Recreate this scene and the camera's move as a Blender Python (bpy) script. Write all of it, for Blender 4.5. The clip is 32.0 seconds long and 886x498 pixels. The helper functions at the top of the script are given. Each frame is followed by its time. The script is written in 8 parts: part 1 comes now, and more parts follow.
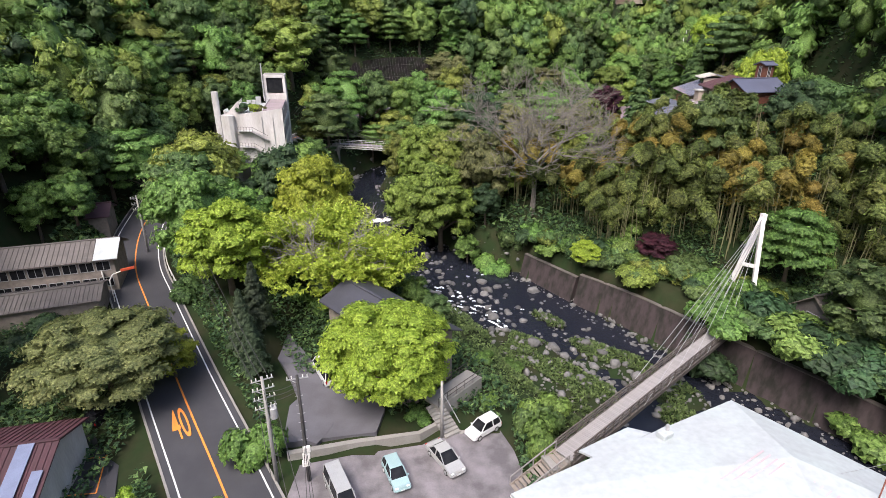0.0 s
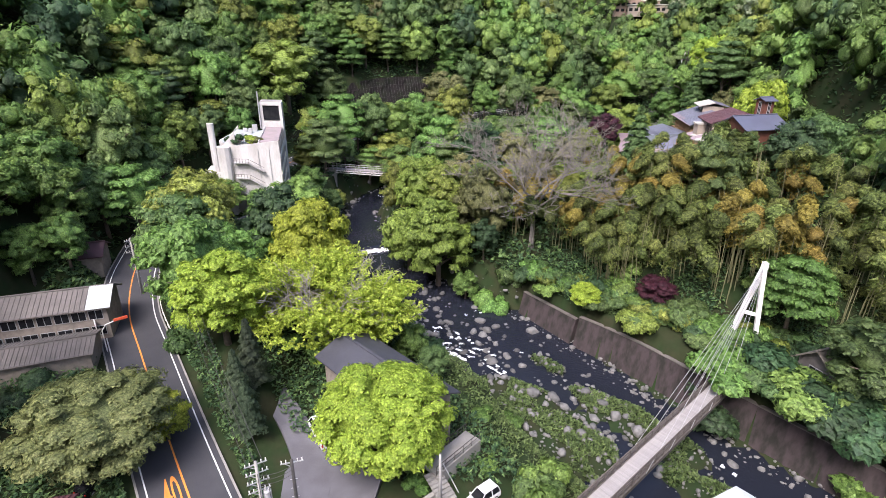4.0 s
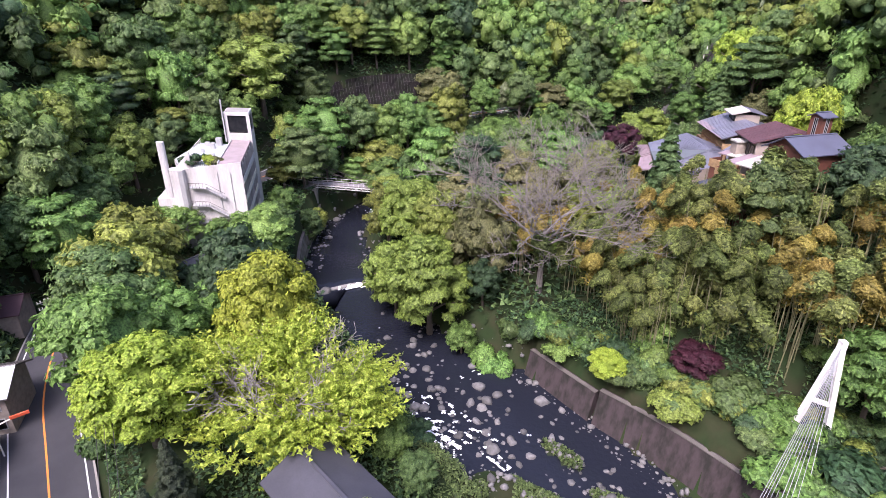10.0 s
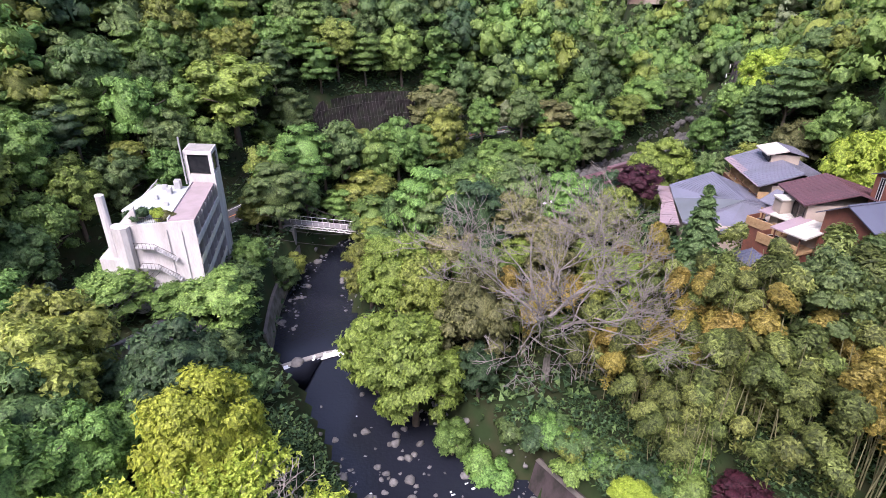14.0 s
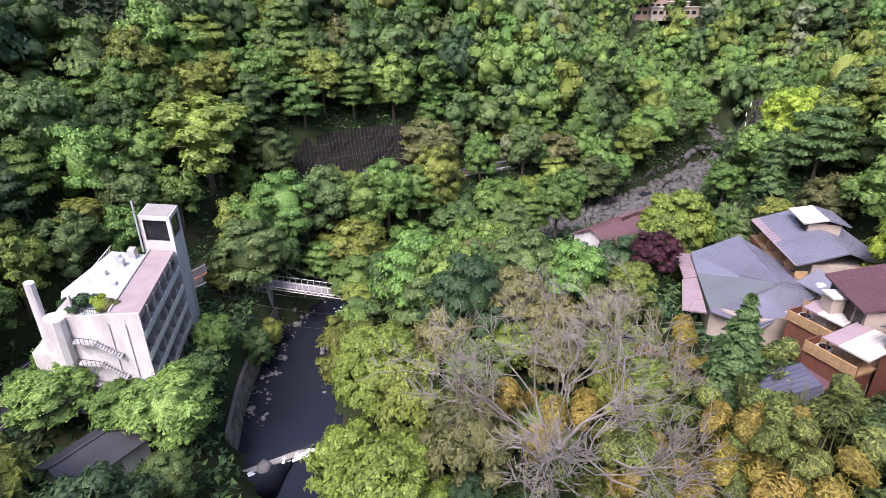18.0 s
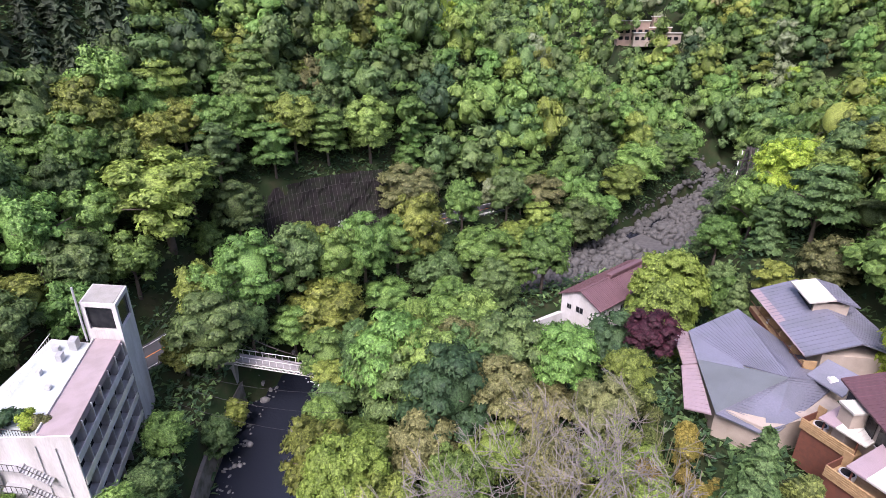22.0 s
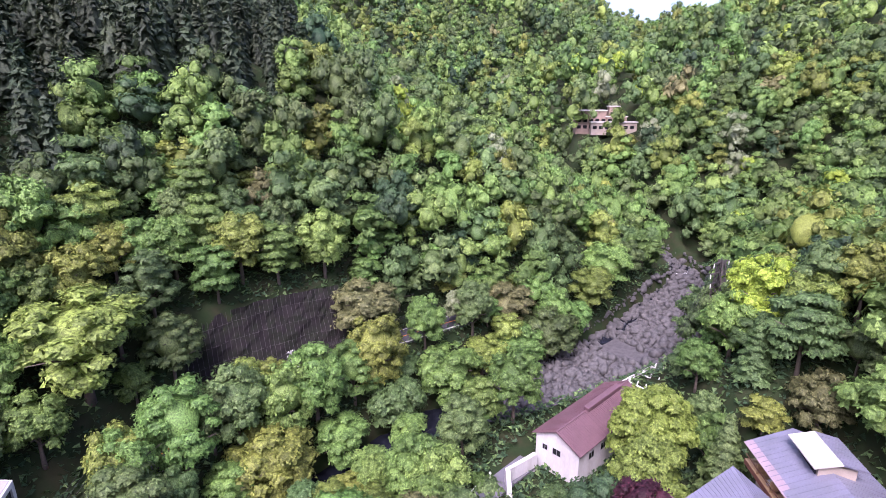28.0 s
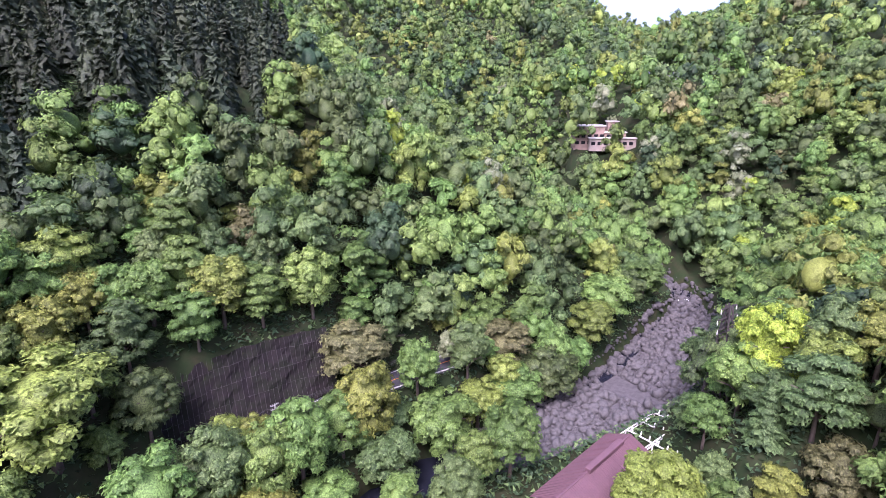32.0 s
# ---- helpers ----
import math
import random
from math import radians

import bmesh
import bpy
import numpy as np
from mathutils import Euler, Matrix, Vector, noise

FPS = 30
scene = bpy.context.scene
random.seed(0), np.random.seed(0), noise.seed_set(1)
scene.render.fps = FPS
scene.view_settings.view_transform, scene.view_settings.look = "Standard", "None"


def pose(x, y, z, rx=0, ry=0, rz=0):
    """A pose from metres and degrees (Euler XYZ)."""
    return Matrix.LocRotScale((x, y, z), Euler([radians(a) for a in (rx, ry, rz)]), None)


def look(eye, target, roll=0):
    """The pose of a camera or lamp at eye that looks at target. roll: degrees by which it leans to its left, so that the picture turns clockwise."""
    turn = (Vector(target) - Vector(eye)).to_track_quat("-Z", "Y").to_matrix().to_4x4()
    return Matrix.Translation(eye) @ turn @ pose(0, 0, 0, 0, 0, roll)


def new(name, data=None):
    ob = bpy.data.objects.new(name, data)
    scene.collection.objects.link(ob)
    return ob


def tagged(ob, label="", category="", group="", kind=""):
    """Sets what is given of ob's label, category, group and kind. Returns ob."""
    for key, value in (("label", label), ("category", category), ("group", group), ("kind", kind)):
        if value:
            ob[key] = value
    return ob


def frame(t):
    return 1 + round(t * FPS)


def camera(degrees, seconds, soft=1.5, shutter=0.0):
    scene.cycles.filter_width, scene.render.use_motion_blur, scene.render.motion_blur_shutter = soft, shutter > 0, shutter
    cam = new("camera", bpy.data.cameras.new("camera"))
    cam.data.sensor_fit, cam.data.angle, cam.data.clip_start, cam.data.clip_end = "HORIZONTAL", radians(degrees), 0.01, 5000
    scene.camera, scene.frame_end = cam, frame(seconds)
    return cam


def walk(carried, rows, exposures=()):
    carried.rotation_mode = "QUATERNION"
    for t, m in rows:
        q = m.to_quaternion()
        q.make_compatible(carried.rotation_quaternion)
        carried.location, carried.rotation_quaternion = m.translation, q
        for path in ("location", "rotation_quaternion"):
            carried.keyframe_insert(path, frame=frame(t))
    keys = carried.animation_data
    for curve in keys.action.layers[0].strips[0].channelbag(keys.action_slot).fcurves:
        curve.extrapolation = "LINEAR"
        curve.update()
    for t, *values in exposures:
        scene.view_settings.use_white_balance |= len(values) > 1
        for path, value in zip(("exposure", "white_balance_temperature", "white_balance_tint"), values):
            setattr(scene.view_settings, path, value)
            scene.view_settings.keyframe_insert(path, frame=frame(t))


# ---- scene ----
cam = camera(79.4, 32.0, soft=0.75)
METRES, EYE, TILT, LEAN, TURN = 100.0, 40.0, -22.0, 0.0, 0.0
EXPOSURES = [(0, 1.08, 6450, 13), (1, 1.12, 6450, 13), (3, 1.3, 6300, 14), (6, 1.42, 6150, 23), (10, 1.46, 6050, 28), (20, 1.36, 6100, 24), (24, 1.36, 6000, 28), (26, 1.5, 5900, 34), (32, 1.72, 5700, 46)]
ROWS = [
    (0.0, 0.0, 0.0, 0.0, 0.0, 0.0, -0.0),
    (0.5, 0.0002, -0.0012, 0.0064, -0.02, 0.07, -0.01),
    (1.0, 0.0001, -0.0023, 0.0135, -0.06, 0.19, -0.01),
    (1.5, -0.0001, -0.0027, 0.0203, -0.08, 0.26, -0.01),
    (2.0, -0.0002, -0.0023, 0.0282, -0.11, 0.31, 0.01),
    (2.5, -0.0002, -0.001, 0.036, -0.13, 0.33, 0.02),
    (3.0, -0.0003, 0.0016, 0.0447, -0.16, 0.31, 0.05),
    (3.5, -0.0002, 0.0051, 0.0532, -0.2, 0.28, 0.05),
    (5.5, 0.0011, 0.0325, 0.0897, -0.29, -0.05, 0.14),
    (6.0, 0.0022, 0.0441, 0.0961, -0.28, -0.19, 0.18),
    (6.5, 0.003, 0.0559, 0.1018, -0.28, -0.32, 0.18),
    (7.0, 0.0043, 0.0701, 0.108, -0.3, -0.46, 0.23),
    (7.5, 0.0056, 0.0843, 0.1135, -0.3, -0.62, 0.26),
    (8.0, 0.0072, 0.1005, 0.1199, -0.28, -0.78, 0.28),
    (8.5, 0.0085, 0.1164, 0.1263, -0.28, -0.96, 0.3),
    (9.0, 0.0103, 0.1335, 0.1358, -0.28, -1.14, 0.31),
    (9.5, 0.0122, 0.1499, 0.146, -0.26, -1.27, 0.31),
    (10.0, 0.0141, 0.1678, 0.1582, -0.25, -1.44, 0.33),
    (10.5, 0.0163, 0.1851, 0.1694, -0.23, -1.57, 0.33),
    (11.0, 0.0188, 0.2035, 0.1833, -0.21, -1.7, 0.31),
    (11.5, 0.0206, 0.221, 0.1962, -0.2, -1.78, 0.34),
    (12.0, 0.0231, 0.2393, 0.2114, -0.18, -1.89, 0.35),
    (12.5, 0.0254, 0.2562, 0.2253, -0.17, -1.95, 0.34),
    (13.0, 0.0281, 0.2745, 0.2401, -0.15, -2.0, 0.31),
    (13.5, 0.0301, 0.2912, 0.2541, -0.16, -2.04, 0.3),
    (14.0, 0.0327, 0.309, 0.2691, -0.13, -2.06, 0.29),
    (14.5, 0.0349, 0.3255, 0.2823, -0.14, -2.08, 0.28),
    (16.5, 0.0424, 0.387, 0.34, -0.14, -2.03, 0.22),
    (17.0, 0.0444, 0.4014, 0.3555, -0.13, -2.0, 0.2),
    (17.5, 0.0463, 0.4141, 0.3697, -0.11, -1.95, 0.18),
    (18.0, 0.0478, 0.4273, 0.385, -0.13, -1.86, 0.15),
    (18.5, 0.0493, 0.4389, 0.3986, -0.14, -1.77, 0.15),
    (19.0, 0.0504, 0.4508, 0.4132, -0.16, -1.7, 0.16),
    (19.5, 0.0517, 0.4614, 0.4264, -0.18, -1.6, 0.12),
    (20.0, 0.0528, 0.4714, 0.441, -0.18, -1.48, 0.1),
    (20.5, 0.0541, 0.4797, 0.4539, -0.17, -1.38, 0.08),
    (21.0, 0.0555, 0.4878, 0.4672, -0.17, -1.24, 0.07),
    (21.5, 0.0567, 0.4949, 0.479, -0.67, -1.1, 0.26),
    (22.0, 0.0577, 0.5023, 0.4913, -1.85, -0.98, 0.74),
    (22.5, 0.0593, 0.5087, 0.5031, -2.71, -0.9, 1.12),
    (23.0, 0.0604, 0.5154, 0.5149, -3.53, -0.8, 1.5),
    (23.5, 0.0616, 0.5216, 0.5261, -4.01, -0.75, 1.71),
    (24.0, 0.0636, 0.5287, 0.537, -4.28, -0.37, 1.85),
    (24.5, 0.0655, 0.5351, 0.5464, -4.47, 0.17, 1.97),
    (25.0, 0.0687, 0.542, 0.5578, -4.58, 1.05, 2.05),
    (25.5, 0.0713, 0.5485, 0.5677, -4.68, 2.06, 2.14),
    (26.0, 0.0747, 0.5561, 0.5782, -4.8, 3.18, 2.22),
    (26.5, 0.077, 0.5636, 0.5881, -4.89, 4.17, 2.3),
    (28.5, 0.0869, 0.5969, 0.6304, -5.1, 6.05, 2.47),
    (29.0, 0.0897, 0.6064, 0.6431, -5.16, 5.97, 2.47),
    (29.5, 0.0924, 0.615, 0.6557, -5.2, 5.87, 2.51),
    (30.0, 0.0946, 0.625, 0.6695, -5.27, 5.79, 2.53),
    (30.5, 0.0971, 0.6334, 0.6827, -5.29, 5.76, 2.55),
    (31.0, 0.0989, 0.6392, 0.6958, -5.31, 5.82, 2.56),
    (31.5, 0.1002, 0.639, 0.7051, -5.31, 5.85, 2.55),
    (32.0, 0.1013, 0.636, 0.7139, -5.34, 5.94, 2.55),
]
walk(cam, [(t, pose(0, 0, EYE, TILT, LEAN, TURN) @ pose(METRES * x, METRES * y, METRES * z, 90 + pitch, roll, yaw)) for t, x, y, z, yaw, pitch, roll in ROWS],
     exposures=EXPOSURES)

# ---- world, sun ----
SUN_AZ, SUN_EL = 205.0, 55.0     # degrees right of +y, above the horizon
world = bpy.data.worlds.new("sky")
scene.world = world
world.use_nodes = True
wn = world.node_tree.nodes
sky = wn.new("ShaderNodeTexSky")
sky.sky_type = "NISHITA"
sky.sun_disc = False
sky.sun_elevation = radians(SUN_EL)
sky.sun_rotation = radians(SUN_AZ)
sky.air_density, sky.dust_density, sky.ozone_density = 1.0, 4.0, 1.0
wn["Background"].inputs["Strength"].default_value = 0.13
world.node_tree.links.new(sky.outputs["Color"], wn["Background"].inputs["Color"])
sun_data = bpy.data.lights.new("sun", "SUN")
sun_data.energy, sun_data.angle, sun_data.color = 1.95, radians(30), (1.0, 0.95, 0.88)
sun = new("sun", sun_data)
az, el = radians(SUN_AZ), radians(SUN_EL)
sun.matrix_world = look((0, 0, 300), (-200 * math.sin(az) * math.cos(el), -200 * math.cos(az) * math.cos(el), 300 - 200 * math.sin(el)))

# ---- materials ----
def mat(name, colour, rough=0.8, spots=None, scale=3.0, fine=None, bump=0.0, bump_scale=20.0, metal=0.0, amount=0.6, per_object=0.0, stretch=None):
    """A surface: a base colour that a coarse noise mixes with a second one, a fine grain, relief."""
    m = bpy.data.materials.new(name)
    m.use_nodes = True
    n, l = m.node_tree.nodes, m.node_tree.links
    b = n["Principled BSDF"]
    b.inputs["Roughness"].default_value, b.inputs["Metallic"].default_value = rough, metal
    co = n.new("ShaderNodeTexCoord").outputs["Object"]
    if stretch:
        mp = n.new("ShaderNodeMapping")
        mp.inputs["Scale"].default_value = stretch
        l.new(co, mp.inputs["Vector"])
        co = mp.outputs["Vector"]
    second = spots or tuple(c * 0.7 for c in colour)
    t1 = n.new("ShaderNodeTexNoise")
    t1.inputs["Scale"].default_value, t1.inputs["Detail"].default_value = scale, 5
    l.new(co, t1.inputs["Vector"])
    ramp = n.new("ShaderNodeMapRange")
    ramp.inputs["From Min"].default_value, ramp.inputs["From Max"].default_value = 0.4, 0.65
    ramp.inputs["To Max"].default_value = amount
    l.new(t1.outputs["Fac"], ramp.inputs["Value"])
    mix = n.new("ShaderNodeMix")
    mix.data_type = "RGBA"
    mix.inputs["A"].default_value, mix.inputs["B"].default_value = (*colour, 1), (*second, 1)
    l.new(ramp.outputs["Result"], mix.inputs["Factor"])
    t2 = n.new("ShaderNodeTexNoise")
    t2.inputs["Scale"].default_value, t2.inputs["Detail"].default_value = bump_scale, 4
    l.new(co, t2.inputs["Vector"])
    hs = n.new("ShaderNodeHueSaturation")
    val = n.new("ShaderNodeMapRange")
    val.inputs["To Min"].default_value, val.inputs["To Max"].default_value = 0.8, 1.2
    l.new(t2.outputs["Fac"], val.inputs["Value"])
    last = val.outputs["Result"]
    if per_object:
        info = n.new("ShaderNodeObjectInfo")
        pv = n.new("ShaderNodeMapRange")
        pv.inputs["To Min"].default_value, pv.inputs["To Max"].default_value = 1 - per_object, 1 + per_object
        l.new(info.outputs["Random"], pv.inputs["Value"])
        mu = n.new("ShaderNodeMath")
        mu.operation = "MULTIPLY"
        l.new(last, mu.inputs[0])
        l.new(pv.outputs["Result"], mu.inputs[1])
        last = mu.outputs[0]
    l.new(last, hs.inputs["Value"])
    l.new(mix.outputs["Result"], hs.inputs["Color"])
    l.new(hs.outputs["Color"], b.inputs["Base Color"])
    if bump:
        bp = n.new("ShaderNodeBump")
        bp.inputs["Strength"].default_value, bp.inputs["Distance"].default_value = bump, 0.05
        l.new(t2.outputs["Fac"], bp.inputs["Height"])
        l.new(bp.outputs["Normal"], b.inputs["Normal"])
    return m


def leaf_mat(name, colour, tip, through_light=0.35, tree_spread=0.3, vivid=1.0):
    """Leaves: each leaf clump differs by island, each tree by object or by the tone of its mesh; light passes through."""
    m = bpy.data.materials.new(name)
    m.use_nodes = True
    n, l = m.node_tree.nodes, m.node_tree.links
    out, b = n["Material Output"], n["Principled BSDF"]
    b.inputs["Roughness"].default_value = 0.55
    b.inputs["Specular IOR Level"].default_value = 0.3
    geo = n.new("ShaderNodeNewGeometry")
    mix = n.new("ShaderNodeMix")
    mix.data_type = "RGBA"
    mix.inputs["A"].default_value, mix.inputs["B"].default_value = (*colour, 1), (*tip, 1)
    isl = n.new("ShaderNodeMapRange")
    isl.inputs["To Min"].default_value, isl.inputs["To Max"].default_value = 0.05, 1.0
    l.new(geo.outputs["Random Per Island"], isl.inputs["Value"])
    l.new(isl.outputs["Result"], mix.inputs["Factor"])
    info = n.new("ShaderNodeObjectInfo")
    tone = n.new("ShaderNodeAttribute")
    tone.attribute_name = "tone"
    add = n.new("ShaderNodeMath")
    add.operation = "ADD"
    l.new(info.outputs["Random"], add.inputs[0])
    l.new(tone.outputs["Fac"], add.inputs[1])
    fr = n.new("ShaderNodeMath")
    fr.operation = "FRACT"
    l.new(add.outputs[0], fr.inputs[0])
    val = n.new("ShaderNodeMapRange")
    val.inputs["To Min"].default_value, val.inputs["To Max"].default_value = 1 - tree_spread, 1 + tree_spread
    l.new(fr.outputs[0], val.inputs["Value"])
    hue = n.new("ShaderNodeMapRange")
    hue.inputs["To Min"].default_value, hue.inputs["To Max"].default_value = 0.5 - 0.02 * min(1, tree_spread / 0.3), 0.5 + 0.014 * min(1, tree_spread / 0.3)
    mul = n.new("ShaderNodeMath")
    mul.operation = "MULTIPLY"
    mul.inputs[1].default_value = 7.31
    fr2 = n.new("ShaderNodeMath")
    fr2.operation = "FRACT"
    l.new(fr.outputs[0], mul.inputs[0])
    l.new(mul.outputs[0], fr2.inputs[0])
    l.new(fr2.outputs[0], hue.inputs["Value"])
    hs = n.new("ShaderNodeHueSaturation")
    hs.inputs["Saturation"].default_value = vivid * 0.99
    l.new(val.outputs["Result"], hs.inputs["Value"])
    l.new(hue.outputs["Result"], hs.inputs["Hue"])
    l.new(mix.outputs["Result"], hs.inputs["Color"])
    # leaves within a spray: light and dark grain, uneven tilt
    co = n.new("ShaderNodeTexCoord").outputs["Object"]
    grain = n.new("ShaderNodeTexNoise")
    grain.inputs["Scale"].default_value, grain.inputs["Detail"].default_value, grain.inputs["Roughness"].default_value = 5.5, 4, 0.7
    l.new(co, grain.inputs["Vector"])
    gv = n.new("ShaderNodeMapRange")
    gv.inputs["From Min"].default_value, gv.inputs["From Max"].default_value = 0.33, 0.67
    gv.inputs["To Min"].default_value, gv.inputs["To Max"].default_value = 0.28, 1.62
    l.new(grain.outputs["Fac"], gv.inputs["Value"])
    hs2 = n.new("ShaderNodeHueSaturation")
    l.new(gv.outputs["Result"], hs2.inputs["Value"])
    l.new(hs.outputs["Color"], hs2.inputs["Color"])
    hs = hs2
    bp = n.new("ShaderNodeBump")
    bp.inputs["Strength"].default_value, bp.inputs["Distance"].default_value = 0.5, 0.2
    l.new(grain.outputs["Fac"], bp.inputs["Height"])
    l.new(bp.outputs["Normal"], b.inputs["Normal"])
    l.new(hs.outputs["Color"], b.inputs["Base Color"])
    tr = n.new("ShaderNodeBsdfTranslucent")
    l.new(hs.outputs["Color"], tr.inputs["Color"])
    ms = n.new("ShaderNodeMixShader")
    ms.inputs["Fac"].default_value = through_light
    l.new(b.outputs["BSDF"], ms.inputs[1])
    l.new(tr.outputs["BSDF"], ms.inputs[2])
    l.new(ms.outputs["Shader"], out.inputs["Surface"])
    return m


# floor colour is sunk so that gaps between crowns read as shadow
M_GROUND = mat("shade_dark_forest_floor", (0.02, 0.034, 0.013), 0.95, (0.038, 0.032, 0.019), 0.3, bump=0.9, bump_scale=1.3)
M_GROUND.node_tree.nodes["Principled BSDF"].inputs["Specular IOR Level"].default_value = 0.1
M_ASPHALT = mat("asphalt", (0.04, 0.04, 0.047), 0.85, (0.056, 0.055, 0.062), 0.3, bump=0.2, bump_scale=30)
M_LOT = mat("worn_asphalt", (0.22, 0.2, 0.215), 0.9, (0.1, 0.092, 0.098), 0.45, bump=0.4, bump_scale=9, amount=0.9)
M_LANE = mat("lane_asphalt", (0.125, 0.12, 0.138), 0.85, (0.08, 0.077, 0.086), 0.4, bump=0.25, bump_scale=14)
M_CONC = mat("concrete", (0.28, 0.265, 0.25), 0.9, (0.22, 0.21, 0.19), 0.8, bump=0.3, bump_scale=8)
# dark mottled river wall; the bank's shade is included in its base colour
M_WALLSTONE = mat("shade_dark_wall_concrete", (0.062, 0.048, 0.05), 0.95, (0.024, 0.024, 0.02), 1.1, bump=0.7, bump_scale=4, amount=0.9, stretch=(1, 1, 0.35))
M_ROCK = mat("river_stone", (0.135, 0.13, 0.127), 0.85, (0.06, 0.06, 0.056), 1.6, bump=0.8, bump_scale=5, per_object=0.4)
M_ROCKBED = mat("river_gravel", (0.085, 0.08, 0.08), 0.95, (0.035, 0.034, 0.034), 0.8, bump=0.9, bump_scale=4)
M_WHITE = mat("white_render", (0.54, 0.52, 0.52), 0.85, (0.36, 0.33, 0.31), 0.5, bump=0.15, bump_scale=6, amount=0.65, stretch=(1, 1, 0.25))
M_WHITEROOF = mat("white_roof_sheet", (0.42, 0.445, 0.455), 0.5, (0.47, 0.53, 0.52), 0.25, bump_scale=2)
M_LINE = mat("white_road_paint", (0.75, 0.75, 0.75), 0.8, (0.5, 0.5, 0.5), 1.5)
M_ORANGE = mat("orange_road_paint", (0.8, 0.27, 0.04), 0.8, (0.6, 0.2, 0.05), 1.5)
M_WOOD = mat("weathered_wood", (0.27, 0.23, 0.2), 0.9, (0.16, 0.135, 0.115), 1.5, bump=0.3, bump_scale=14)
M_DECK = mat("bleached_deck_boards", (0.31, 0.29, 0.29), 0.9, (0.2, 0.185, 0.185), 1.2, bump=0.3, bump_scale=14, per_object=0.09)
M_RAIL = mat("dark_weathered_rail", (0.085, 0.07, 0.062), 0.9, (0.14, 0.12, 0.11), 1.8, bump=0.3, bump_scale=14, per_object=0.2)
M_DARKROOF = mat("dark_slate_roof", (0.04, 0.04, 0.052), 0.6, (0.06, 0.06, 0.075), 0.4, bump=0.2, bump_scale=6, per_object=0.15)
M_GREYROOF = mat("blue_grey_metal_roof", (0.15, 0.15, 0.195), 0.45, (0.11, 0.115, 0.135), 0.3, bump=0.1, bump_scale=5, per_object=0.08)
M_REDROOF = mat("faded_red_metal_roof", (0.11, 0.052, 0.062), 0.6, (0.08, 0.042, 0.048), 0.6, bump=0.15, bump_scale=6, per_object=0.2)
M_OLDROOF = mat("old_grey_brown_roof", (0.12, 0.105, 0.1), 0.85, (0.075, 0.068, 0.062), 0.6, bump=0.3, bump_scale=6, per_object=0.15)
M_METAL = mat("grey_painted_steel", (0.42, 0.42, 0.43), 0.5, (0.3, 0.3, 0.3), 1.0, metal=0.2)
M_DARKSTEEL = mat("dark_steel", (0.06, 0.055, 0.055), 0.6, (0.09, 0.07, 0.06), 1.0, metal=0.3)
M_WHITESTEEL = mat("white_painted_steel", (0.78, 0.76, 0.74), 0.5, (0.6, 0.57, 0.54), 1.0)
M_POLE = mat("concrete_pole", (0.32, 0.31, 0.3), 0.9, (0.25, 0.24, 0.23), 2)
M_BLACKPOLE = mat("tarred_pole", (0.035, 0.033, 0.035), 0.8, (0.06, 0.055, 0.05), 2)
M_BARK = mat("bark", (0.12, 0.095, 0.075), 0.95, (0.07, 0.055, 0.045), 3, bump=0.6, bump_scale=12)
M_PALEBARK = mat("pale_bark", (0.3, 0.275, 0.25), 0.95, (0.2, 0.18, 0.16), 2, bump=0.4, bump_scale=12)
M_GREYBARK = mat("grey_twig_bark", (0.2, 0.18, 0.165), 0.95, (0.12, 0.105, 0.095), 2, bump=0.4, bump_scale=12)
M_CULM = mat("bamboo_culm", (0.2, 0.19, 0.1), 0.6, (0.12, 0.13, 0.06), 1)
M_BEIGE = mat("beige_render", (0.37, 0.31, 0.26), 0.9, (0.26, 0.215, 0.18), 0.5)
M_PINK = mat("tan_render", (0.29, 0.21, 0.165), 0.9, (0.22, 0.16, 0.13), 0.5)
M_GLASS = mat("dark_window_glass", (0.012, 0.013, 0.016), 0.25, (0.03, 0.03, 0.032), 1)
M_FOAM = mat("white_water", (0.85, 0.87, 0.9), 0.6, (0.55, 0.6, 0.66), 1.5, bump=0.8, bump_scale=5)
M_RUBBER = mat("tyre_rubber", (0.02, 0.02, 0.02), 0.9)
# near-black base paints shade onto a rock face that the sun strikes
M_CLIFF = mat("shade_dark_netted_rock", (0.02, 0.017, 0.017), 0.95, (0.014, 0.02, 0.01), 0.4, bump=0.8, bump_scale=1.5)

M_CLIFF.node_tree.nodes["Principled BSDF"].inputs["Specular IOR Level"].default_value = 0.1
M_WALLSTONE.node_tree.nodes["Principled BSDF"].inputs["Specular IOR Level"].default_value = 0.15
L_LIME = leaf_mat("lime_leaves", (0.21, 0.33, 0.028), (0.43, 0.57, 0.06), 0.4, tree_spread=0.12, vivid=0.97)
L_GREEN = leaf_mat("fresh_green_leaves", (0.07, 0.138, 0.03), (0.205, 0.338, 0.082))
L_MID = leaf_mat("green_leaves", (0.053, 0.1, 0.031), (0.155, 0.243, 0.08))
L_DARK = leaf_mat("dark_green_leaves", (0.03, 0.066, 0.03), (0.07, 0.128, 0.052))
L_OLIVE = leaf_mat("olive_leaves", (0.105, 0.14, 0.028), (0.27, 0.34, 0.07))
L_GOLD = leaf_mat("golden_green_leaves", (0.195, 0.24, 0.022), (0.36, 0.405, 0.05), tree_spread=0.1, vivid=1.0)
L_BROWN = leaf_mat("reddish_young_leaves", (0.105, 0.112, 0.042), (0.245, 0.25, 0.1))
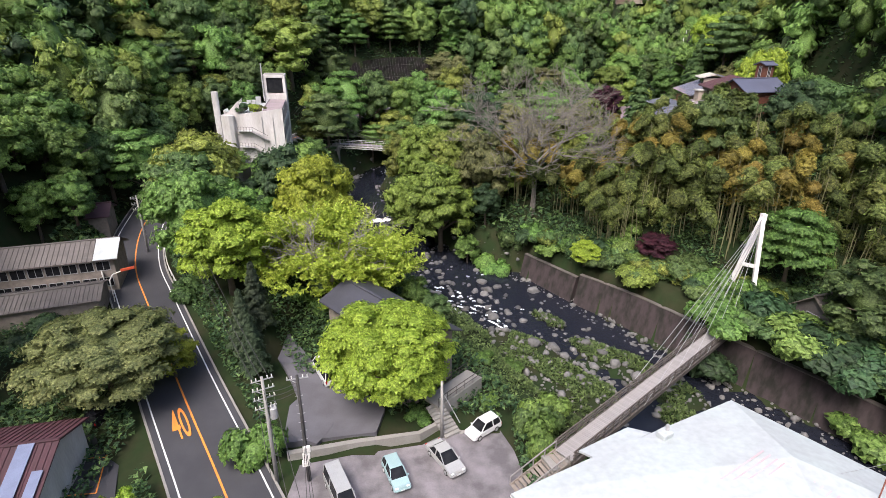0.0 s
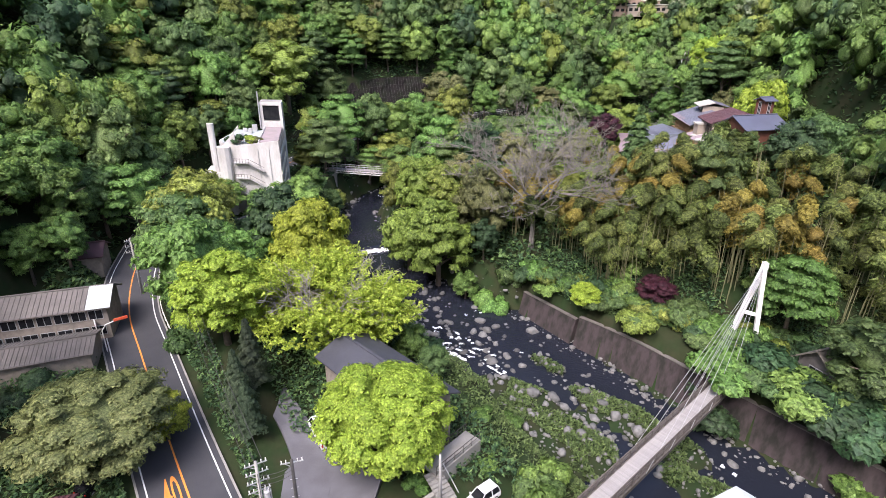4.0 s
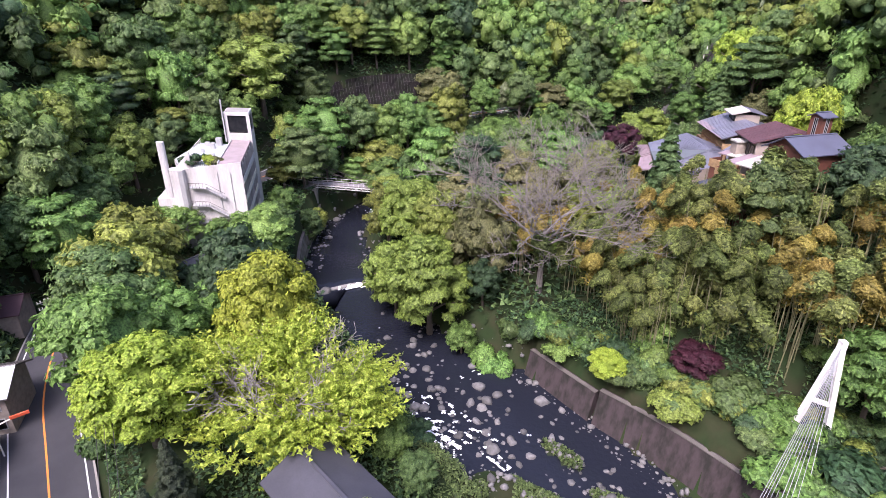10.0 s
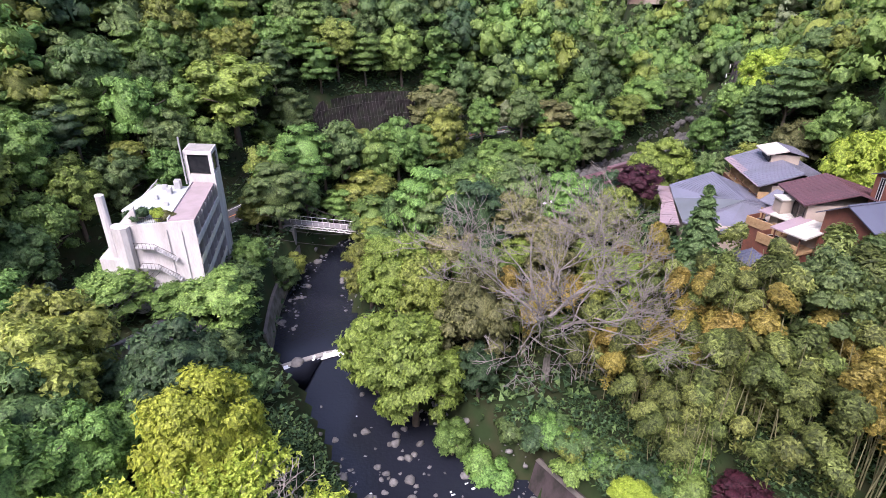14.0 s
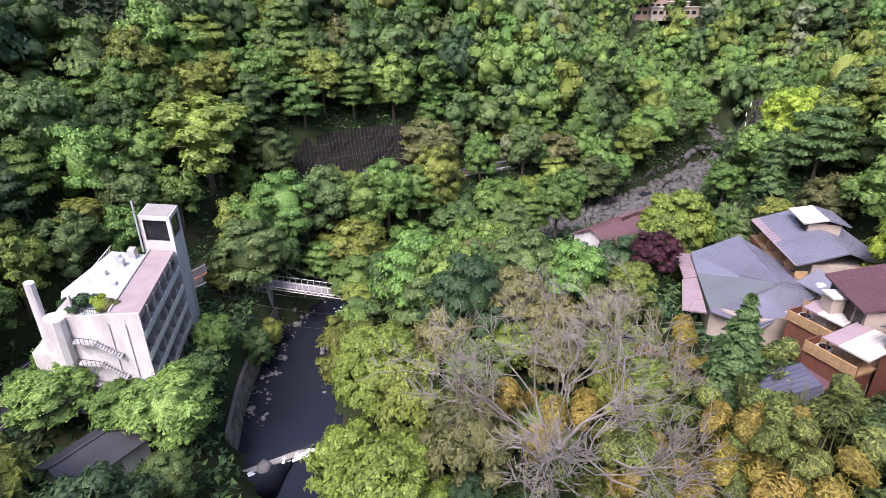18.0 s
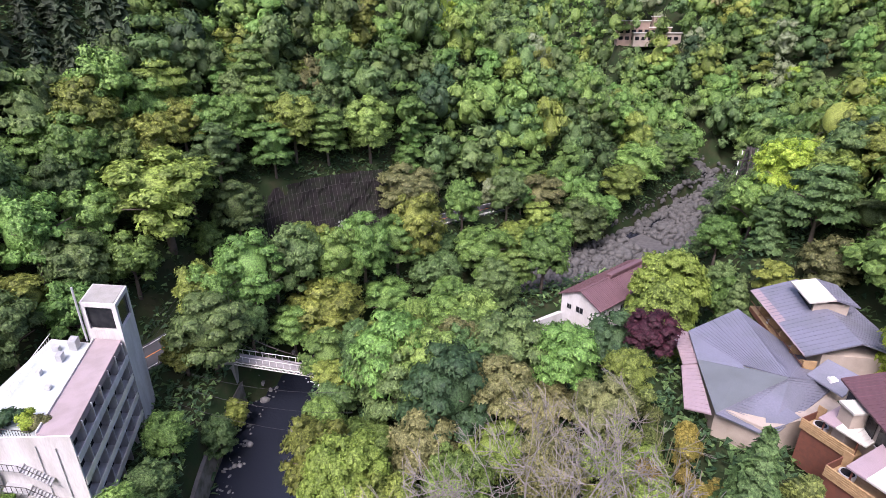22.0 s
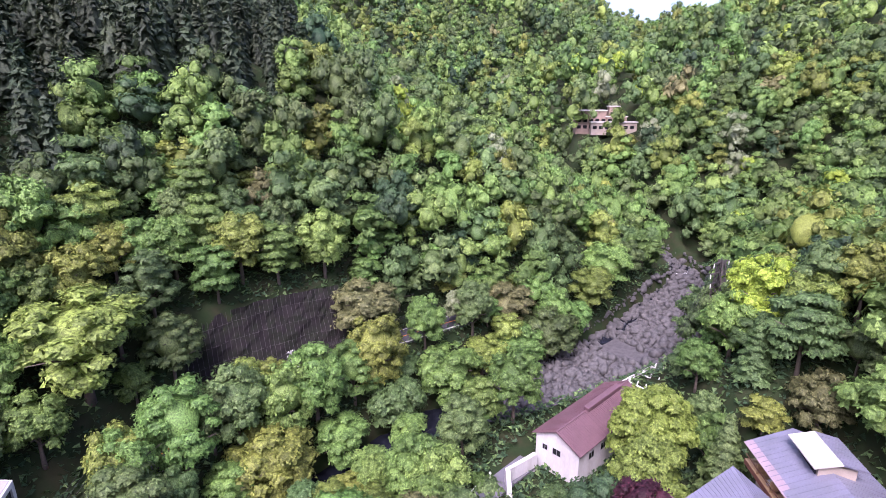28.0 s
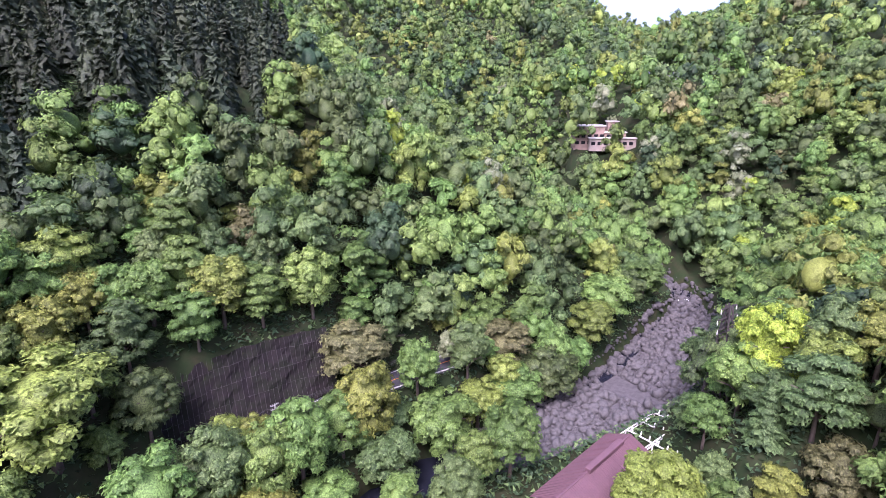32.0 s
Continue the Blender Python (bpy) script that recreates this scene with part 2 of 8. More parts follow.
L_PALE = leaf_mat("pale_blossom_leaves", (0.12, 0.17, 0.06), (0.32, 0.36, 0.22), tree_spread=0.1)
L_PURPLE = leaf_mat("purple_maple_leaves", (0.036, 0.011, 0.018), (0.08, 0.02, 0.033), 0.25, tree_spread=0.1)
# the darker leaf tone carries the shade among the plumes
L_BAMBOO = leaf_mat("bamboo_leaves", (0.036, 0.052, 0.014), (0.23, 0.285, 0.075), tree_spread=0.4, vivid=1.0)
L_BAMBOOGOLD = leaf_mat("yellowing_bamboo_leaves", (0.14, 0.118, 0.026), (0.37, 0.305, 0.085), tree_spread=0.2, vivid=1.05)
L_CONIFER = leaf_mat("cedar_needles", (0.03, 0.05, 0.028), (0.07, 0.1, 0.05))
L_GRASS = leaf_mat("river_grass", (0.05, 0.085, 0.025), (0.2, 0.27, 0.09))

M_GLASS.node_tree.nodes["Principled BSDF"].inputs["Specular IOR Level"].default_value = 0.15
M_MAROON = mat("rusty_maroon_roof", (0.075, 0.026, 0.036), 0.75, (0.045, 0.02, 0.024), 1.5, bump=0.3, bump_scale=7, amount=0.8, stretch=(1, 0.2, 1), per_object=0.2)
M_BLUESHEET = mat("blue_grey_sheet", (0.16, 0.19, 0.3), 0.5, (0.12, 0.14, 0.22), 1.0)
M_BROWNROOF = mat("brown_metal_roof", (0.13, 0.07, 0.08), 0.55, (0.1, 0.055, 0.06), 0.5, bump=0.15, bump_scale=6)
L_EASTBANK = leaf_mat("yellow_green_bank_leaves", (0.105, 0.165, 0.026), (0.255, 0.355, 0.07), tree_spread=0.15)
L_PINE = leaf_mat("pine_needles", (0.095, 0.125, 0.045), (0.25, 0.28, 0.105), tree_spread=0.15)

M_ROCKWALL = mat("pale_stone_wall", (0.2, 0.185, 0.165), 0.95, (0.07, 0.075, 0.045), 0.6, bump=0.9, bump_scale=2.5, amount=0.9)
L_ZELKOVA = leaf_mat("young_zelkova_leaves", (0.24, 0.33, 0.032), (0.52, 0.6, 0.09), 0.4, tree_spread=0.1, vivid=1.0)
M_COPING = mat("weathered_coping", (0.13, 0.115, 0.105), 0.95, (0.075, 0.072, 0.06), 0.9, bump=0.4, bump_scale=7)

# ---- helpers for building ----
def mesh_of(name, verts, faces, material=None, smooth=False):
    me = bpy.data.meshes.new(name)
    me.from_pydata([tuple(v) for v in verts], [], [tuple(f) for f in faces])
    if material:
        me.materials.append(material)
    if smooth:
        me.shade_smooth()
    me.update()
    return me


def part(name, bm, material, parent=None, label="", smooth=False):
    """Links a bmesh, or a mesh, as one mesh object under a thing or a part."""
    if isinstance(bm, bmesh.types.BMesh):
        me = bpy.data.meshes.new(name)
        bm.to_mesh(me)
        bm.free()
    else:
        me = bm
    if not me.materials:
        me.materials.append(material)
    if smooth:
        me.shade_smooth()
    ob = new(name, me)
    if parent:
        ob.parent = parent
    return tagged(ob, label) if label else ob


def thing(name, place=(0, 0, 0), turn=0.0, label="", category="", group="", kind=""):
    ob = new(name)
    ob.matrix_world = pose(*place, 0, 0, turn)
    ob.empty_display_size = 0.3
    return tagged(ob, label, category, group, kind)


def box(lo, hi, bevel=0.0, bm=None):
    bm = bm or bmesh.new()
    made = bmesh.ops.create_cube(bm, size=1, matrix=Matrix.LocRotScale([(a + b) / 2 for a, b in zip(lo, hi)], None, [b - a for a, b in zip(lo, hi)]))
    if bevel:
        es = list({e for v in made["verts"] for e in v.link_edges})
        bmesh.ops.bevel(bm, geom=es, offset=bevel, segments=1, affect="EDGES")
    return bm


def beam(a, b, w, h=None, bm=None, sides=4):
    """A bar from a to b, w wide and h high (sides 4), or round with more sides."""
    bm = bm or bmesh.new()
    a, b = Vector(a), Vector(b)
    q = (b - a).to_track_quat("Z", "X" if abs((b - a).normalized().z) < 0.9 else "Y")
    ring = []
    for p in (a, b):
        row = []
        for i in range(sides):
            ang = 2 * math.pi * (i + 0.5) / sides
            if sides == 4:
                off = Vector((math.copysign((h or w) / 2, math.cos(ang)), math.copysign(w / 2, math.sin(ang)), 0))
            else:
                off = Vector((math.cos(ang) * w / 2, math.sin(ang) * w / 2, 0))
            row.append(bm.verts.new(p + q @ off))
        ring.append(row)
    for i in range(sides):
        j = (i + 1) % sides
        bm.faces.new((ring[0][i], ring[0][j], ring[1][j], ring[1][i]))
    bm.faces.new(ring[0][::-1])
    bm.faces.new(ring[1])
    return bm


def prism(outline, z0, z1, bm=None):
    """An upright prism over an outline (x, y); z0 and z1 may be lists, one height a corner."""
    bm = bm or bmesh.new()
    k = len(outline)
    lo = z0 if isinstance(z0, (list, tuple)) else [z0] * k
    hi = z1 if isinstance(z1, (list, tuple)) else [z1] * k
    a = [bm.verts.new((x, y, h)) for (x, y), h in zip(outline, lo)]
    b = [bm.verts.new((x, y, h)) for (x, y), h in zip(outline, hi)]
    for i in range(k):
        j = (i + 1) % k
        bm.faces.new((a[i], a[j], b[j], b[i]))
    bm.faces.new(a[::-1])
    bm.faces.new(b)
    bmesh.ops.recalc_face_normals(bm, faces=bm.faces)
    return bm


def slab(corners, thick, bm=None):
    """A slab whose upper face has these corners (3D)."""
    bm = bm or bmesh.new()
    k = len(corners)
    a = [bm.verts.new(c) for c in corners]
    b = [bm.verts.new((c[0], c[1], c[2] - thick)) for c in corners]
    bm.faces.new(a)
    bm.faces.new(b[::-1])
    for i in range(k):
        j = (i + 1) % k
        bm.faces.new((a[j], a[i], b[i], b[j]))
    bmesh.ops.recalc_face_normals(bm, faces=bm.faces)
    return bm


def tube(points, radii, sides=6, bm=None):
    bm = bm or bmesh.new()
    rows = []
    pts = [Vector(p) for p in points]
    for i, p in enumerate(pts):
        d = (pts[min(i + 1, len(pts) - 1)] - pts[max(i - 1, 0)]).normalized()
        q = d.to_track_quat("Z", "Y")
        r = radii[i] if isinstance(radii, (list, tuple)) else radii
        rows.append([bm.verts.new(p + q @ Vector((math.cos(2 * math.pi * k / sides) * r, math.sin(2 * math.pi * k / sides) * r, 0))) for k in range(sides)])
    for r0, r1 in zip(rows, rows[1:]):
        for k in range(sides):
            j = (k + 1) % sides
            bm.faces.new((r0[k], r0[j], r1[j], r1[k]))
    bm.faces.new(rows[-1])
    bm.faces.new(rows[0][::-1])
    return bm


# ---- plan: river, banks, road ----
# stations of the river: x, y, water level, half width, then heights over the water at DIST on its left and right bank (looking upstream)
DIST = (2.2, 15, 30, 60, 100, 200, 400)
STATIONS = [
    (76, -6, -2.0, 10.5, (3, 4, 5, 7, 12, 40, 120), (6, 9, 16, 36, 62, 120, 190)),
    (50, 22, -1.4, 10.5, (3, 4, 5, 7, 12, 40, 120), (6, 8, 14, 34, 60, 120, 190)),
    (25.5, 51, -0.7, 10.5, (2, 3.4, 4, 6, 16, 60, 140), (5.8, 6.5, 12, 30, 55, 115, 180)),
    (8, 78, 0.0, 10, (2.5, 4, 5, 9, 35, 100, 200), (6, 8, 14, 21, 36, 100, 180)),
    (-3, 92, 0.4, 8, (3, 4.5, 6, 11, 40, 110, 210), (5, 8, 14, 19, 34, 100, 180)),
    (-15.2, 111.5, 0.7, 7.5, (5, 7, 8.5, 14, 46, 125, 220), (5, 8, 13, 15.5, 30, 90, 170)),
    (-17, 115, 1.6, 7.5, (5, 7, 8.5, 14, 46, 125, 220), (5, 8, 13, 15.5, 30, 90, 170)),
    (-21, 138, 2.0, 5.5, (8, 10, 11, 40, 75, 150, 240), (7, 9, 11, 14, 22, 70, 150)),
    (-17, 153, 2.6, 6, (6, 11, 26, 52, 84, 160, 250), (5, 6, 8, 10, 16, 60, 140)),
    (-8, 162, 3.6, 6, (6, 11, 32, 56, 88, 165, 260), (5, 6, 7, 9, 16, 60, 140)),
    (12, 178, 4.6, 6, (5, 12, 29, 50, 80, 165, 260), (3.5, 5, 6.5, 9, 20, 70, 150)),
    (42, 190, 7.0, 10, (4, 11, 20, 43, 82, 165, 250), (3, 5, 9, 20, 45, 90, 160)),
    (72, 203, 8.8, 13, (4, 11, 20, 42, 75, 150, 240), (6, 12, 28, 50, 76, 124, 180)),
    (97, 228, 10.5, 10, (6, 14, 24, 44, 72, 140, 210), (6, 17, 36, 56, 76, 112, 150)),
    (112, 250, 13.0, 5, (8, 16, 26, 45, 70, 130, 200), (8, 16, 27, 43, 58, 90, 130)),
    (108, 280, 17.0, 4, (8, 16, 28, 46, 68, 125, 190), (8, 16, 27, 40, 50, 76, 115)),
    (85, 315, 22.0, 4, (8, 16, 28, 46, 70, 130, 200), (8, 18, 28, 37, 45, 68, 105)),
    (62, 375, 30.0, 5, (8, 16, 30, 50, 80, 160, 240), (8, 16, 24, 32, 42, 62, 100)),
    (110, 560, 60.0, 6, (8, 16, 28, 46, 64, 115, 200), (8, 14, 20, 30, 40, 56, 85)),
    (380, 900, 100.0, 8, (8, 14, 26, 45, 70, 125, 210), (8, 12, 18, 28, 40, 64, 100)),
    (720, 1500, 170.0, 8, (6, 12, 20, 36, 60, 110, 220), (6, 12, 20, 36, 60, 110, 220)),
]
# crest of the wooded spur that closes the valley: x, y, height, distance from it to the gully behind
SPUR = [(112, 247, 12, 6), (100, 250, 13, 18), (84, 255, 18, 32), (68, 259, 26, 46), (48, 265, 39, 60), (30, 287, 58, 76), (14, 310, 71, 88), (-5, 335, 79, 95), (-20, 347, 84, 96),
        (-45, 380, 110, 100), (-110, 470, 166, 115), (-200, 600, 236, 130)]
# banks in the river bed: x, y, half length, half width, height over the water
ISLES = [(12.2, 58.5, 10.5, 4.6, 0.9), (25, 57.5, 9, 2.6, 0.45), (29.5, 46, 6, 2.2, 0.6), (16, 70.5, 3, 1.0, 0.3)]


def smooth_line(pts, per=6):
    """Points along a smooth line through pts."""
    out = []
    p = [np.array(q, float) for q in pts]
    for i in range(len(p) - 1):
        a, b, c, d = p[max(i - 1, 0)], p[i], p[i + 1], p[min(i + 2, len(p) - 1)]
        for k in range(per):
            t = k / per
            out.append(0.5 * (2 * b + (c - a) * t + (2 * a - 5 * b + 4 * c - d) * t * t + (3 * b - a - 3 * c + d) * t ** 3))
    out.append(p[-1])
    return np.array(out)


RIVER = smooth_line([(*s[:4], *s[4], *s[5]) for s in STATIONS], 5)
ROAD = smooth_line([(-8, 18, 2.2), (-12, 25, 2.6), (-19.2, 35.3, 3.4), (-28.8, 48.4, 4.6), (-39.9, 64.1, 6.0), (-46.3, 73.4, 6.8), (-51, 83, 7.6), (-54, 92, 8.4), (-56.5, 105, 9.6),
                    (-55, 122, 11.0), (-48, 138, 12.4), (-40, 150, 13.4), (-34, 163, 14.6), (-26, 174, 15.8), (-15, 183, 17), (-2, 191.5, 18.2), (14, 199, 19.5), (26, 204, 20.4)], 5)
LOT_Z = 3.0
# level pads: outline's box (x0, y0, x1, y1), height, softness of the edge
PADS = [(-14, 18, 6.5, 43, LOT_Z - 0.15, 2.5), (-19, 44, 5, 68, 3.3, 3), (-16.5, 40.5, -7, 51, 3.7, 1.5), (-52, 104, -30, 140, 10.0, 3), (38, 90, 76, 146, 19.5, 9),
        (18, 136, 62, 172, 9.5, 5), (-61, 52, -47, 76, 6.0, 8), (-46, 26, -27, 48, 3.4, 2.5), (40, 52, 60, 70, 6.2, 4), (104, 342, 132, 361, 58, 7), (-45, 92, -27, 106, 7.5, 3)]


def noise_field(x, y, size, seed):
    """A smooth field of about -1 to 1 with features of that size."""
    rng = np.random.RandomState(seed)
    out = np.zeros_like(x)
    for _ in range(10):
        a, ph = rng.uniform(0, 2 * math.pi, 2)
        k = 2 * math.pi / (size * rng.uniform(0.7, 1.8))
        out += np.sin((x * math.cos(a) + y * math.sin(a)) * k + ph)
    return out / 4.5


def beside_cut(x, y):
    """Place along the foot of the rock cut above the road, and distance behind it."""
    dx, dy = x + 40, y - 176.5
    return dx * 0.8896 + dy * 0.4568, dy * 0.8896 - dx * 0.4568


def ground_at(x, y):
    """The ground's height at arrays x, y; also the distance to the river's edge and the water's level there."""
    x, y = np.atleast_1d(np.asarray(x, float)), np.atleast_1d(np.asarray(y, float))
    num, den, wnum = np.zeros_like(x), np.zeros_like(x), np.zeros_like(x)
    edge = np.full_like(x, 1e9)
    tang = np.gradient(RIVER[:, :2], axis=0)
    tang /= np.linalg.norm(tang, axis=1)[:, None]
    hwn = np.zeros_like(x)
    for r, t in zip(RIVER, tang):
        dx, dy = x - r[0], y - r[1]
        d = np.hypot(dx, dy)
        side = (t[0] * dy - t[1] * dx) / (d + 1e-6)          # left of the way upstream: positive
        left = np.interp(np.maximum(d - r[3], 0), (0, *DIST, 1500), (-0.4, *r[4:11], r[10] + 260))
        right = np.interp(np.maximum(d - r[3], 0), (0, *DIST, 1500), (-0.4, *r[11:18], r[17] + 230))
        s = np.clip(side * 1.2 + 0.5, 0, 1)
        w = 1 / (d * d + 4) ** 2.5
        num += w * (r[2] + left * s + right * (1 - s))
        wnum += w * r[2]
        hwn += w * r[3]
        den += w
        edge = np.minimum(edge, d - r[3])
    h, water = num / den, wnum / den
    far = np.clip((edge - 12) / 60, 0, 1)
    h += far * (noise_field(x, y, 45, 1) * 3.5 + noise_field(x, y, 16, 2) * 1.2) + np.clip((edge - 120) / 200, 0, 1) * noise_field(x, y, 170, 3) * 16
    # the spur: no higher than its crest, falling to the gully behind
    best, cap = np.full_like(x, 1e9), np.full_like(x, 1e9)
    for a, b in zip(SPUR, SPUR[1:]):
        vx, vy = b[0] - a[0], b[1] - a[1]
        u = ((x - a[0]) * vx + (y - a[1]) * vy) / (vx * vx + vy * vy)
        inside = u > -0.3 if a is SPUR[0] else u > -1e9
        u = np.clip(u, 0, 1)
        px, py = x - a[0] - u * vx, y - a[1] - u * vy
        d = np.hypot(px, py)
        back = vx * py - vy * px < 0
        crest, gully = a[2] + u * (b[2] - a[2]), a[3] + u * (b[3] - a[3])
        c = np.where(back, crest - 0.6 * np.minimum(d, gully) + 0.8 * np.maximum(d - gully, 0), crest + 0.3 * d)
        near = (d < best) & inside
        best = np.where(near, d, best)
        cap = np.where(near, c, cap)
    h = np.minimum(h, np.maximum(cap, water + 3))
    k = np.clip((y - 1350) / 300, 0, 1)
    h = h * (1 - k) + 60 * k
    bed = np.clip(-edge / 3, 0, 1)
    h = np.where(edge < 0, water - 0.25 - 0.7 * bed, h)
    for ix, iy, il, iw, ih in ISLES:
        u, v = (x - ix) * 0.65 - (y - iy) * 0.76, (x - ix) * 0.76 + (y - iy) * 0.65
        k = np.clip(1.35 - np.hypot(u / il, v / iw) + 0.12 * noise_field(x, y, 5, 21), 0, 1)
        h = np.maximum(h, water - 0.6 + (ih + 0.6) * np.minimum(1, k * 2.2))
    for x0, y0, x1, y1, z, soft in PADS:
        out = np.maximum(np.maximum(x0 - x, x - x1), np.maximum(y0 - y, y - y1))
        k = np.clip(1 - out / soft, 0, 1)
        k = k * k * (3 - 2 * k) * (edge > 0.5)
        h = h * (1 - k) + z * k
    ws = wall_side(x, y)
    h = np.where((ws > -2.5) & (ws < 2.0), np.minimum(h, water - 0.1 + 0.25 * np.clip(ws + 2.5, 0, 1)), h)
    h = np.where((ws >= 2.0) & (ws < 5), np.maximum(h, 4.3), h)
    ws = -wall_side(x, y, WALL_WEST)
    h = np.where((ws > -2.0) & (ws < 1.6), np.minimum(h, water - 0.2), h)
    h = np.where((ws >= 1.6) & (ws < 4), np.maximum(h, 6.2), h)
    best, rz = np.full_like(x, 1e9), np.zeros_like(x)
    for a, b in zip(ROAD, ROAD[1:]):
        vx, vy = b[0] - a[0], b[1] - a[1]
        u = np.clip(((x - a[0]) * vx + (y - a[1]) * vy) / (vx * vx + vy * vy), 0, 1)
        d = np.hypot(x - a[0] - u * vx, y - a[1] - u * vy)
        near = d < best
        best = np.where(near, d, best)
        rz = np.where(near, a[2] + u * (b[2] - a[2]), rz)
    k = np.clip(1 - (best - 5.0) / 5.0, 0, 1)
    k = k * k * (3 - 2 * k) * (edge > 1)
    h = h * (1 - k) + (rz - 0.25) * k
    along, behind = beside_cut(x, y)
    inside = (along > 5.5) & (along < 42.5) & (behind > -1.5) & (behind < 4.4)
    h = np.where(inside, np.minimum(h, 14.6 + 0.07 * along + 3.2 * np.clip(behind - 0.3, 0, 5)), h)
    return h, edge, water, best


WALL = [(53, 33.5), (44, 45), (38.5, 52.5), (33.5, 59.3), (26.6, 69), (20.6, 75.8), (13.2, 86.4)]


WALL_WEST = [(-24.4, 112), (-26.6, 124), (-27.4, 136), (-27.2, 147)]


def wall_side(x, y, line=None):
    """Distance right (+) or left (-) of a wall's line, by default the east bank's; past its ends, a large number."""
    best, side = np.full_like(x, 1e9), np.full_like(x, 1e9)
    for (ax, ay), (bx, by) in zip(line or WALL, (line or WALL)[1:]):
        vx, vy = bx - ax, by - ay
        n2 = vx * vx + vy * vy
        u = ((x - ax) * vx + (y - ay) * vy) / n2
        s = ((x - ax) * vy - (y - ay) * vx) / math.sqrt(n2)
        d = np.hypot(x - ax - np.clip(u, 0, 1) * vx, y - ay - np.clip(u, 0, 1) * vy)
        near = d < best
        best = np.where(near, d, best)
        side = np.where(near, np.where((u >= -0.02) & (u <= 1.02), s, 1e9), side)
    return side


def ground_z(x, y):
    return float(ground_at([x], [y])[0][0])


def build_ground():
    """One sheet, fine near the walk, wider towards the horizon."""
    def axis(lo, hi, step, far):
        near = np.arange(lo, hi + step, step)
        grow = [step]
        while sum(grow) < far:
            grow.append(grow[-1] * 1.16)
        out = np.cumsum(grow)
        return np.concatenate([lo - out[::-1], near, near[-1] + out])
    xs, ys = axis(-80, 130, 1.5, 1700), axis(-10, 260, 1.5, 1700)
    gx, gy = np.meshgrid(xs, ys)
    h, edge, water, road = ground_at(gx.ravel(), gy.ravel())
    rough = np.clip((edge - 1) / 3, 0, 1) * np.clip((road - 6) / 3, 0, 1)
    for x0, y0, x1, y1, z, soft in PADS:
        rough *= ~((gx.ravel() > x0 - soft) & (gx.ravel() < x1 + soft) & (gy.ravel() > y0 - soft) & (gy.ravel() < y1 + soft))
    h += rough * 0.25 * noise_field(gx.ravel(), gy.ravel(), 5, 7)
    verts = np.stack([gx.ravel(), gy.ravel(), h], 1)
    nx = len(xs)
    i = np.arange(len(ys) - 1)[:, None] * nx + np.arange(nx - 1)[None, :]
    faces = np.stack([i, i + 1, i + nx + 1, i + nx], -1).reshape(-1, 4)
    ob = new("ground", mesh_of("ground", verts.tolist(), faces.tolist(), M_GROUND, True))
    return tagged(ob, "steep valley ground of leaf litter, moss and undergrowth, shadow darkness in its colour", "ground", kind="structure")


build_ground()


def ribbon(name, line, left, right, lift, material, label, category, under=0.4, kind="structure"):
    """A strip along a line (x, y, z), between offsets left and right of it, with thickness."""
    p = np.array(line, float)
    t = np.gradient(p[:, :2], axis=0)
    t /= np.linalg.norm(t, axis=1)[:, None]
    nrm = np.stack([t[:, 1], -t[:, 0]], 1)
    verts, faces = [], []
    for q, s in zip(p, nrm):
        for off, dz in ((left, lift), (right, lift), (right, lift - under), (left, lift - under)):
            verts.append((q[0] + s[0] * off, q[1] + s[1] * off, q[2] + dz))
    for i in range(len(p) - 1):
        a, b = 4 * i, 4 * i + 4
        for k in range(4):
            j = (k + 1) % 4
            faces.append((a + k, b + k, b + j, a + j))
    faces += [(0, 1, 2, 3), (4 * len(p) - 1, 4 * len(p) - 2, 4 * len(p) - 3, 4 * len(p) - 4)]
    me = mesh_of(name, verts, faces, material)
    bm = bmesh.new()
    bm.from_mesh(me)
    bmesh.ops.recalc_face_normals(bm, faces=bm.faces)
    bm.to_mesh(me)
    bm.free()
    return tagged(new(name, me), label, category, kind=kind)

# ---- water ----
def water_mat():
    m = bpy.data.materials.new("river_water")
    m.use_nodes = True
    n, l = m.node_tree.nodes, m.node_tree.links
    b = n["Principled BSDF"]
    # blue-violet tint in the base imitates sky reflected on the pool
    b.inputs["Base Color"].default_value = (0.014, 0.016, 0.024, 1)
    b.inputs["Roughness"].default_value = 0.08
    b.inputs["IOR"].default_value = 1.33
    co = n.new("ShaderNodeTexCoord").outputs["Object"]
    t = n.new("ShaderNodeTexNoise")
    t.inputs["Scale"].default_value, t.inputs["Detail"].default_value = 2.2, 6
    l.new(co, t.inputs["Vector"])
    bp = n.new("ShaderNodeBump")
    bp.inputs["Strength"].default_value, bp.inputs["Distance"].default_value = 0.5, 0.08
    l.new(t.outputs["Fac"], bp.inputs["Height"])
    l.new(bp.outputs["Normal"], b.inputs["Normal"])
    return m


M_WATER = water_mat()


def level(i):
    """Water level at river sample i, stepped at the weirs."""
    return RIVER[i][2]


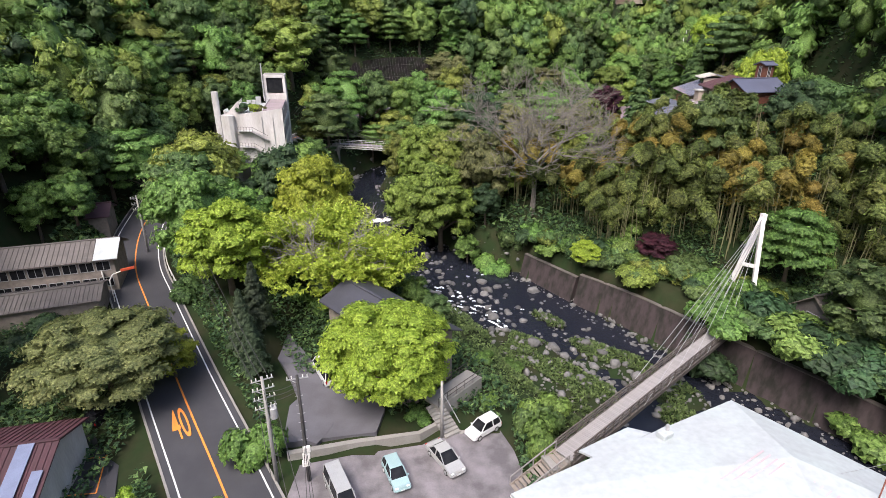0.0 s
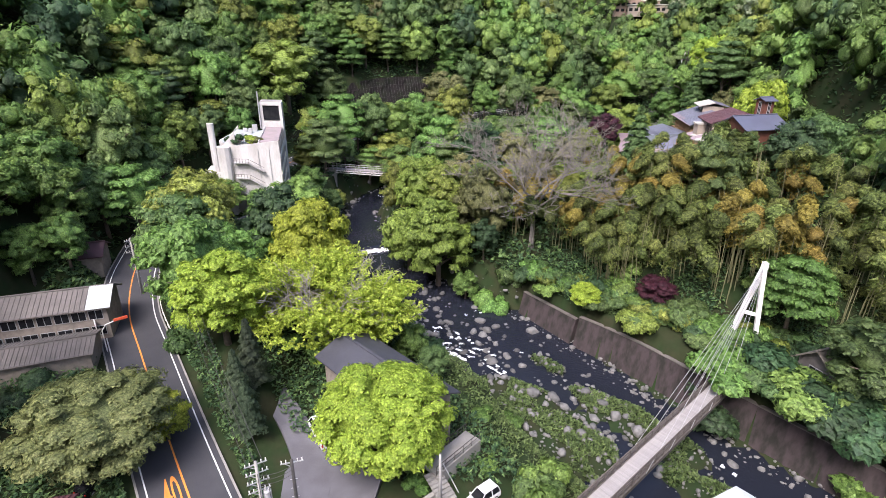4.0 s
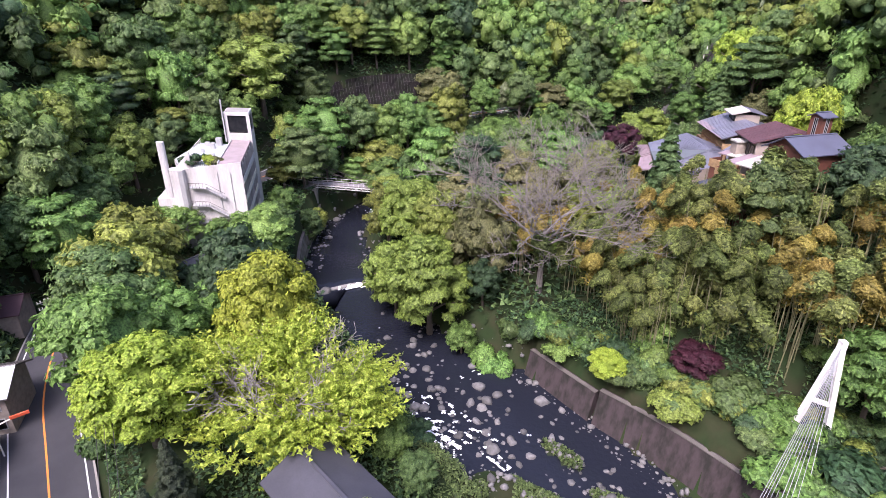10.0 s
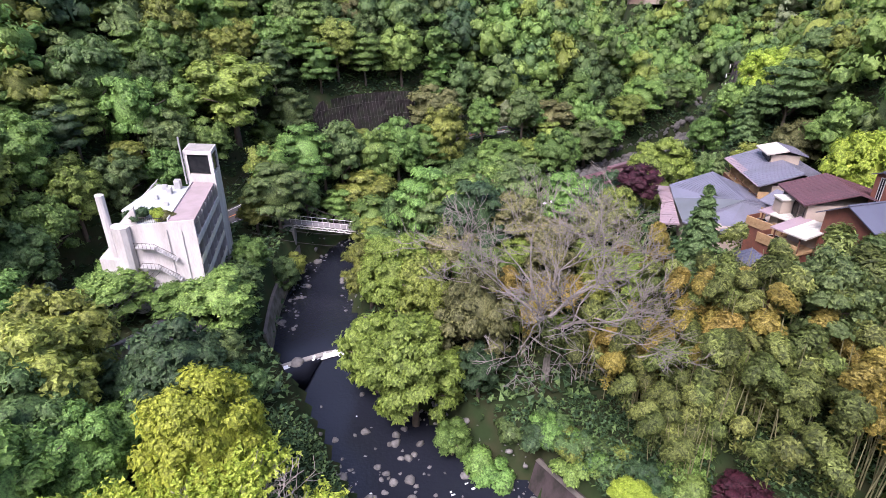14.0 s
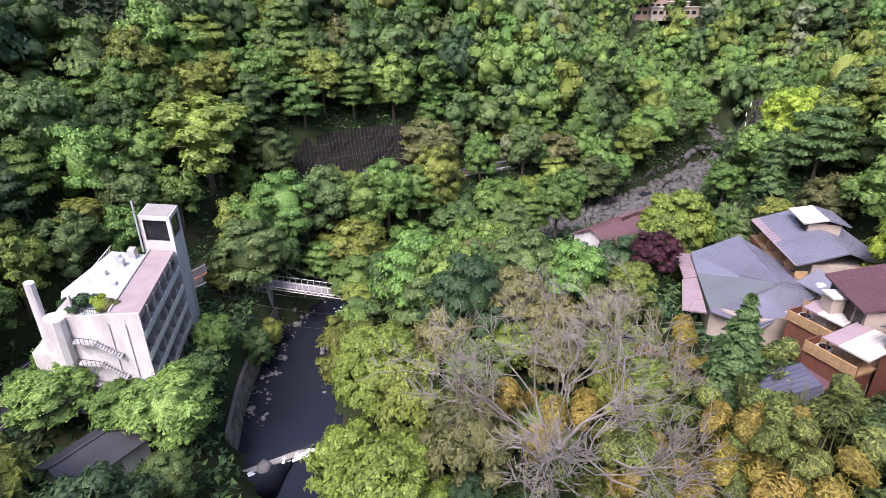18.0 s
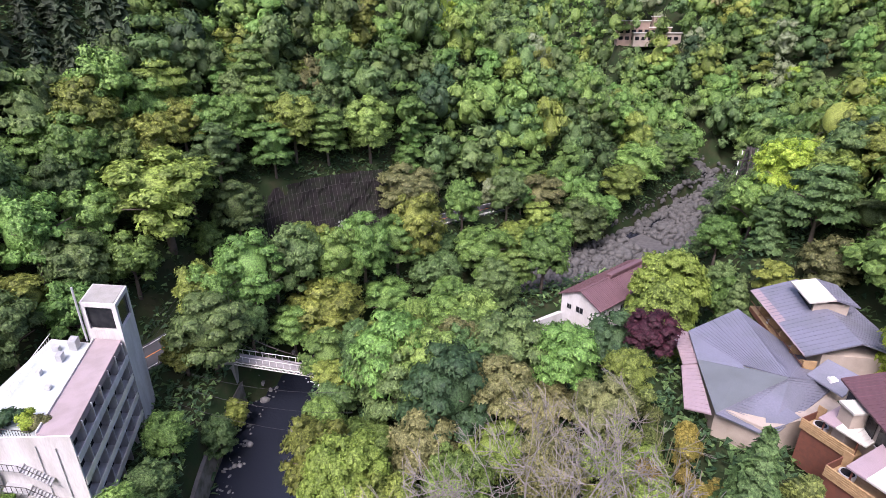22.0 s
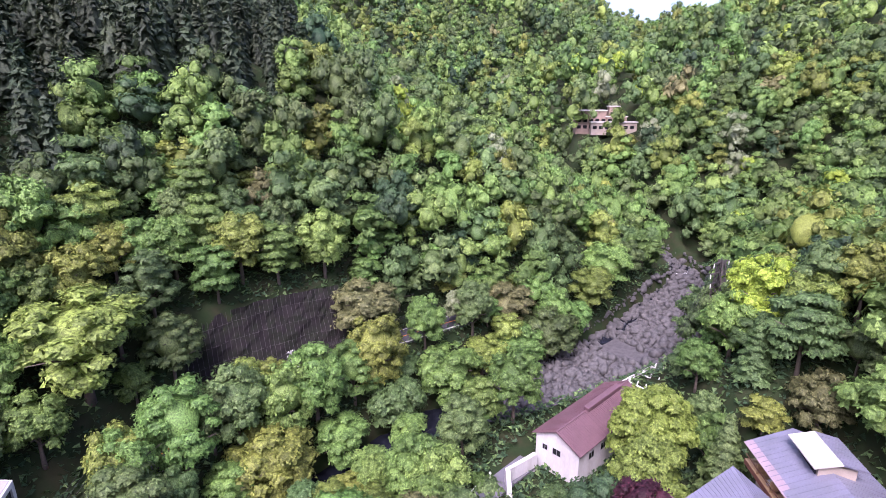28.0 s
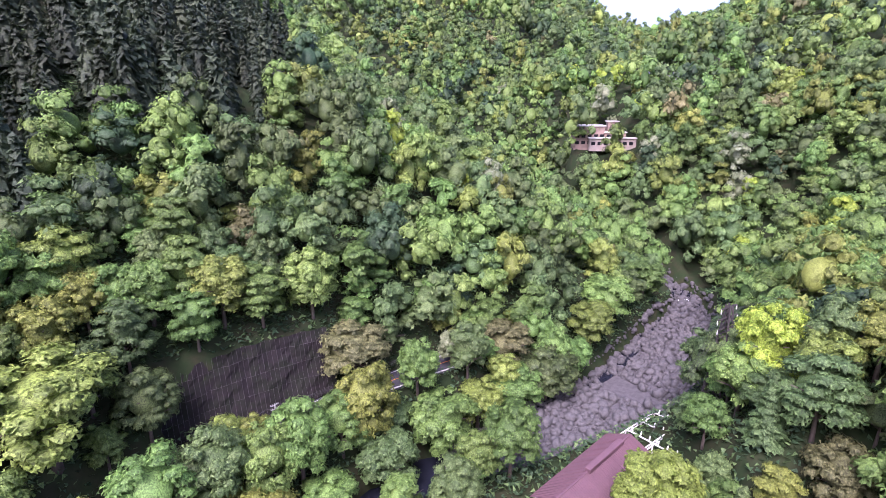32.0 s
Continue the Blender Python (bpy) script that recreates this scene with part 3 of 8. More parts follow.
def build_water():
    tang = np.gradient(RIVER[:, :2], axis=0)
    tang /= np.linalg.norm(tang, axis=1)[:, None]
    verts, faces = [], []
    cols = 7
    for r, t in zip(RIVER, tang):
        for k in range(cols):
            o = (k / (cols - 1) * 2 - 1) * (r[3] + 2.2)
            verts.append((r[0] + t[1] * o, r[1] - t[0] * o, r[2]))
    for i in range(len(RIVER) - 1):
        for k in range(cols - 1):
            a = i * cols + k
            faces.append((a, a + cols, a + cols + 1, a + 1))
    me = mesh_of("river", verts, faces, M_WATER, True)
    ob = new("water_river", me)
    return tagged(ob, "dark clear river water with ripples between boulders", "river", kind="structure")


build_water()

# ---- road, lot, lanes ----
ribbon("road", ROAD, -3.9, 3.9, 0.0, M_ASPHALT, "dark asphalt two-lane road winding along the valley", "road")
ribbon("road_line_left", ROAD, -3.33, -3.19, 0.012, M_LINE, "white painted road edge line", "road line", 0.012)
ribbon("road_line_right", ROAD, 3.19, 3.33, 0.012, M_LINE, "white painted road edge line", "road line", 0.012)
ribbon("road_line_centre", ROAD, -0.09, 0.09, 0.012, M_ORANGE, "orange painted no-passing centre line", "road line", 0.012)
ribbon("kerb_left", ROAD[:40], -4.1, -3.9, 0.1, M_CONC, "grey concrete kerb beside the road", "kerb", 0.4)
ribbon("kerb_right", ROAD[:40], 3.9, 4.1, 0.1, M_CONC, "grey concrete kerb beside the road", "kerb", 0.4)

lot = part("pavement_lot", prism([(-14.2, 20), (9, 20), (8.5, 30), (6.8, 40), (5.6, 43.2), (3.4, 44.8), (1.2, 43), (-2, 40.8), (-8, 39.6), (-13.2, 38.2)], 2.4, LOT_Z + 0.06), M_LOT)
tagged(lot, "worn pale asphalt car park with cracks and stains", "car park", kind="structure")
lane = smooth_line([(-13.4, 40.5, 3.95), (-12.5, 43.5, 3.95), (-14.3, 48, 3.95), (-17, 53, 3.95), (-20.5, 58, 3.95), (-24.5, 64, 4.6), (-29, 70, 5.5)], 4)
ribbon("pavement_lane", lane, -1.6, 1.6, 0.08, M_LANE, "grey asphalt service lane climbing beside the trees", "lane")
yard = part("pavement_yard", prism([(-15.2, 40), (-6.5, 41.5), (-6, 45), (-9.5, 49), (-13.6, 50.5), (-16, 45.5)], 3.0, 4.0), M_LANE)
tagged(yard, "grey asphalt yard beside the big maple", "yard", kind="structure")

# ---- plants ----
def leaf_sprays(rng, centres, outward, size, flat=0.5, long=1.35):
    """Leaf sprays at centres, facing outward with some chance. Returns verts and faces, a pointed blade each, and soft normals."""
    k = len(centres)
    nrm = outward + rng.normal(0, flat, (k, 3))
    nrm[:, 2] += 0.7
    nrm /= np.linalg.norm(nrm, axis=1)[:, None] + 1e-9
    ref = rng.normal(0, 1, (k, 3))
    u = np.cross(nrm, ref)
    u /= np.linalg.norm(u, axis=1)[:, None] + 1e-9
    v = np.cross(nrm, u)
    s = (size * rng.uniform(0.6, 1.35, k))[:, None]
    droop = nrm * s * 0.25
    a = centres - u * s * long * 0.4 + v * s * 0.5
    b = centres + u * s * long * 0.6 - droop
    c = centres - u * s * long * 0.4 - v * s * 0.5
    verts = np.stack([a, b, c], 1).reshape(-1, 3)
    faces = (np.arange(k)[:, None] * 3 + np.array([0, 2, 1])[None, :])
    way = outward / (np.linalg.norm(outward, axis=1)[:, None] + 1e-9) + nrm * 0.3 + (0, 0, 0.3)
    way /= np.linalg.norm(way, axis=1)[:, None] + 1e-9
    return verts, faces, np.repeat(way, 3, axis=0)


def soften(me, normals):
    """Shades a mesh of leaves as the rounded mass that they form."""
    me.shade_smooth()
    me.normals_split_custom_set_from_vertices(np.asarray(normals, float).tolist())
    return me


def on_sphere(rng, k, low=-0.35):
    """Directions, upper ones more often."""
    z = rng.uniform(low, 1, k)
    a = rng.uniform(0, 2 * math.pi, k)
    r = np.sqrt(1 - z * z)
    return np.stack([r * np.cos(a), r * np.sin(a), z], 1)


ICO = None


def ico(fine=0):
    global ICO
    if ICO is None:
        ICO = []
        for sub in (1, 2):
            bm = bmesh.new()
            bmesh.ops.create_icosphere(bm, subdivisions=sub, radius=1)
            ICO.append((np.array([v.co[:] for v in bm.verts]), np.array([[v.index for v in f.verts] for f in bm.faces])))
            bm.free()
    return ICO[fine]


def crown_arrays(rng, lumps, leaves, size, squash=0.62, flat=0.5, core=0.8, low=-0.35, body=0.72):
    """lumps: rows of x, y, z, radius. Leaf sprays over each lump, leafy inner bodies under them; verts, faces, normals."""
    lumps = np.asarray(lumps, float)
    mid = lumps[:, :3].mean(axis=0) - (0, 0, np.ptp(lumps[:, 2]) * 0.35)
    share = lumps[:, 3] ** 2
    counts = np.maximum(4, (leaves * share / share.sum()).astype(int))
    flatten = np.array([1, 1, squash])
    cs, outs = [], []
    for (x, y, z, r), c in zip(lumps, counts):
        d = on_sphere(rng, c, low)
        rad = r * rng.uniform(0.76, 1.2, c)[:, None]
        p = d * rad * flatten + (x, y, z)
        whole = p - mid
        whole /= np.linalg.norm(whole, axis=1)[:, None] + 1e-9
        cs.append(p)
        outs.append(d + whole * 0.5)
    verts, faces, normals = leaf_sprays(rng, np.concatenate(cs), np.concatenate(outs), size, flat)
    vs, ns, fs = [verts], [normals], [faces]
    base = len(verts)
    iv, fi = ico()
    for x, y, z, r in lumps:
        v = iv * (r * core) * flatten * rng.uniform(0.85, 1.1, (len(iv), 1)) + (x, y, z)
        whole = v - mid
        whole /= np.linalg.norm(whole, axis=1)[:, None] + 1e-9
        vs.append(v)
        ns.append(iv + whole * 0.5 + (0, 0, 0.45))
        fs.append(fi + base)
        base += len(iv)
    # the leafy mass within
    iv, fi = ico(1)
    half = np.ptp(lumps[:, :3], axis=0) * 0.5
    centre = lumps[:, :3].min(axis=0) + half
    vs.append(iv * half * body * rng.uniform(0.9, 1.08, (len(iv), 1)) + centre)
    ns.append(iv + (0, 0, 0.4))
    fs.append(fi + base)
    nn = np.concatenate(ns)
    nn /= np.linalg.norm(nn, axis=1)[:, None] + 1e-9
    return np.concatenate(vs), np.concatenate(fs), nn


def broad_lumps(rng, radius, height, n, layered=0.0, lump=(0.2, 0.34)):
    """Lumps that fill a domed crown of that radius, reaching down to a fifth of its height."""
    out = []
    for i in range(n):
        d = on_sphere(rng, 1, -0.75)[0]
        k = rng.uniform(0.72, 0.92) if i % 5 else rng.uniform(0.3, 0.6)
        r = radius * rng.uniform(*lump)
        x, y, z = d[0] * radius * 0.82 * k, d[1] * radius * 0.82 * k, height * 0.58 + d[2] * height * 0.44 * k
        if layered:
            z = round(z / layered) * layered + rng.uniform(-0.15, 0.15)
        out.append((x, y, z, r))
    return out


def trunk_mesh(rng, height, radius, limbs=5, spread=0.45, material=None, top=0.72):
    bm = bmesh.new()
    bend = rng.normal(0, 0.03, 2) * height
    spine = [(bend[0] * t * t, bend[1] * t * t, t * height * top - 0.5) for t in (0, 0.25, 0.5, 0.75, 1)]
    tube(spine, [radius * 1.25, radius, radius * 0.8, radius * 0.55, radius * 0.2], 7, bm)
    for i in range(limbs):
        t = rng.uniform(0.4, 0.8)
        a = 2 * math.pi * (i + rng.uniform(-0.3, 0.3)) / limbs
        p = Vector((bend[0] * t * t, bend[1] * t * t, t * height * top - 0.5))
        L = height * spread * rng.uniform(0.6, 1)
        q = p + Vector((math.cos(a) * L, math.sin(a) * L, L * 0.55))
        mid = (p + q) / 2 + Vector((0, 0, L * 0.08))
        tube([p, mid, q], [radius * 0.45, radius * 0.3, radius * 0.1], 5, bm)
    me = bpy.data.meshes.new("trunk")
    bm.to_mesh(me)
    bm.free()
    me.materials.append(material or M_BARK)
    me.shade_smooth()
    return me


def crown_mesh(rng, lumps, leaves, size, material, **kw):
    v, f, n = crown_arrays(rng, lumps, leaves, size, **kw)
    return soften(mesh_of("crown", v.tolist(), f.tolist(), material), n)


def conifer_arrays(rng, height, radius, leaves, size):
    t = rng.uniform(0, 1, leaves) ** 1.35
    tiers = np.floor(t * 11) / 11 + rng.uniform(0, 0.05, leaves)
    a = rng.uniform(0, 2 * math.pi, leaves)
    lobes = 1 + 0.18 * np.sin(a * 5 + np.floor(t * 11) * 2.1)
    r = radius * (1 - tiers) ** 0.85 * lobes * rng.uniform(0.45, 1.05, leaves)
    z = height * (0.12 + 0.88 * tiers) - r * 0.3
    c = np.stack([r * np.cos(a), r * np.sin(a), z], 1)
    o = np.stack([np.cos(a), np.sin(a), np.full(leaves, 0.5)], 1)
    v, f, n = leaf_sprays(rng, c, o, size, 0.4, 1.7)
    ring = 8
    base = len(v)
    core = [(math.cos(2 * math.pi * k / ring) * radius * 0.62, math.sin(2 * math.pi * k / ring) * radius * 0.62, height * 0.14) for k in range(ring)] + [(0, 0, height * 0.93)]
    faces = [tuple(q) for q in f.tolist()] + [(base + k, base + (k + 1) % ring, base + ring) for k in range(ring)]
    cn = [(math.cos(2 * math.pi * k / ring), math.sin(2 * math.pi * k / ring), 0.2) for k in range(ring)] + [(0, 0, 1)]
    return np.concatenate([v, core]), faces, np.concatenate([n, cn])


def bamboo_arrays(rng, height, heads, leaves, size, spread):
    """Rounded plumes that arch over and hang at the top of each culm."""
    cs, os_ = [], []
    for _ in range(heads):
        bx, by = rng.normal(0, spread, 2)
        h = height * rng.uniform(0.6, 1.08)
        a = rng.uniform(0, 2 * math.pi)
        r = rng.uniform(1.25, 1.85)
        k = leaves // heads
        d = on_sphere(rng, k, -0.55)
        lean = np.clip(d[:, 0] * math.cos(a) + d[:, 1] * math.sin(a), 0, 1)
        p = d * r * rng.uniform(0.55, 1.05, (k, 1)) * np.array([0.9, 0.9, 0.9])
        p[:, 0] += lean * math.cos(a) * 1.0
        p[:, 1] += lean * math.sin(a) * 1.0
        p[:, 2] -= lean * 1.7 + np.abs(rng.normal(0, 0.15, k))
        # the plume's thin lower part along the culm
        low = rng.uniform(size=k) < 0.12
        p[low] = np.stack([rng.normal(0, 0.45, low.sum()), rng.normal(0, 0.45, low.sum()), -rng.uniform(0.6, 4.2, low.sum())], 1)
        cs.append(p + (bx, by, h - 0.8))
        os_.append(d)
    return leaf_sprays(rng, np.concatenate(cs), np.concatenate(os_), size, 0.3, 2.6)


def culm_meshes(rng, height, n, spread):
    """Single culms, each a mesh of its own."""
    out = []
    for _ in range(n):
        bm = bmesh.new()
        x, y = rng.normal(0, spread, 2)
        h = height * rng.uniform(0.7, 0.9)
        lx, ly = rng.normal(0, 0.5, 2)
        tube([(x, y, -0.6), (x + lx * 0.3, y + ly * 0.3, h * 0.5), (x + lx, y + ly, h)], [0.075, 0.065, 0.03], 5, bm)
        me = bpy.data.meshes.new("culm")
        bm.to_mesh(me)
        bm.free()
        me.materials.append(M_CULM)
        out.append(me)
    return out


def bare_mesh(rng, height, radius, material, depth=4, reach=0.5, apart=False):
    """A leafless crown: limbs that fork down to twigs."""
    bm = bmesh.new()
    limbs = []

    def done(b, name):
        me = bpy.data.meshes.new(name)
        b.to_mesh(me)
        b.free()
        me.materials.append(material)
        return me

    def grow(p, d, length, r, level_left, bm):
        mid = p + d * length * 0.5 + Vector(rng.normal(0, 0.06, 3)) * length
        q = p + d * length
        tube([p, mid, q], [max(r, 0.03), max(r * 0.8, 0.03), max(r * 0.6, 0.025)], 5 if r > 0.06 else 3, bm)
        if level_left == 0:
            return
        for _ in range(3 if level_left > 1 else 4):
            e = (d + Vector(rng.normal(0, 0.55, 3))).normalized()
            e.z = max(e.z, -0.1) + 0.08
            grow(q if rng.uniform() < 0.6 else mid, e.normalized(), length * rng.uniform(0.6, 0.85), r * 0.55, level_left - 1, bm)

    tube([(0, 0, -0.6), (0.1, 0, height * 0.2), (0, 0.1, height * 0.36)], [radius * 1.4, radius, radius * 0.85], 8, bm)
    for i in range(7):
        a = 2 * math.pi * i / 7 + rng.uniform(-0.3, 0.3)
        own = bmesh.new() if apart else bm
        grow(Vector((0, 0.1, height * rng.uniform(0.26, 0.36))), Vector((math.cos(a) * reach, math.sin(a) * reach, rng.uniform(0.45, 0.9))).normalized(), height * 0.26, radius * 0.5, depth, own)
        if apart:
            limbs.append(done(own, "limb"))
    return (done(bm, "trunk"), limbs) if apart else done(bm, "trunk")


def shoot_mesh(rng, radius, height, shoots, per, size, material):
    """A wide open crown: upright shoots along spreading boughs, leaves along each shoot."""
    tops = broad_lumps(rng, radius, height, 46, 0.0)
    cs, os_ = [], []
    for k in range(shoots):
        x, y, z, r = tops[rng.randint(len(tops))]
        d = on_sphere(rng, 1, -0.1)[0]
        p = np.array((x, y, z)) + d * r * rng.uniform(0.35, 1.0) * np.array([1, 1, 0.45])
        out = np.array((p[0], p[1], 0)) / radius
        way = np.array((d[0] * 0.55, d[1] * 0.55, 0)) + out * 0.8 + (0, 0, rng.uniform(0.25, 0.95))
        way /= np.linalg.norm(way)
        t = np.linspace(0, 1, per)[:, None]
        c = p + way * t * rng.uniform(1.3, 2.8) + rng.normal(0, 0.13, (per, 3))
        cs.append(c)
        os_.append(np.tile(way, (per, 1)) * 0.3 + rng.normal(0, 0.5, (per, 3)))
    v, f, n = leaf_sprays(rng, np.concatenate(cs), np.concatenate(os_), size, 0.5, 1.7)
    return mesh_of("crown", v.tolist(), f.tolist(), material)


RNG = np.random.RandomState(11)
# shared shapes: (crown, trunk), about 10 m tall and 5 m in radius
BROAD = []
for k in range(6):
    r = np.random.RandomState(20 + k)
    BROAD.append((crown_mesh(r, broad_lumps(r, 5.0, 10.0, 52 + 4 * k, 0.8 if k == 3 else 0.0, (0.14, 0.27)), 3500, 0.34, L_MID, squash=0.66), trunk_mesh(r, 10.0, 0.3)))
LAYER = []
for k in range(3):
    r = np.random.RandomState(40 + k)
    LAYER.append((crown_mesh(r, broad_lumps(r, 5.2, 9.0, 62, 1.05, (0.15, 0.27)), 4000, 0.32, L_GREEN, squash=0.38, flat=0.3), trunk_mesh(r, 9.0, 0.26, 7)))
FINE = []
for k in range(2):
    r = np.random.RandomState(50 + k)
    FINE.append((crown_mesh(r, broad_lumps(r, 5.6, 10.5, 120, 0.9 * k, (0.11, 0.21)), 9500, 0.3, L_LIME), trunk_mesh(r, 10.0, 0.34, 8)))
CEDAR = []
for k in range(3):
    r = np.random.RandomState(60 + k)
    v, f, n = conifer_arrays(r, 14.0, 3.4, 3400, 0.5)
    CEDAR.append((soften(mesh_of("crown", v.tolist(), f, L_CONIFER), n), trunk_mesh(r, 14.0, 0.25, 0, top=0.9)))
BAMBOO = []
for k in range(4):
    r = np.random.RandomState(70 + k)
    v, f, n = bamboo_arrays(r, 11.5, 4, 3400, 0.3, 2.9)
    me = soften(mesh_of("crown", v.tolist(), f.tolist(), L_BAMBOO), n)
    me.attributes.new("tone", "FLOAT", "POINT").data.foreach_set("value", np.repeat(r.uniform(0, 1, 4), len(v) // 4).astype(np.float32))
    BAMBOO.append((me, culm_meshes(r, 12.0, 8, 1.3)))
SHRUB = []
for k in range(4):
    r = np.random.RandomState(80 + k)
    lumps = [(*r.normal(0, 0.8, 2), r.uniform(0.3, 1.3), r.uniform(0.5, 0.9)) for _ in range(9)]
    SHRUB.append((crown_mesh(r, lumps, 1200, 0.28, L_MID, low=-0.6), None))


def tree(shape, x, y, size, tall=1.0, leaf=None, name="tree", label="", category="tree", group="", bark=None, z=None, sink=0.0, turn=None):
    """A tree as one thing with its trunk and its crown; size 1 keeps the shape's own metres."""
    crown, stem = shape
    zz = (ground_z(x, y) if z is None else z) - sink
    root = thing(name, (x, y, zz), RNG.uniform(0, 360) if turn is None else turn, label, category, group)
    root.scale = (size, size, size * tall)
    c = part("crown", crown, None, root)
    if leaf:
        c.material_slots[0].link = "OBJECT"
        c.material_slots[0].material = leaf
    if isinstance(stem, list):
        for culm in stem:
            part("culm", culm, None, root)
    elif stem:
        s = part("trunk", stem, None, root)
        if bark:
            s.material_slots[0].link = "OBJECT"
            s.material_slots[0].material = bark
    return root


TAKEN = []      # x, y, radius: where no tree of the woods may stand


def named_tree(shape, x, y, size, tall, leaf, label, name="tree", keep=0.75, **kw):
    TAKEN.append((x, y, 5 * size * keep))
    return tree(shape, x, y, size, tall, leaf, name, label, **kw)

# ---- buildings ----
def gable(name, x, y, z, turn, length, width, wall_h, rise, roof_mat, wall_mat, label, over=0.6, ribs=0.0, category="house", group="", windows=(), rib_mat=None, ridge=True):
    """A house with a gable roof: its ridge runs along local x. windows: (side, along, sill, width, height); sides s, n, w, e."""
    root = thing(name, (x, y, z), turn, label, category, group)
    L, W = length / 2, width / 2
    bm = prism([(-L, -W), (L, -W), (L, W), (-L, W)], -0.6, wall_h)
    a = [bm.verts.new(p) for p in ((-L, -W, wall_h), (-L, W, wall_h), (-L, 0, wall_h + rise), (L, -W, wall_h), (L, W, wall_h), (L, 0, wall_h + rise))]
    bm.faces.new((a[0], a[1], a[2]))
    bm.faces.new((a[3], a[5], a[4]))
    part("wall", bm, wall_mat, root)
    e = rise / W * over
    lo, hi = wall_h - e + 0.05, wall_h + rise + 0.05
    for s in (-1, 1):
        roof = part("roof", slab([(-L - over, s * (W + over), lo), (L + over, s * (W + over), lo), (L + over, 0, hi), (-L - over, 0, hi)][::s], 0.14), roof_mat, root)
        if ribs:
            n = int((length + 2 * over) / ribs)
            me = None
            for i in range(n + 1):
                px_ = -L - over + i * (length + 2 * over) / n
                if me is None:
                    me = bpy.data.meshes.new("seam")
                    bm = beam((0, s * (W + over), lo + 0.03), (0, 0, hi + 0.03), 0.05, 0.07)
                    bm.to_mesh(me)
                    bm.free()
                    me.materials.append(rib_mat or roof_mat)
                part("seam", me, None, roof).location.x = px_
    if ridge:
        part("ridge_cap", box((-L - over, -0.18, hi - 0.04), (L + over, 0.18, hi + 0.1), 0.03), roof_mat, root)
    for side, along, sill, w, h in windows:
        window(root, side, along, sill, w, h, L, W)
    return root


def window(root, side, along, sill, w, h, L, W):
    """A framed window with its pane on a wall of a box-shaped house."""
    ax = {"s": (0, -W, 0), "n": (0, W, 180), "e": (L, 0, 90), "w": (-L, 0, -90)}[side]
    base = pose(ax[0], ax[1], 0, 0, 0, ax[2]) @ pose(along, -0.02, sill)
    bm = bmesh.new()
    for lo, hi in (((-w / 2 - 0.07, -0.06, -0.07), (w / 2 + 0.07, 0.04, 0)), ((-w / 2 - 0.07, -0.06, h), (w / 2 + 0.07, 0.04, h + 0.07)), ((-w / 2 - 0.07, -0.06, 0), (-w / 2, 0.04, h)),
                   ((w / 2, -0.06, 0), (w / 2 + 0.07, 0.04, h)), ((-0.03, -0.05, 0), (0.03, 0.03, h))):
        box(lo, hi, 0, bm)
    fr = part("window_frame", bm, M_METAL, root)
    fr.matrix_local = base
    part("pane", box((-w / 2, -0.02, 0), (w / 2, 0.02, h)), M_GLASS, fr)


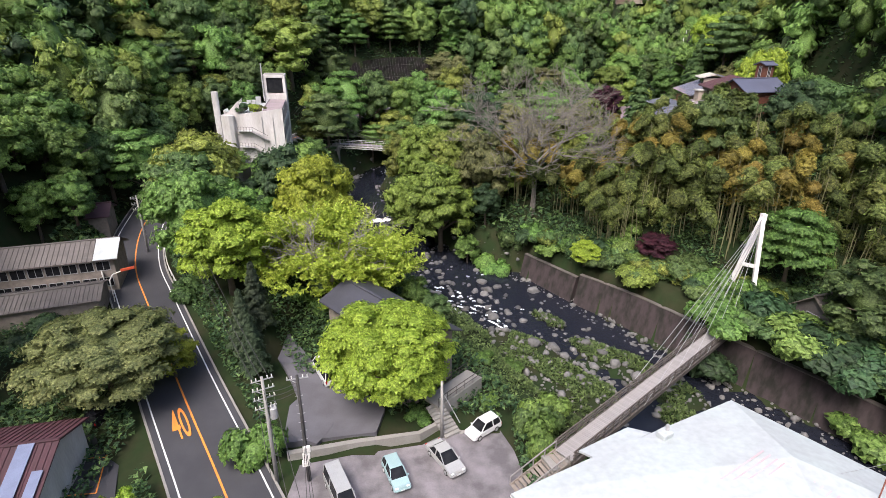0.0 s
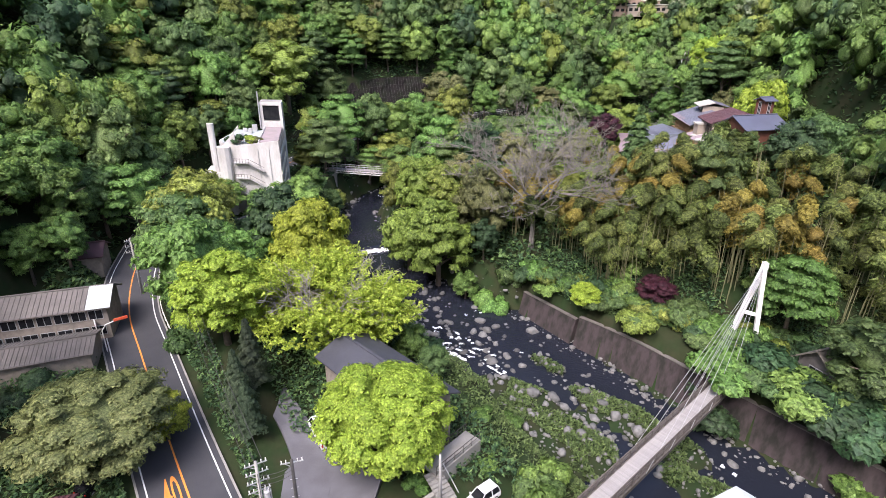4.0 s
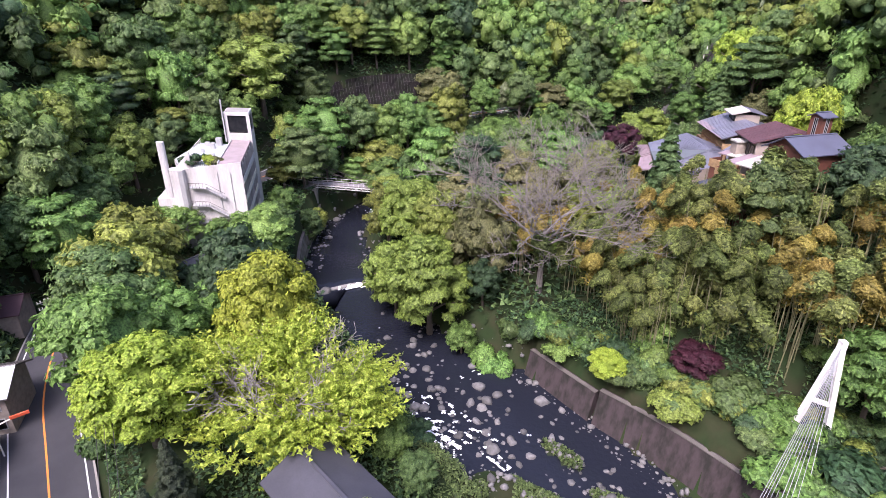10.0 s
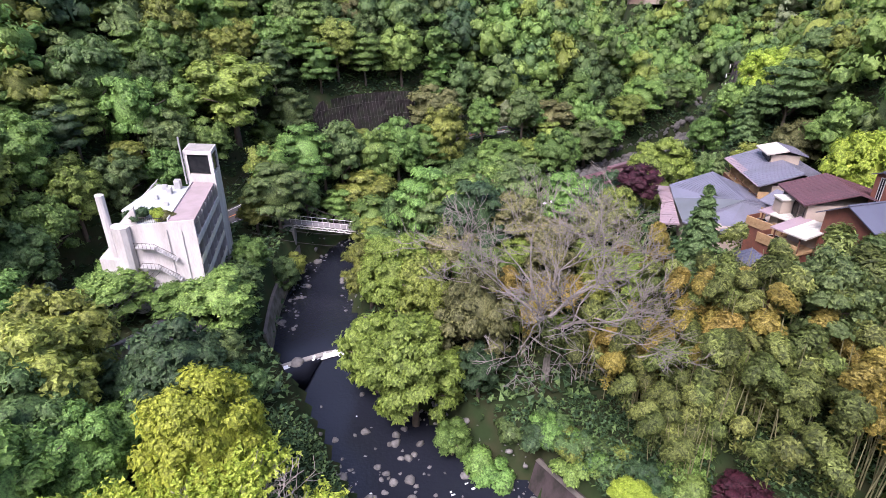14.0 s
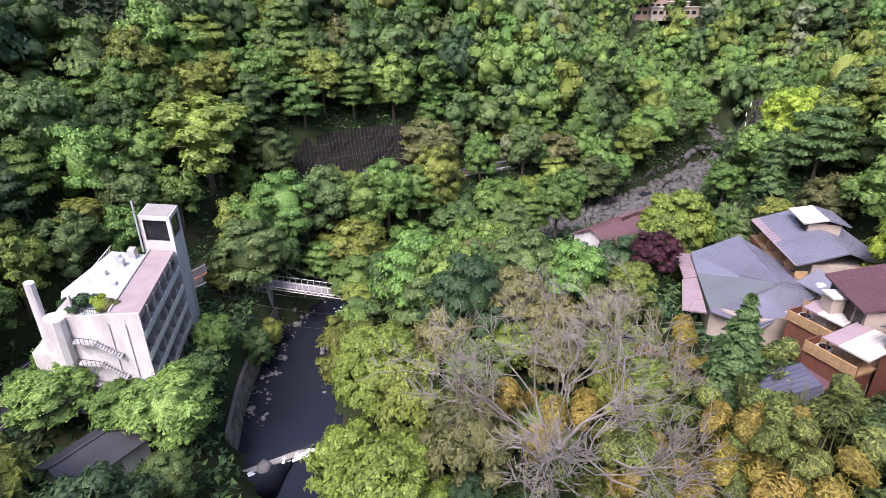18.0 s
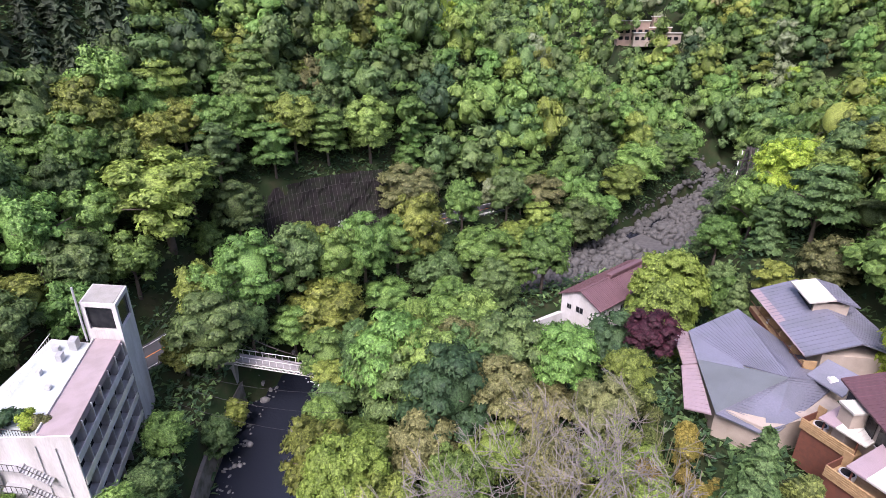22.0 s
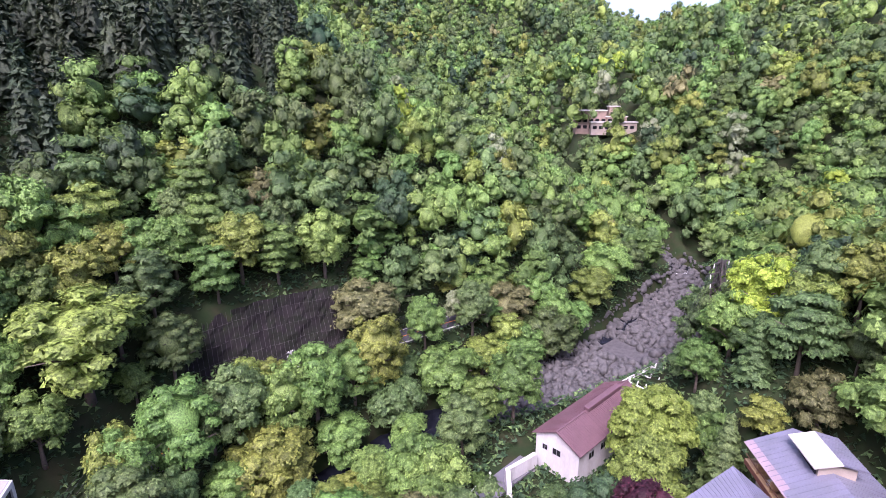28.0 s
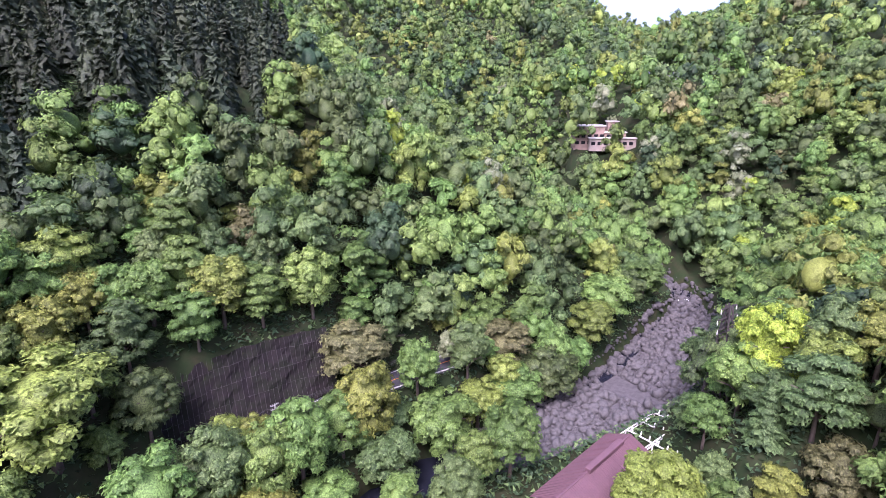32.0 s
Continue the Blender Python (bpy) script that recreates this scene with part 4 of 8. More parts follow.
# white hotel with its lift tower
def hotel():
    root = thing("hotel", (-32.8, 111.5, 0), 103.0, "white concrete five-storey hotel with balconies and a lift tower", "hotel")
    # local x runs along the balcony front, local y to the back; the end wall stands askew to the front
    skew = Matrix(((1, 0.38, 0, 0), (0, 0.94, 0, 0), (0, 0, 1, 0), (0, 0, 0, 1)))

    def part_(name, bm, material, parent, label=""):
        bm.transform(skew)
        return part(name, bm, material, parent, label)

    base, top, L, D = 9.0, 25.4, 20.0, 11.4
    fl = 3.25
    body = part_("wall", prism([(0, 1.6), (L, 1.6), (L + 0.5, D), (6, D + 2.5), (0, D)], base, top - 1.0), M_WHITE, root)
    part_("wall", prism([(-0.25, 0), (0, 0), (0, D), (-0.25, D)], base, [top + 0.4, top + 0.4, top - 1.2, top - 1.2]), M_WHITE, root, "bare white end wall")
    part_("roof", prism([(0.05, 0.2), (L, 0.2), (L, 4.2), (0.05, 4.2)], top - 0.9, top), mat("mauve_roof_felt", (0.3, 0.24, 0.25), 0.9, (0.22, 0.18, 0.18), 0.5), root, "mauve-grey flat roof strip")
    part_("roof", prism([(0.1, 4.3), (L - 0.4, 4.3), (L, D - 0.2), (6, D + 2.2), (0.1, D - 0.2)], top - 1.2, top - 0.8), M_WHITEROOF, root, "white painted roof terrace")
    for i in range(5):
        z = top - fl * (i + 1)
        slab_ = part_("balcony", box((-0.1, -0.15, z - 0.25), (L + 0.1, 1.7, z), 0.03), M_WHITE, root)
        part_("parapet", box((-0.1, -0.15, z), (L + 0.1, 0.0, z + 0.8), 0.03), mat("cream_parapet", (0.62, 0.57, 0.48), 0.9, (0.45, 0.4, 0.34), 0.8) if i in (1, 2, 3) else M_WHITE, slab_)
        for j in range(6):
            x0 = 0.5 + j * 3.25
            part_("window", box((x0, 1.35, z + 0.05), (x0 + 2.55, 1.7, z + 2.75), 0), M_GLASS, root)
            part_("partition", box((x0 + 2.6, 0.0, z), (x0 + 2.75, 1.6, z + fl - 0.25), 0), M_WHITE, slab_)
    # lift tower
    tx0, tx1, ty0, ty1, th = L + 0.2, L + 6.2, -0.2, 5.2, 31.0
    part_("lift_tower", prism([(tx0, ty0), (tx1, ty0), (tx1, ty1), (tx0, ty1)], base, th - 4.2), M_WHITE, root)
    lantern = bmesh.new()
    for cx, cy in ((tx0, ty0), (tx1 - 0.7, ty0), (tx0, ty1 - 0.7), (tx1 - 0.7, ty1 - 0.7)):
        box((cx, cy, th - 4.2), (cx + 0.7, cy + 0.7, th - 0.7), 0, lantern)
    box((tx0, ty0, th - 0.7), (tx1, ty1, th), 0.05, lantern)
    part_("lantern", lantern, M_WHITE, root)
    part_("pane", box((tx0 + 0.3, ty0 + 0.3, th - 4.0), (tx1 - 0.3, ty1 - 0.3, th - 0.8)), M_GLASS, root, "dark louvred lantern opening")
    part_("parapet", prism([(tx0 + 0.3, ty0 + 0.3), (tx1 - 0.3, ty0 + 0.3), (tx1 - 0.3, ty1 - 0.3), (tx0 + 0.3, ty1 - 0.3)], th, th + 0.06), M_CONC, root, "stained grey tower roof")
    part_("antenna", beam((tx0 - 0.4, ty1 + 0.2, 25), (tx0 - 0.4, ty1 + 0.2, 33.5), 0.35, sides=8), M_METAL, root)
    # stair tower, chimney and fin at the back of the end wall
    part_("stair_tower", beam((-0.6, 12.0, base), (-0.6, 12.0, 24.3), 3.0, sides=10), M_WHITE, root)
    part_("chimney", beam((-0.2, 14.2, base), (-0.2, 14.2, 28.9), 1.5, sides=12), M_WHITE, root)
    part_("fin", prism([(0.0, 9.3), (0.5, 9.3), (0.5, 13.6), (0.0, 13.6)], base, [27.2, 27.2, 23.2, 23.2]), M_WHITE, root)
    part_("annexe", prism([(-1.5, 12.6), (5, 12.6), (5, 16.5), (-1.5, 16.5)], base, 19), M_WHITE, root)
    # outside stairs on the end wall
    for k in range(3):
        z = 14.6 + k * 3.25
        st = part_("stairs", box((-1.6, 6.8, z), (-0.25, 10.0, z + 0.15)), M_METAL, root)
        fl_ = bmesh.new()
        for s in range(9):
            box((-1.5, 3.6 + 0.36 * s, z - 1.6 + 0.18 * s), (-0.35, 3.98 + 0.36 * s, z - 1.5 + 0.18 * s), 0, fl_)
        part_("flight", fl_, M_METAL, st)
        rl = bmesh.new()
        for s in range(6):
            beam((-1.6, 6.8 + s * 0.64, z), (-1.6, 6.8 + s * 0.64, z + 1.0), 0.05, 0.05, rl)
        beam((-1.6, 6.8, z + 1.0), (-1.6, 10.0, z + 1.0), 0.06, 0.06, rl)
        beam((-1.6, 3.6, z - 0.6), (-1.6, 6.8, z + 1.0), 0.06, 0.06, rl)
        part_("rail", rl, M_DARKSTEEL, st)
    # plant, pipes and rim on the roof terrace and the end wall
    for ux, uy, w_, d_, h_ in ((14.5, 7.2, 1.3, 0.9, 1.1), (16.8, 8.6, 1.0, 1.0, 0.8), (11.2, 8.9, 0.9, 0.6, 0.7), (17.6, 6.2, 1.6, 1.2, 1.5), (8.5, 6.4, 0.8, 0.8, 0.5)):
        part_("roof_unit", box((ux, uy, top - 0.8), (ux + w_, uy + d_, top - 0.8 + h_), 0.04), M_METAL, root, "grey air unit on the roof terrace")
    part_("rim", box((0.1, 4.15, top - 0.9), (L - 0.4, 4.35, top + 0.25), 0.03), M_WHITE, root)
    for py in (2.2, 4.6, 10.6):
        part_("downpipe", beam((-0.36, py, base), (-0.36, py, top - 1.4), 0.14, sides=6), M_METAL, root)
    for wz in (13.4, 16.6, 19.8):
        part_("end_window", box((-0.34, 11.0, wz), (-0.22, 11.9, wz + 1.2)), M_GLASS, root)
    rail = bmesh.new()
    for s in range(28):
        beam((0.3 + s * 0.7, D - 0.3, top - 0.8), (0.3 + s * 0.7, D - 0.3, top + 0.2), 0.05, 0.05, rail)
    beam((0.3, D - 0.3, top + 0.2), (L, D - 0.3, top + 0.2), 0.07, 0.07, rail)
    part_("rail", rail, M_WHITESTEEL, root)
    front = bmesh.new()
    for s in range(12):
        beam((0.1, 5.0 + s * 0.35, top - 0.8), (0.1, 5.0 + s * 0.35, top + 0.2), 0.05, 0.05, front)
    beam((0.1, 5.0, top + 0.2), (0.1, 8.9, top + 0.2), 0.07, 0.07, front)
    part_("rail", front, M_DARKSTEEL, root)
    for k, (bx, by, s) in enumerate(((1.6, 8.6, 1.0), (1.8, 6.6, 0.8), (1.6, 5.0, 0.75))):
        b = tree(SHRUB[k], 0, 0, s, 1.2, (L_DARK, L_LIME, L_BROWN)[k], "potted_shrub", ("dark green", "lime green", "russet")[k] + " shrub growing on the roof terrace", "shrub", z=0)
        b.matrix_world = root.matrix_world @ pose(bx + 0.38 * by, 0.94 * by, top - 0.8) @ Matrix.Diagonal((s, s, s * 1.2, 1))
    return root


hotel()

# hall with the dark roof under the trees
gable("hall", -6.4, 53.6, 3.4, -47, 15.0, 6.2, 7.2, 1.3, M_DARKROOF, M_WOOD, "wooden hall with a dark slate gable roof", 0.8, category="hall")
# long old house by the road and its sheds
oh = gable("old_house", -53.6, 68.8, 6.3, 18, 14.6, 6.6, 5.2, 1.5, M_OLDROOF, M_WOOD, "old two-storey wooden house with a grey-brown roof", 0.6, ribs=0.6, windows=[("s", -6.1 + 2.0 * k, z_, 1.6, 1.25) for k in range(7) for z_ in (0.9, 3.3)])
part("end_roof", slab([(5.0, -3.95, 5.08), (7.95, -3.95, 5.08), (7.95, -0.1, 6.86), (5.0, -0.1, 6.86)], 0.06), M_WHITEROOF, oh, "white sheet over the roof end")
gable("shed", -51.4, 60.6, 5.6, 21, 14, 6, 3.2, 0.9, M_OLDROOF, M_WOOD, "low shed with a corrugated brown roof", 0.4, ribs=0.5, category="shed")
rh = gable("red_roof_house", -38.4, 33.4, 3.2, 12, 13, 9, 4.2, 1.6, M_MAROON, M_WHITE, "small house with a faded red metal roof", 0.5, ribs=0.5)
part("patch_panel", slab([(4.1, -4.9, 4.32), (5.3, -4.9, 4.32), (5.3, -0.2, 5.95), (4.1, -0.2, 5.95)], 0.05), M_BLUESHEET, rh, "blue-grey replacement roof sheet")
part("patch_panel", slab([(5.9, -5.0, 4.3), (6.7, -5.0, 4.3), (6.7, -2.6, 5.12), (5.9, -2.6, 5.12)], 0.05), M_BLUESHEET, rh, "blue-grey replacement roof sheet")
# inn on the east terrace
def roof_panel(root, a, b, c, d, material, seams=0.0, thick=0.18, name="roof", label=""):
    """A roof plane: eave a to b, upper edge d to c; seams run up it."""
    a, b, c, d = (Vector(v) for v in (a, b, c, d))
    roof = part(name, slab([a, b, c, d], thick), material, root, label)
    if seams:
        n = max(2, int((b - a).length / seams))
        for i in range(n + 1):
            p, q = a.lerp(b, i / n), d.lerp(c, i / n)
            part("seam", beam(p + Vector((0, 0, 0.02)), q + Vector((0, 0, 0.02)), 0.05, 0.06), material, roof)
    return roof


def veranda(root, a, b, z, n, depth):
    """A line of timber balconies with slatted screens from a to b (x, y)."""
    a, b = Vector((*a, z)), Vector((*b, z))
    d = (b - a).normalized()
    w = Vector((d.y, -d.x, 0))       # towards the house
    part("veranda_floor", beam(a + w * depth / 2, b + w * depth / 2, depth, 0.15), M_TIMBER, root)
    part("veranda_fascia", beam(a - Vector((0, 0, 0.35)), b - Vector((0, 0, 0.35)), 0.12, 0.7), M_REDWOOD, root)
    part("handrail", beam(a + Vector((0, 0, 0.95)), b + Vector((0, 0, 0.95)), 0.1, 0.08), M_REDWOOD, root)
    L = (b - a).length
    for k in range(n):
        p = a + d * (L * (k + 0.08) / n)
        scr = part("screen", beam(p + Vector((0, 0, 0.9)), p + w * depth * 0.8 + Vector((0, 0, 0.9)), 0.12, 1.7), M_TIMBER, root)
        for j in range(5):
            part("slat", beam(p + d * 0.1 + Vector((0, 0, 0.2 + 0.36 * j)), p + d * 0.1 + w * depth * 0.8 + Vector((0, 0, 0.2 + 0.36 * j)), 0.04, 0.2), M_TIMBER, scr)
        q = a + d * (L * (k + 0.5) / n) + w * depth * 0.45
        tub = part("bath_tub", beam(q, q + Vector((0, 0, 0.6)), 1.0, sides=12), M_WHITE if k % 2 else M_TIMBER, root)
        part("rim", tube([q + Vector((math.cos(t) * 0.5, math.sin(t) * 0.5, 0.62)) for t in np.linspace(0, 6.28, 13)], 0.06, 5), M_TIMBER, tub)


M_TIMBER = mat("honey_timber", (0.38, 0.25, 0.13), 0.7, (0.25, 0.16, 0.08), 2.0, bump=0.2, bump_scale=12)
M_REDWOOD = mat("red_brown_timber", (0.15, 0.055, 0.035), 0.7, (0.1, 0.04, 0.03), 2.0)
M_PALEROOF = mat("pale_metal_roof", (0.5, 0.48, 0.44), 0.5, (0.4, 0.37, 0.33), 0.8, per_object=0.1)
M_MAUVEROOF = mat("mauve_metal_roof", (0.28, 0.21, 0.23), 0.55, (0.22, 0.17, 0.18), 0.5)


def inn_upper():
    root = thing("inn_upper_wing", (0, 0, 0), 0, "timber inn wing with a grey metal roof and open-air bath balconies", "inn")
    e0, e1 = (57.8, 139.2, 27.4), (54.3, 121.0, 27.4)
    part("wall", prism([(60, 138.6), (56.8, 121.4), (66, 119.5), (69.4, 136.8)], 18.5, 27.3), M_BEIGE, root)
    roof_panel(root, e1, e0, (64.0, 138.4, 29.6), (60.6, 120.2, 29.6), M_GREYROOF, 0.9)
    roof_panel(root, (70.6, 136.6, 27.4), (67.2, 118.6, 27.4), (60.6, 120.2, 29.6), (64.0, 138.4, 29.6), M_GREYROOF, 0.9)
    roof_panel(root, (54.2, 121.2, 27.34), (57.6, 139.3, 27.34), (58.7, 139.0, 27.74), (55.3, 120.9, 27.74), M_MAUVEROOF, 0.0, 0.1, "eave_panel", "mauve metal eave strip")
    veranda(root, (54.6, 121.2), (58.0, 139.0), 24.6, 5, 2.0)
    # cupola
    c = part("cupola", prism([(60.6, 129.6), (62.2, 135.2), (66.4, 134.2), (64.8, 128.4)], 27.8, 30.4), M_BEIGE, root)
    part("pane", prism([(60.5, 129.9), (62.05, 135.0), (62.15, 135.0), (60.6, 129.9)], 29.0, 30.2), M_GLASS, c)
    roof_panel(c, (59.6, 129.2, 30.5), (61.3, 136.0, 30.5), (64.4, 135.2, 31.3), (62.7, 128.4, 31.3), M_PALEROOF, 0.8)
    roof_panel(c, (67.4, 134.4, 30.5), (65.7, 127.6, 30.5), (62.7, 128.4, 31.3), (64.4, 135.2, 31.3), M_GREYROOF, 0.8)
    lean = part("porch_roof", slab([(54.0, 119.6, 25.6), (57.2, 120.8, 27.0), (59.4, 117.0, 26.6), (55.8, 115.6, 25.2)], 0.2), M_GREYROOF, root)
    return root


def inn_low():
    root = thing("inn_low_wing", (0, 0, 0), 0, "broad low inn wing with a blue-grey seamed metal roof", "inn")
    part("wall", prism([(45.6, 131.6), (54, 135.6), (56.6, 120), (56, 115), (44.5, 112), (40.8, 116)], 18.5, 23.8), M_BEIGE, root)
    roof_panel(root, (45.0, 132.6, 24.2), (54.6, 136.8, 25.4), (51.0, 118.6, 25.9), (47.4, 122.5, 25.2), M_GREYROOF, 0.7)
    roof_panel(root, (43.0, 125.6, 24.0), (45.0, 132.6, 24.22), (47.4, 122.5, 25.22), (47.0, 121.5, 25.22), M_GREYROOF, 0.0)
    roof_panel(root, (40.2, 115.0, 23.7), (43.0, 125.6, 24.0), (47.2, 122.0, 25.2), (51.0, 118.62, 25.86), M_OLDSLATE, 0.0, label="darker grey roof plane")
    roof_panel(root, (54.6, 136.78, 25.42), (58.0, 119.0, 24.6), (51.0, 118.58, 25.88), (51.0, 118.6, 25.9), M_GREYROOF, 0.9)
    roof_panel(root, (58.0, 119.0, 24.5), (44.8, 111.2, 23.2), (40.2, 115.0, 23.68), (51.0, 118.6, 25.84), M_GREYROOF, 0.7)
    roof_panel(root, (41.4, 126.0, 22.9), (43.6, 135.2, 23.2), (45.4, 132.8, 23.7), (43.2, 125.4, 23.6), M_MAUVEROOF, 0.7, name="side_roof", label="mauve side roof")
    roof_panel(root, (37.8, 117.6, 22.4), (41.2, 126.0, 22.7), (43.0, 125.2, 23.4), (40.0, 115.4, 23.2), M_MAUVEROOF, 0.7, name="side_roof", label="mauve side roof")
    pyr = part("hip_roof", slab([(44.2, 111.4, 23.5), (49.6, 113.6, 24.0), (47.6, 117.4, 24.6)], 0.1), M_GREYROOF, root)
    part("air_unit", box((55.6, 117.6, 25.3), (56.6, 118.4, 26.1), 0.05), M_WHITESTEEL, root)
    return root


def bath_deck(x, y, z, turn, label):
    """A timber bath terrace with its own small roof."""
    root = thing("bath_terrace", (x, y, z), turn, label, "terrace", "inn bath terraces")
    part("terrace_floor", box((0, 0, -0.3), (5.6, 3.8, 0)), M_TIMBER, root)
    part("base", box((0.2, 0.2, -5.2), (5.4, 3.6, -0.3)), M_REDWOOD, root)
    fr = part("front_fence", box((0, 0, 0), (5.6, 0.1, 1.05), 0.02), M_TIMBER, root)
    for k in range(4):
        part("slat", box((0.05, -0.05, 0.08 + 0.25 * k), (5.55, 0.0, 0.26 + 0.25 * k)), M_TIMBER, fr)
    part("side_fence", box((0, 0, 0), (0.1, 3.8, 1.05), 0.02), M_REDWOOD, root)
    part("screen", box((0.0, 2.6, 0), (0.9, 2.72, 1.9), 0.02), M_TIMBER, root)
    for px_ in (2.0, 5.4):
        part("post", box((px_, 0.3, 0), (px_ + 0.14, 0.44, 2.3)), M_REDWOOD, root)
    roof_panel(root, (1.6, -0.1, 2.35), (3.4, -0.1, 2.35), (3.4, 5.4, 3.0), (1.6, 5.4, 3.0), M_MAUVEROOF, 0.0)
    roof_panel(root, (3.4, -0.1, 2.37), (6.4, -0.1, 2.37), (6.4, 5.4, 3.02), (3.4, 5.4, 3.02), M_PALEROOF, 0.5)
    part("back_wall", box((1.6, 3.7, 0), (6.2, 3.9, 2.7)), M_BEIGE, root)
    tub = part("bath_tub", beam((1.3, 1.5, 0), (1.3, 1.5, 0.55), 1.5, sides=14), M_WHITE, root)
    part("water", beam((1.3, 1.5, 0.5), (1.3, 1.5, 0.57), 1.2, sides=14), M_GLASS, tub)
    return root


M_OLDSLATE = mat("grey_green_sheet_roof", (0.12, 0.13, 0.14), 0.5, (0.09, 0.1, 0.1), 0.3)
inn_upper()
inn_low()
bath_deck(47.4, 111.0, 25.2, -68, "honey-coloured timber bath terrace with a metal roof")
bath_deck(44.9, 103.8, 25.6, -68, "honey-coloured timber bath terrace with a metal roof")


def inn_red():
    root = thing("inn_red_wing", (0, 0, 0), 0, "two-storey inn wing with a dark red seamed roof", "inn")
    part("wall", prism([(52.2, 111.6), (50.4, 103.4), (60.6, 101), (62.2, 109)], 18.5, 30.4), M_BEIGE, root)
    roof_panel(root, (49.6, 103.0, 30.5), (51.5, 112.2, 30.5), (57.2, 111.0, 32.4), (55.3, 101.6, 32.4), M_REDROOF, 0.45)
    roof_panel(root, (63.0, 109.6, 30.5), (61.1, 100.2, 30.5), (55.3, 101.6, 32.4), (57.2, 111.0, 32.4), M_REDROOF, 0.45)
    for k in range(4):
        t = k / 4
        x, y = 50.4 + 1.8 * t, 103.8 + 8.0 * t
        w = part("window", prism([(x, y), (x - 0.06, y + 0.0), (x + 0.3, y + 1.5), (x + 0.36, y + 1.5)], 27.6, 29.8), M_GLASS, root)
        part("window_frame", beam((x - 0.05, y, 27.5), (x + 0.33, y + 1.5, 27.5), 0.16, 0.12), M_WHITE, w)
    part("chimney", box((49.6, 107.4, 24), (51.2, 109.2, 29.6), 0.04), M_BEIGE, root)
    part("chimney_cap", box((49.4, 107.2, 29.6), (51.4, 109.4, 29.9), 0.04), M_PALEROOF, root)
    return root


def inn_south():
    root = thing("inn_south_house", (0, 0, 0), 0, "small inn house with dark blue and red metal roofs", "inn")
    part("wall", prism([(38.8, 98.4), (44, 100.6), (46.5, 95), (40.5, 91.8)], 17.5, 23.2), M_REDWOOD, root)
    roof_panel(root, (36.9, 97.0, 23.6), (38.6, 100.4, 24.6), (43.2, 101.2, 25.4), (43.0, 97.4, 25.4), M_DARKBLUE, 0.6)
    roof_panel(root, (37.8, 92.0, 23.0), (36.9, 97.0, 23.5), (43.0, 97.4, 25.3), (42.0, 93.6, 24.4), M_DARKROOF, 0.6)
    roof_panel(root, (47.4, 95.4, 23.8), (43.2, 101.2, 25.3), (43.0, 97.4, 25.3), (42.0, 93.6, 24.4), M_REDROOF, 0.5)
    return root


M_DARKBLUE = mat("dark_blue_metal_roof", (0.09, 0.095, 0.135), 0.4, (0.07, 0.07, 0.1), 0.4)
inn_red()
inn_south()
gable("inn_gabled_house", 54.5, 97.6, 19.5, 15, 8, 6, 11.6, 1.6, M_DARKBLUE, M_REDWOOD, "inn house with a brown timber gable and blue-grey roof", 0.7, category="inn", windows=(("w", 0, 7.2, 2.4, 2.2), ("s", -2, 7.2, 2.0, 2.0)))
gable("inn_lantern_tower", 58.2, 101.6, 19.5, 15, 2.0, 2.0, 15.4, 0.4, M_DARKBLUE, M_REDWOOD, "slim dark timber stair tower with a flat roof", 0.4, category="tower", windows=(("w", 0, 11, 0.5, 4), ("s", 0, 11, 0.5, 4)))
wh = gable("white_house", 45.5, 164, 9.5, 38, 24, 9, 7.0, 2.2, M_BROWNROOF, M_WHITE, "white rendered house with a brown-red metal roof", 0.6, ribs=0.5, windows=(("w", 0, 4.2, 1.6, 1.2), ("w", -2.5, 4.2, 1.0, 1.0), ("s", -8, 4, 1.6, 1.3), ("s", -4, 4, 1.6, 1.3), ("s", 0, 4, 1.6, 1.3)))
part("ridge_vent", box((-3, -0.6, 9.1), (9, 0.6, 9.9), 0.08), M_BROWNROOF, wh)
gable("annexe_house", -37.4, 103.6, 8.2, 62, 9, 6.4, 3.0, 1.5, M_DARKROOF, M_WHITE, "small white house with a dark hipped roof", 0.6)

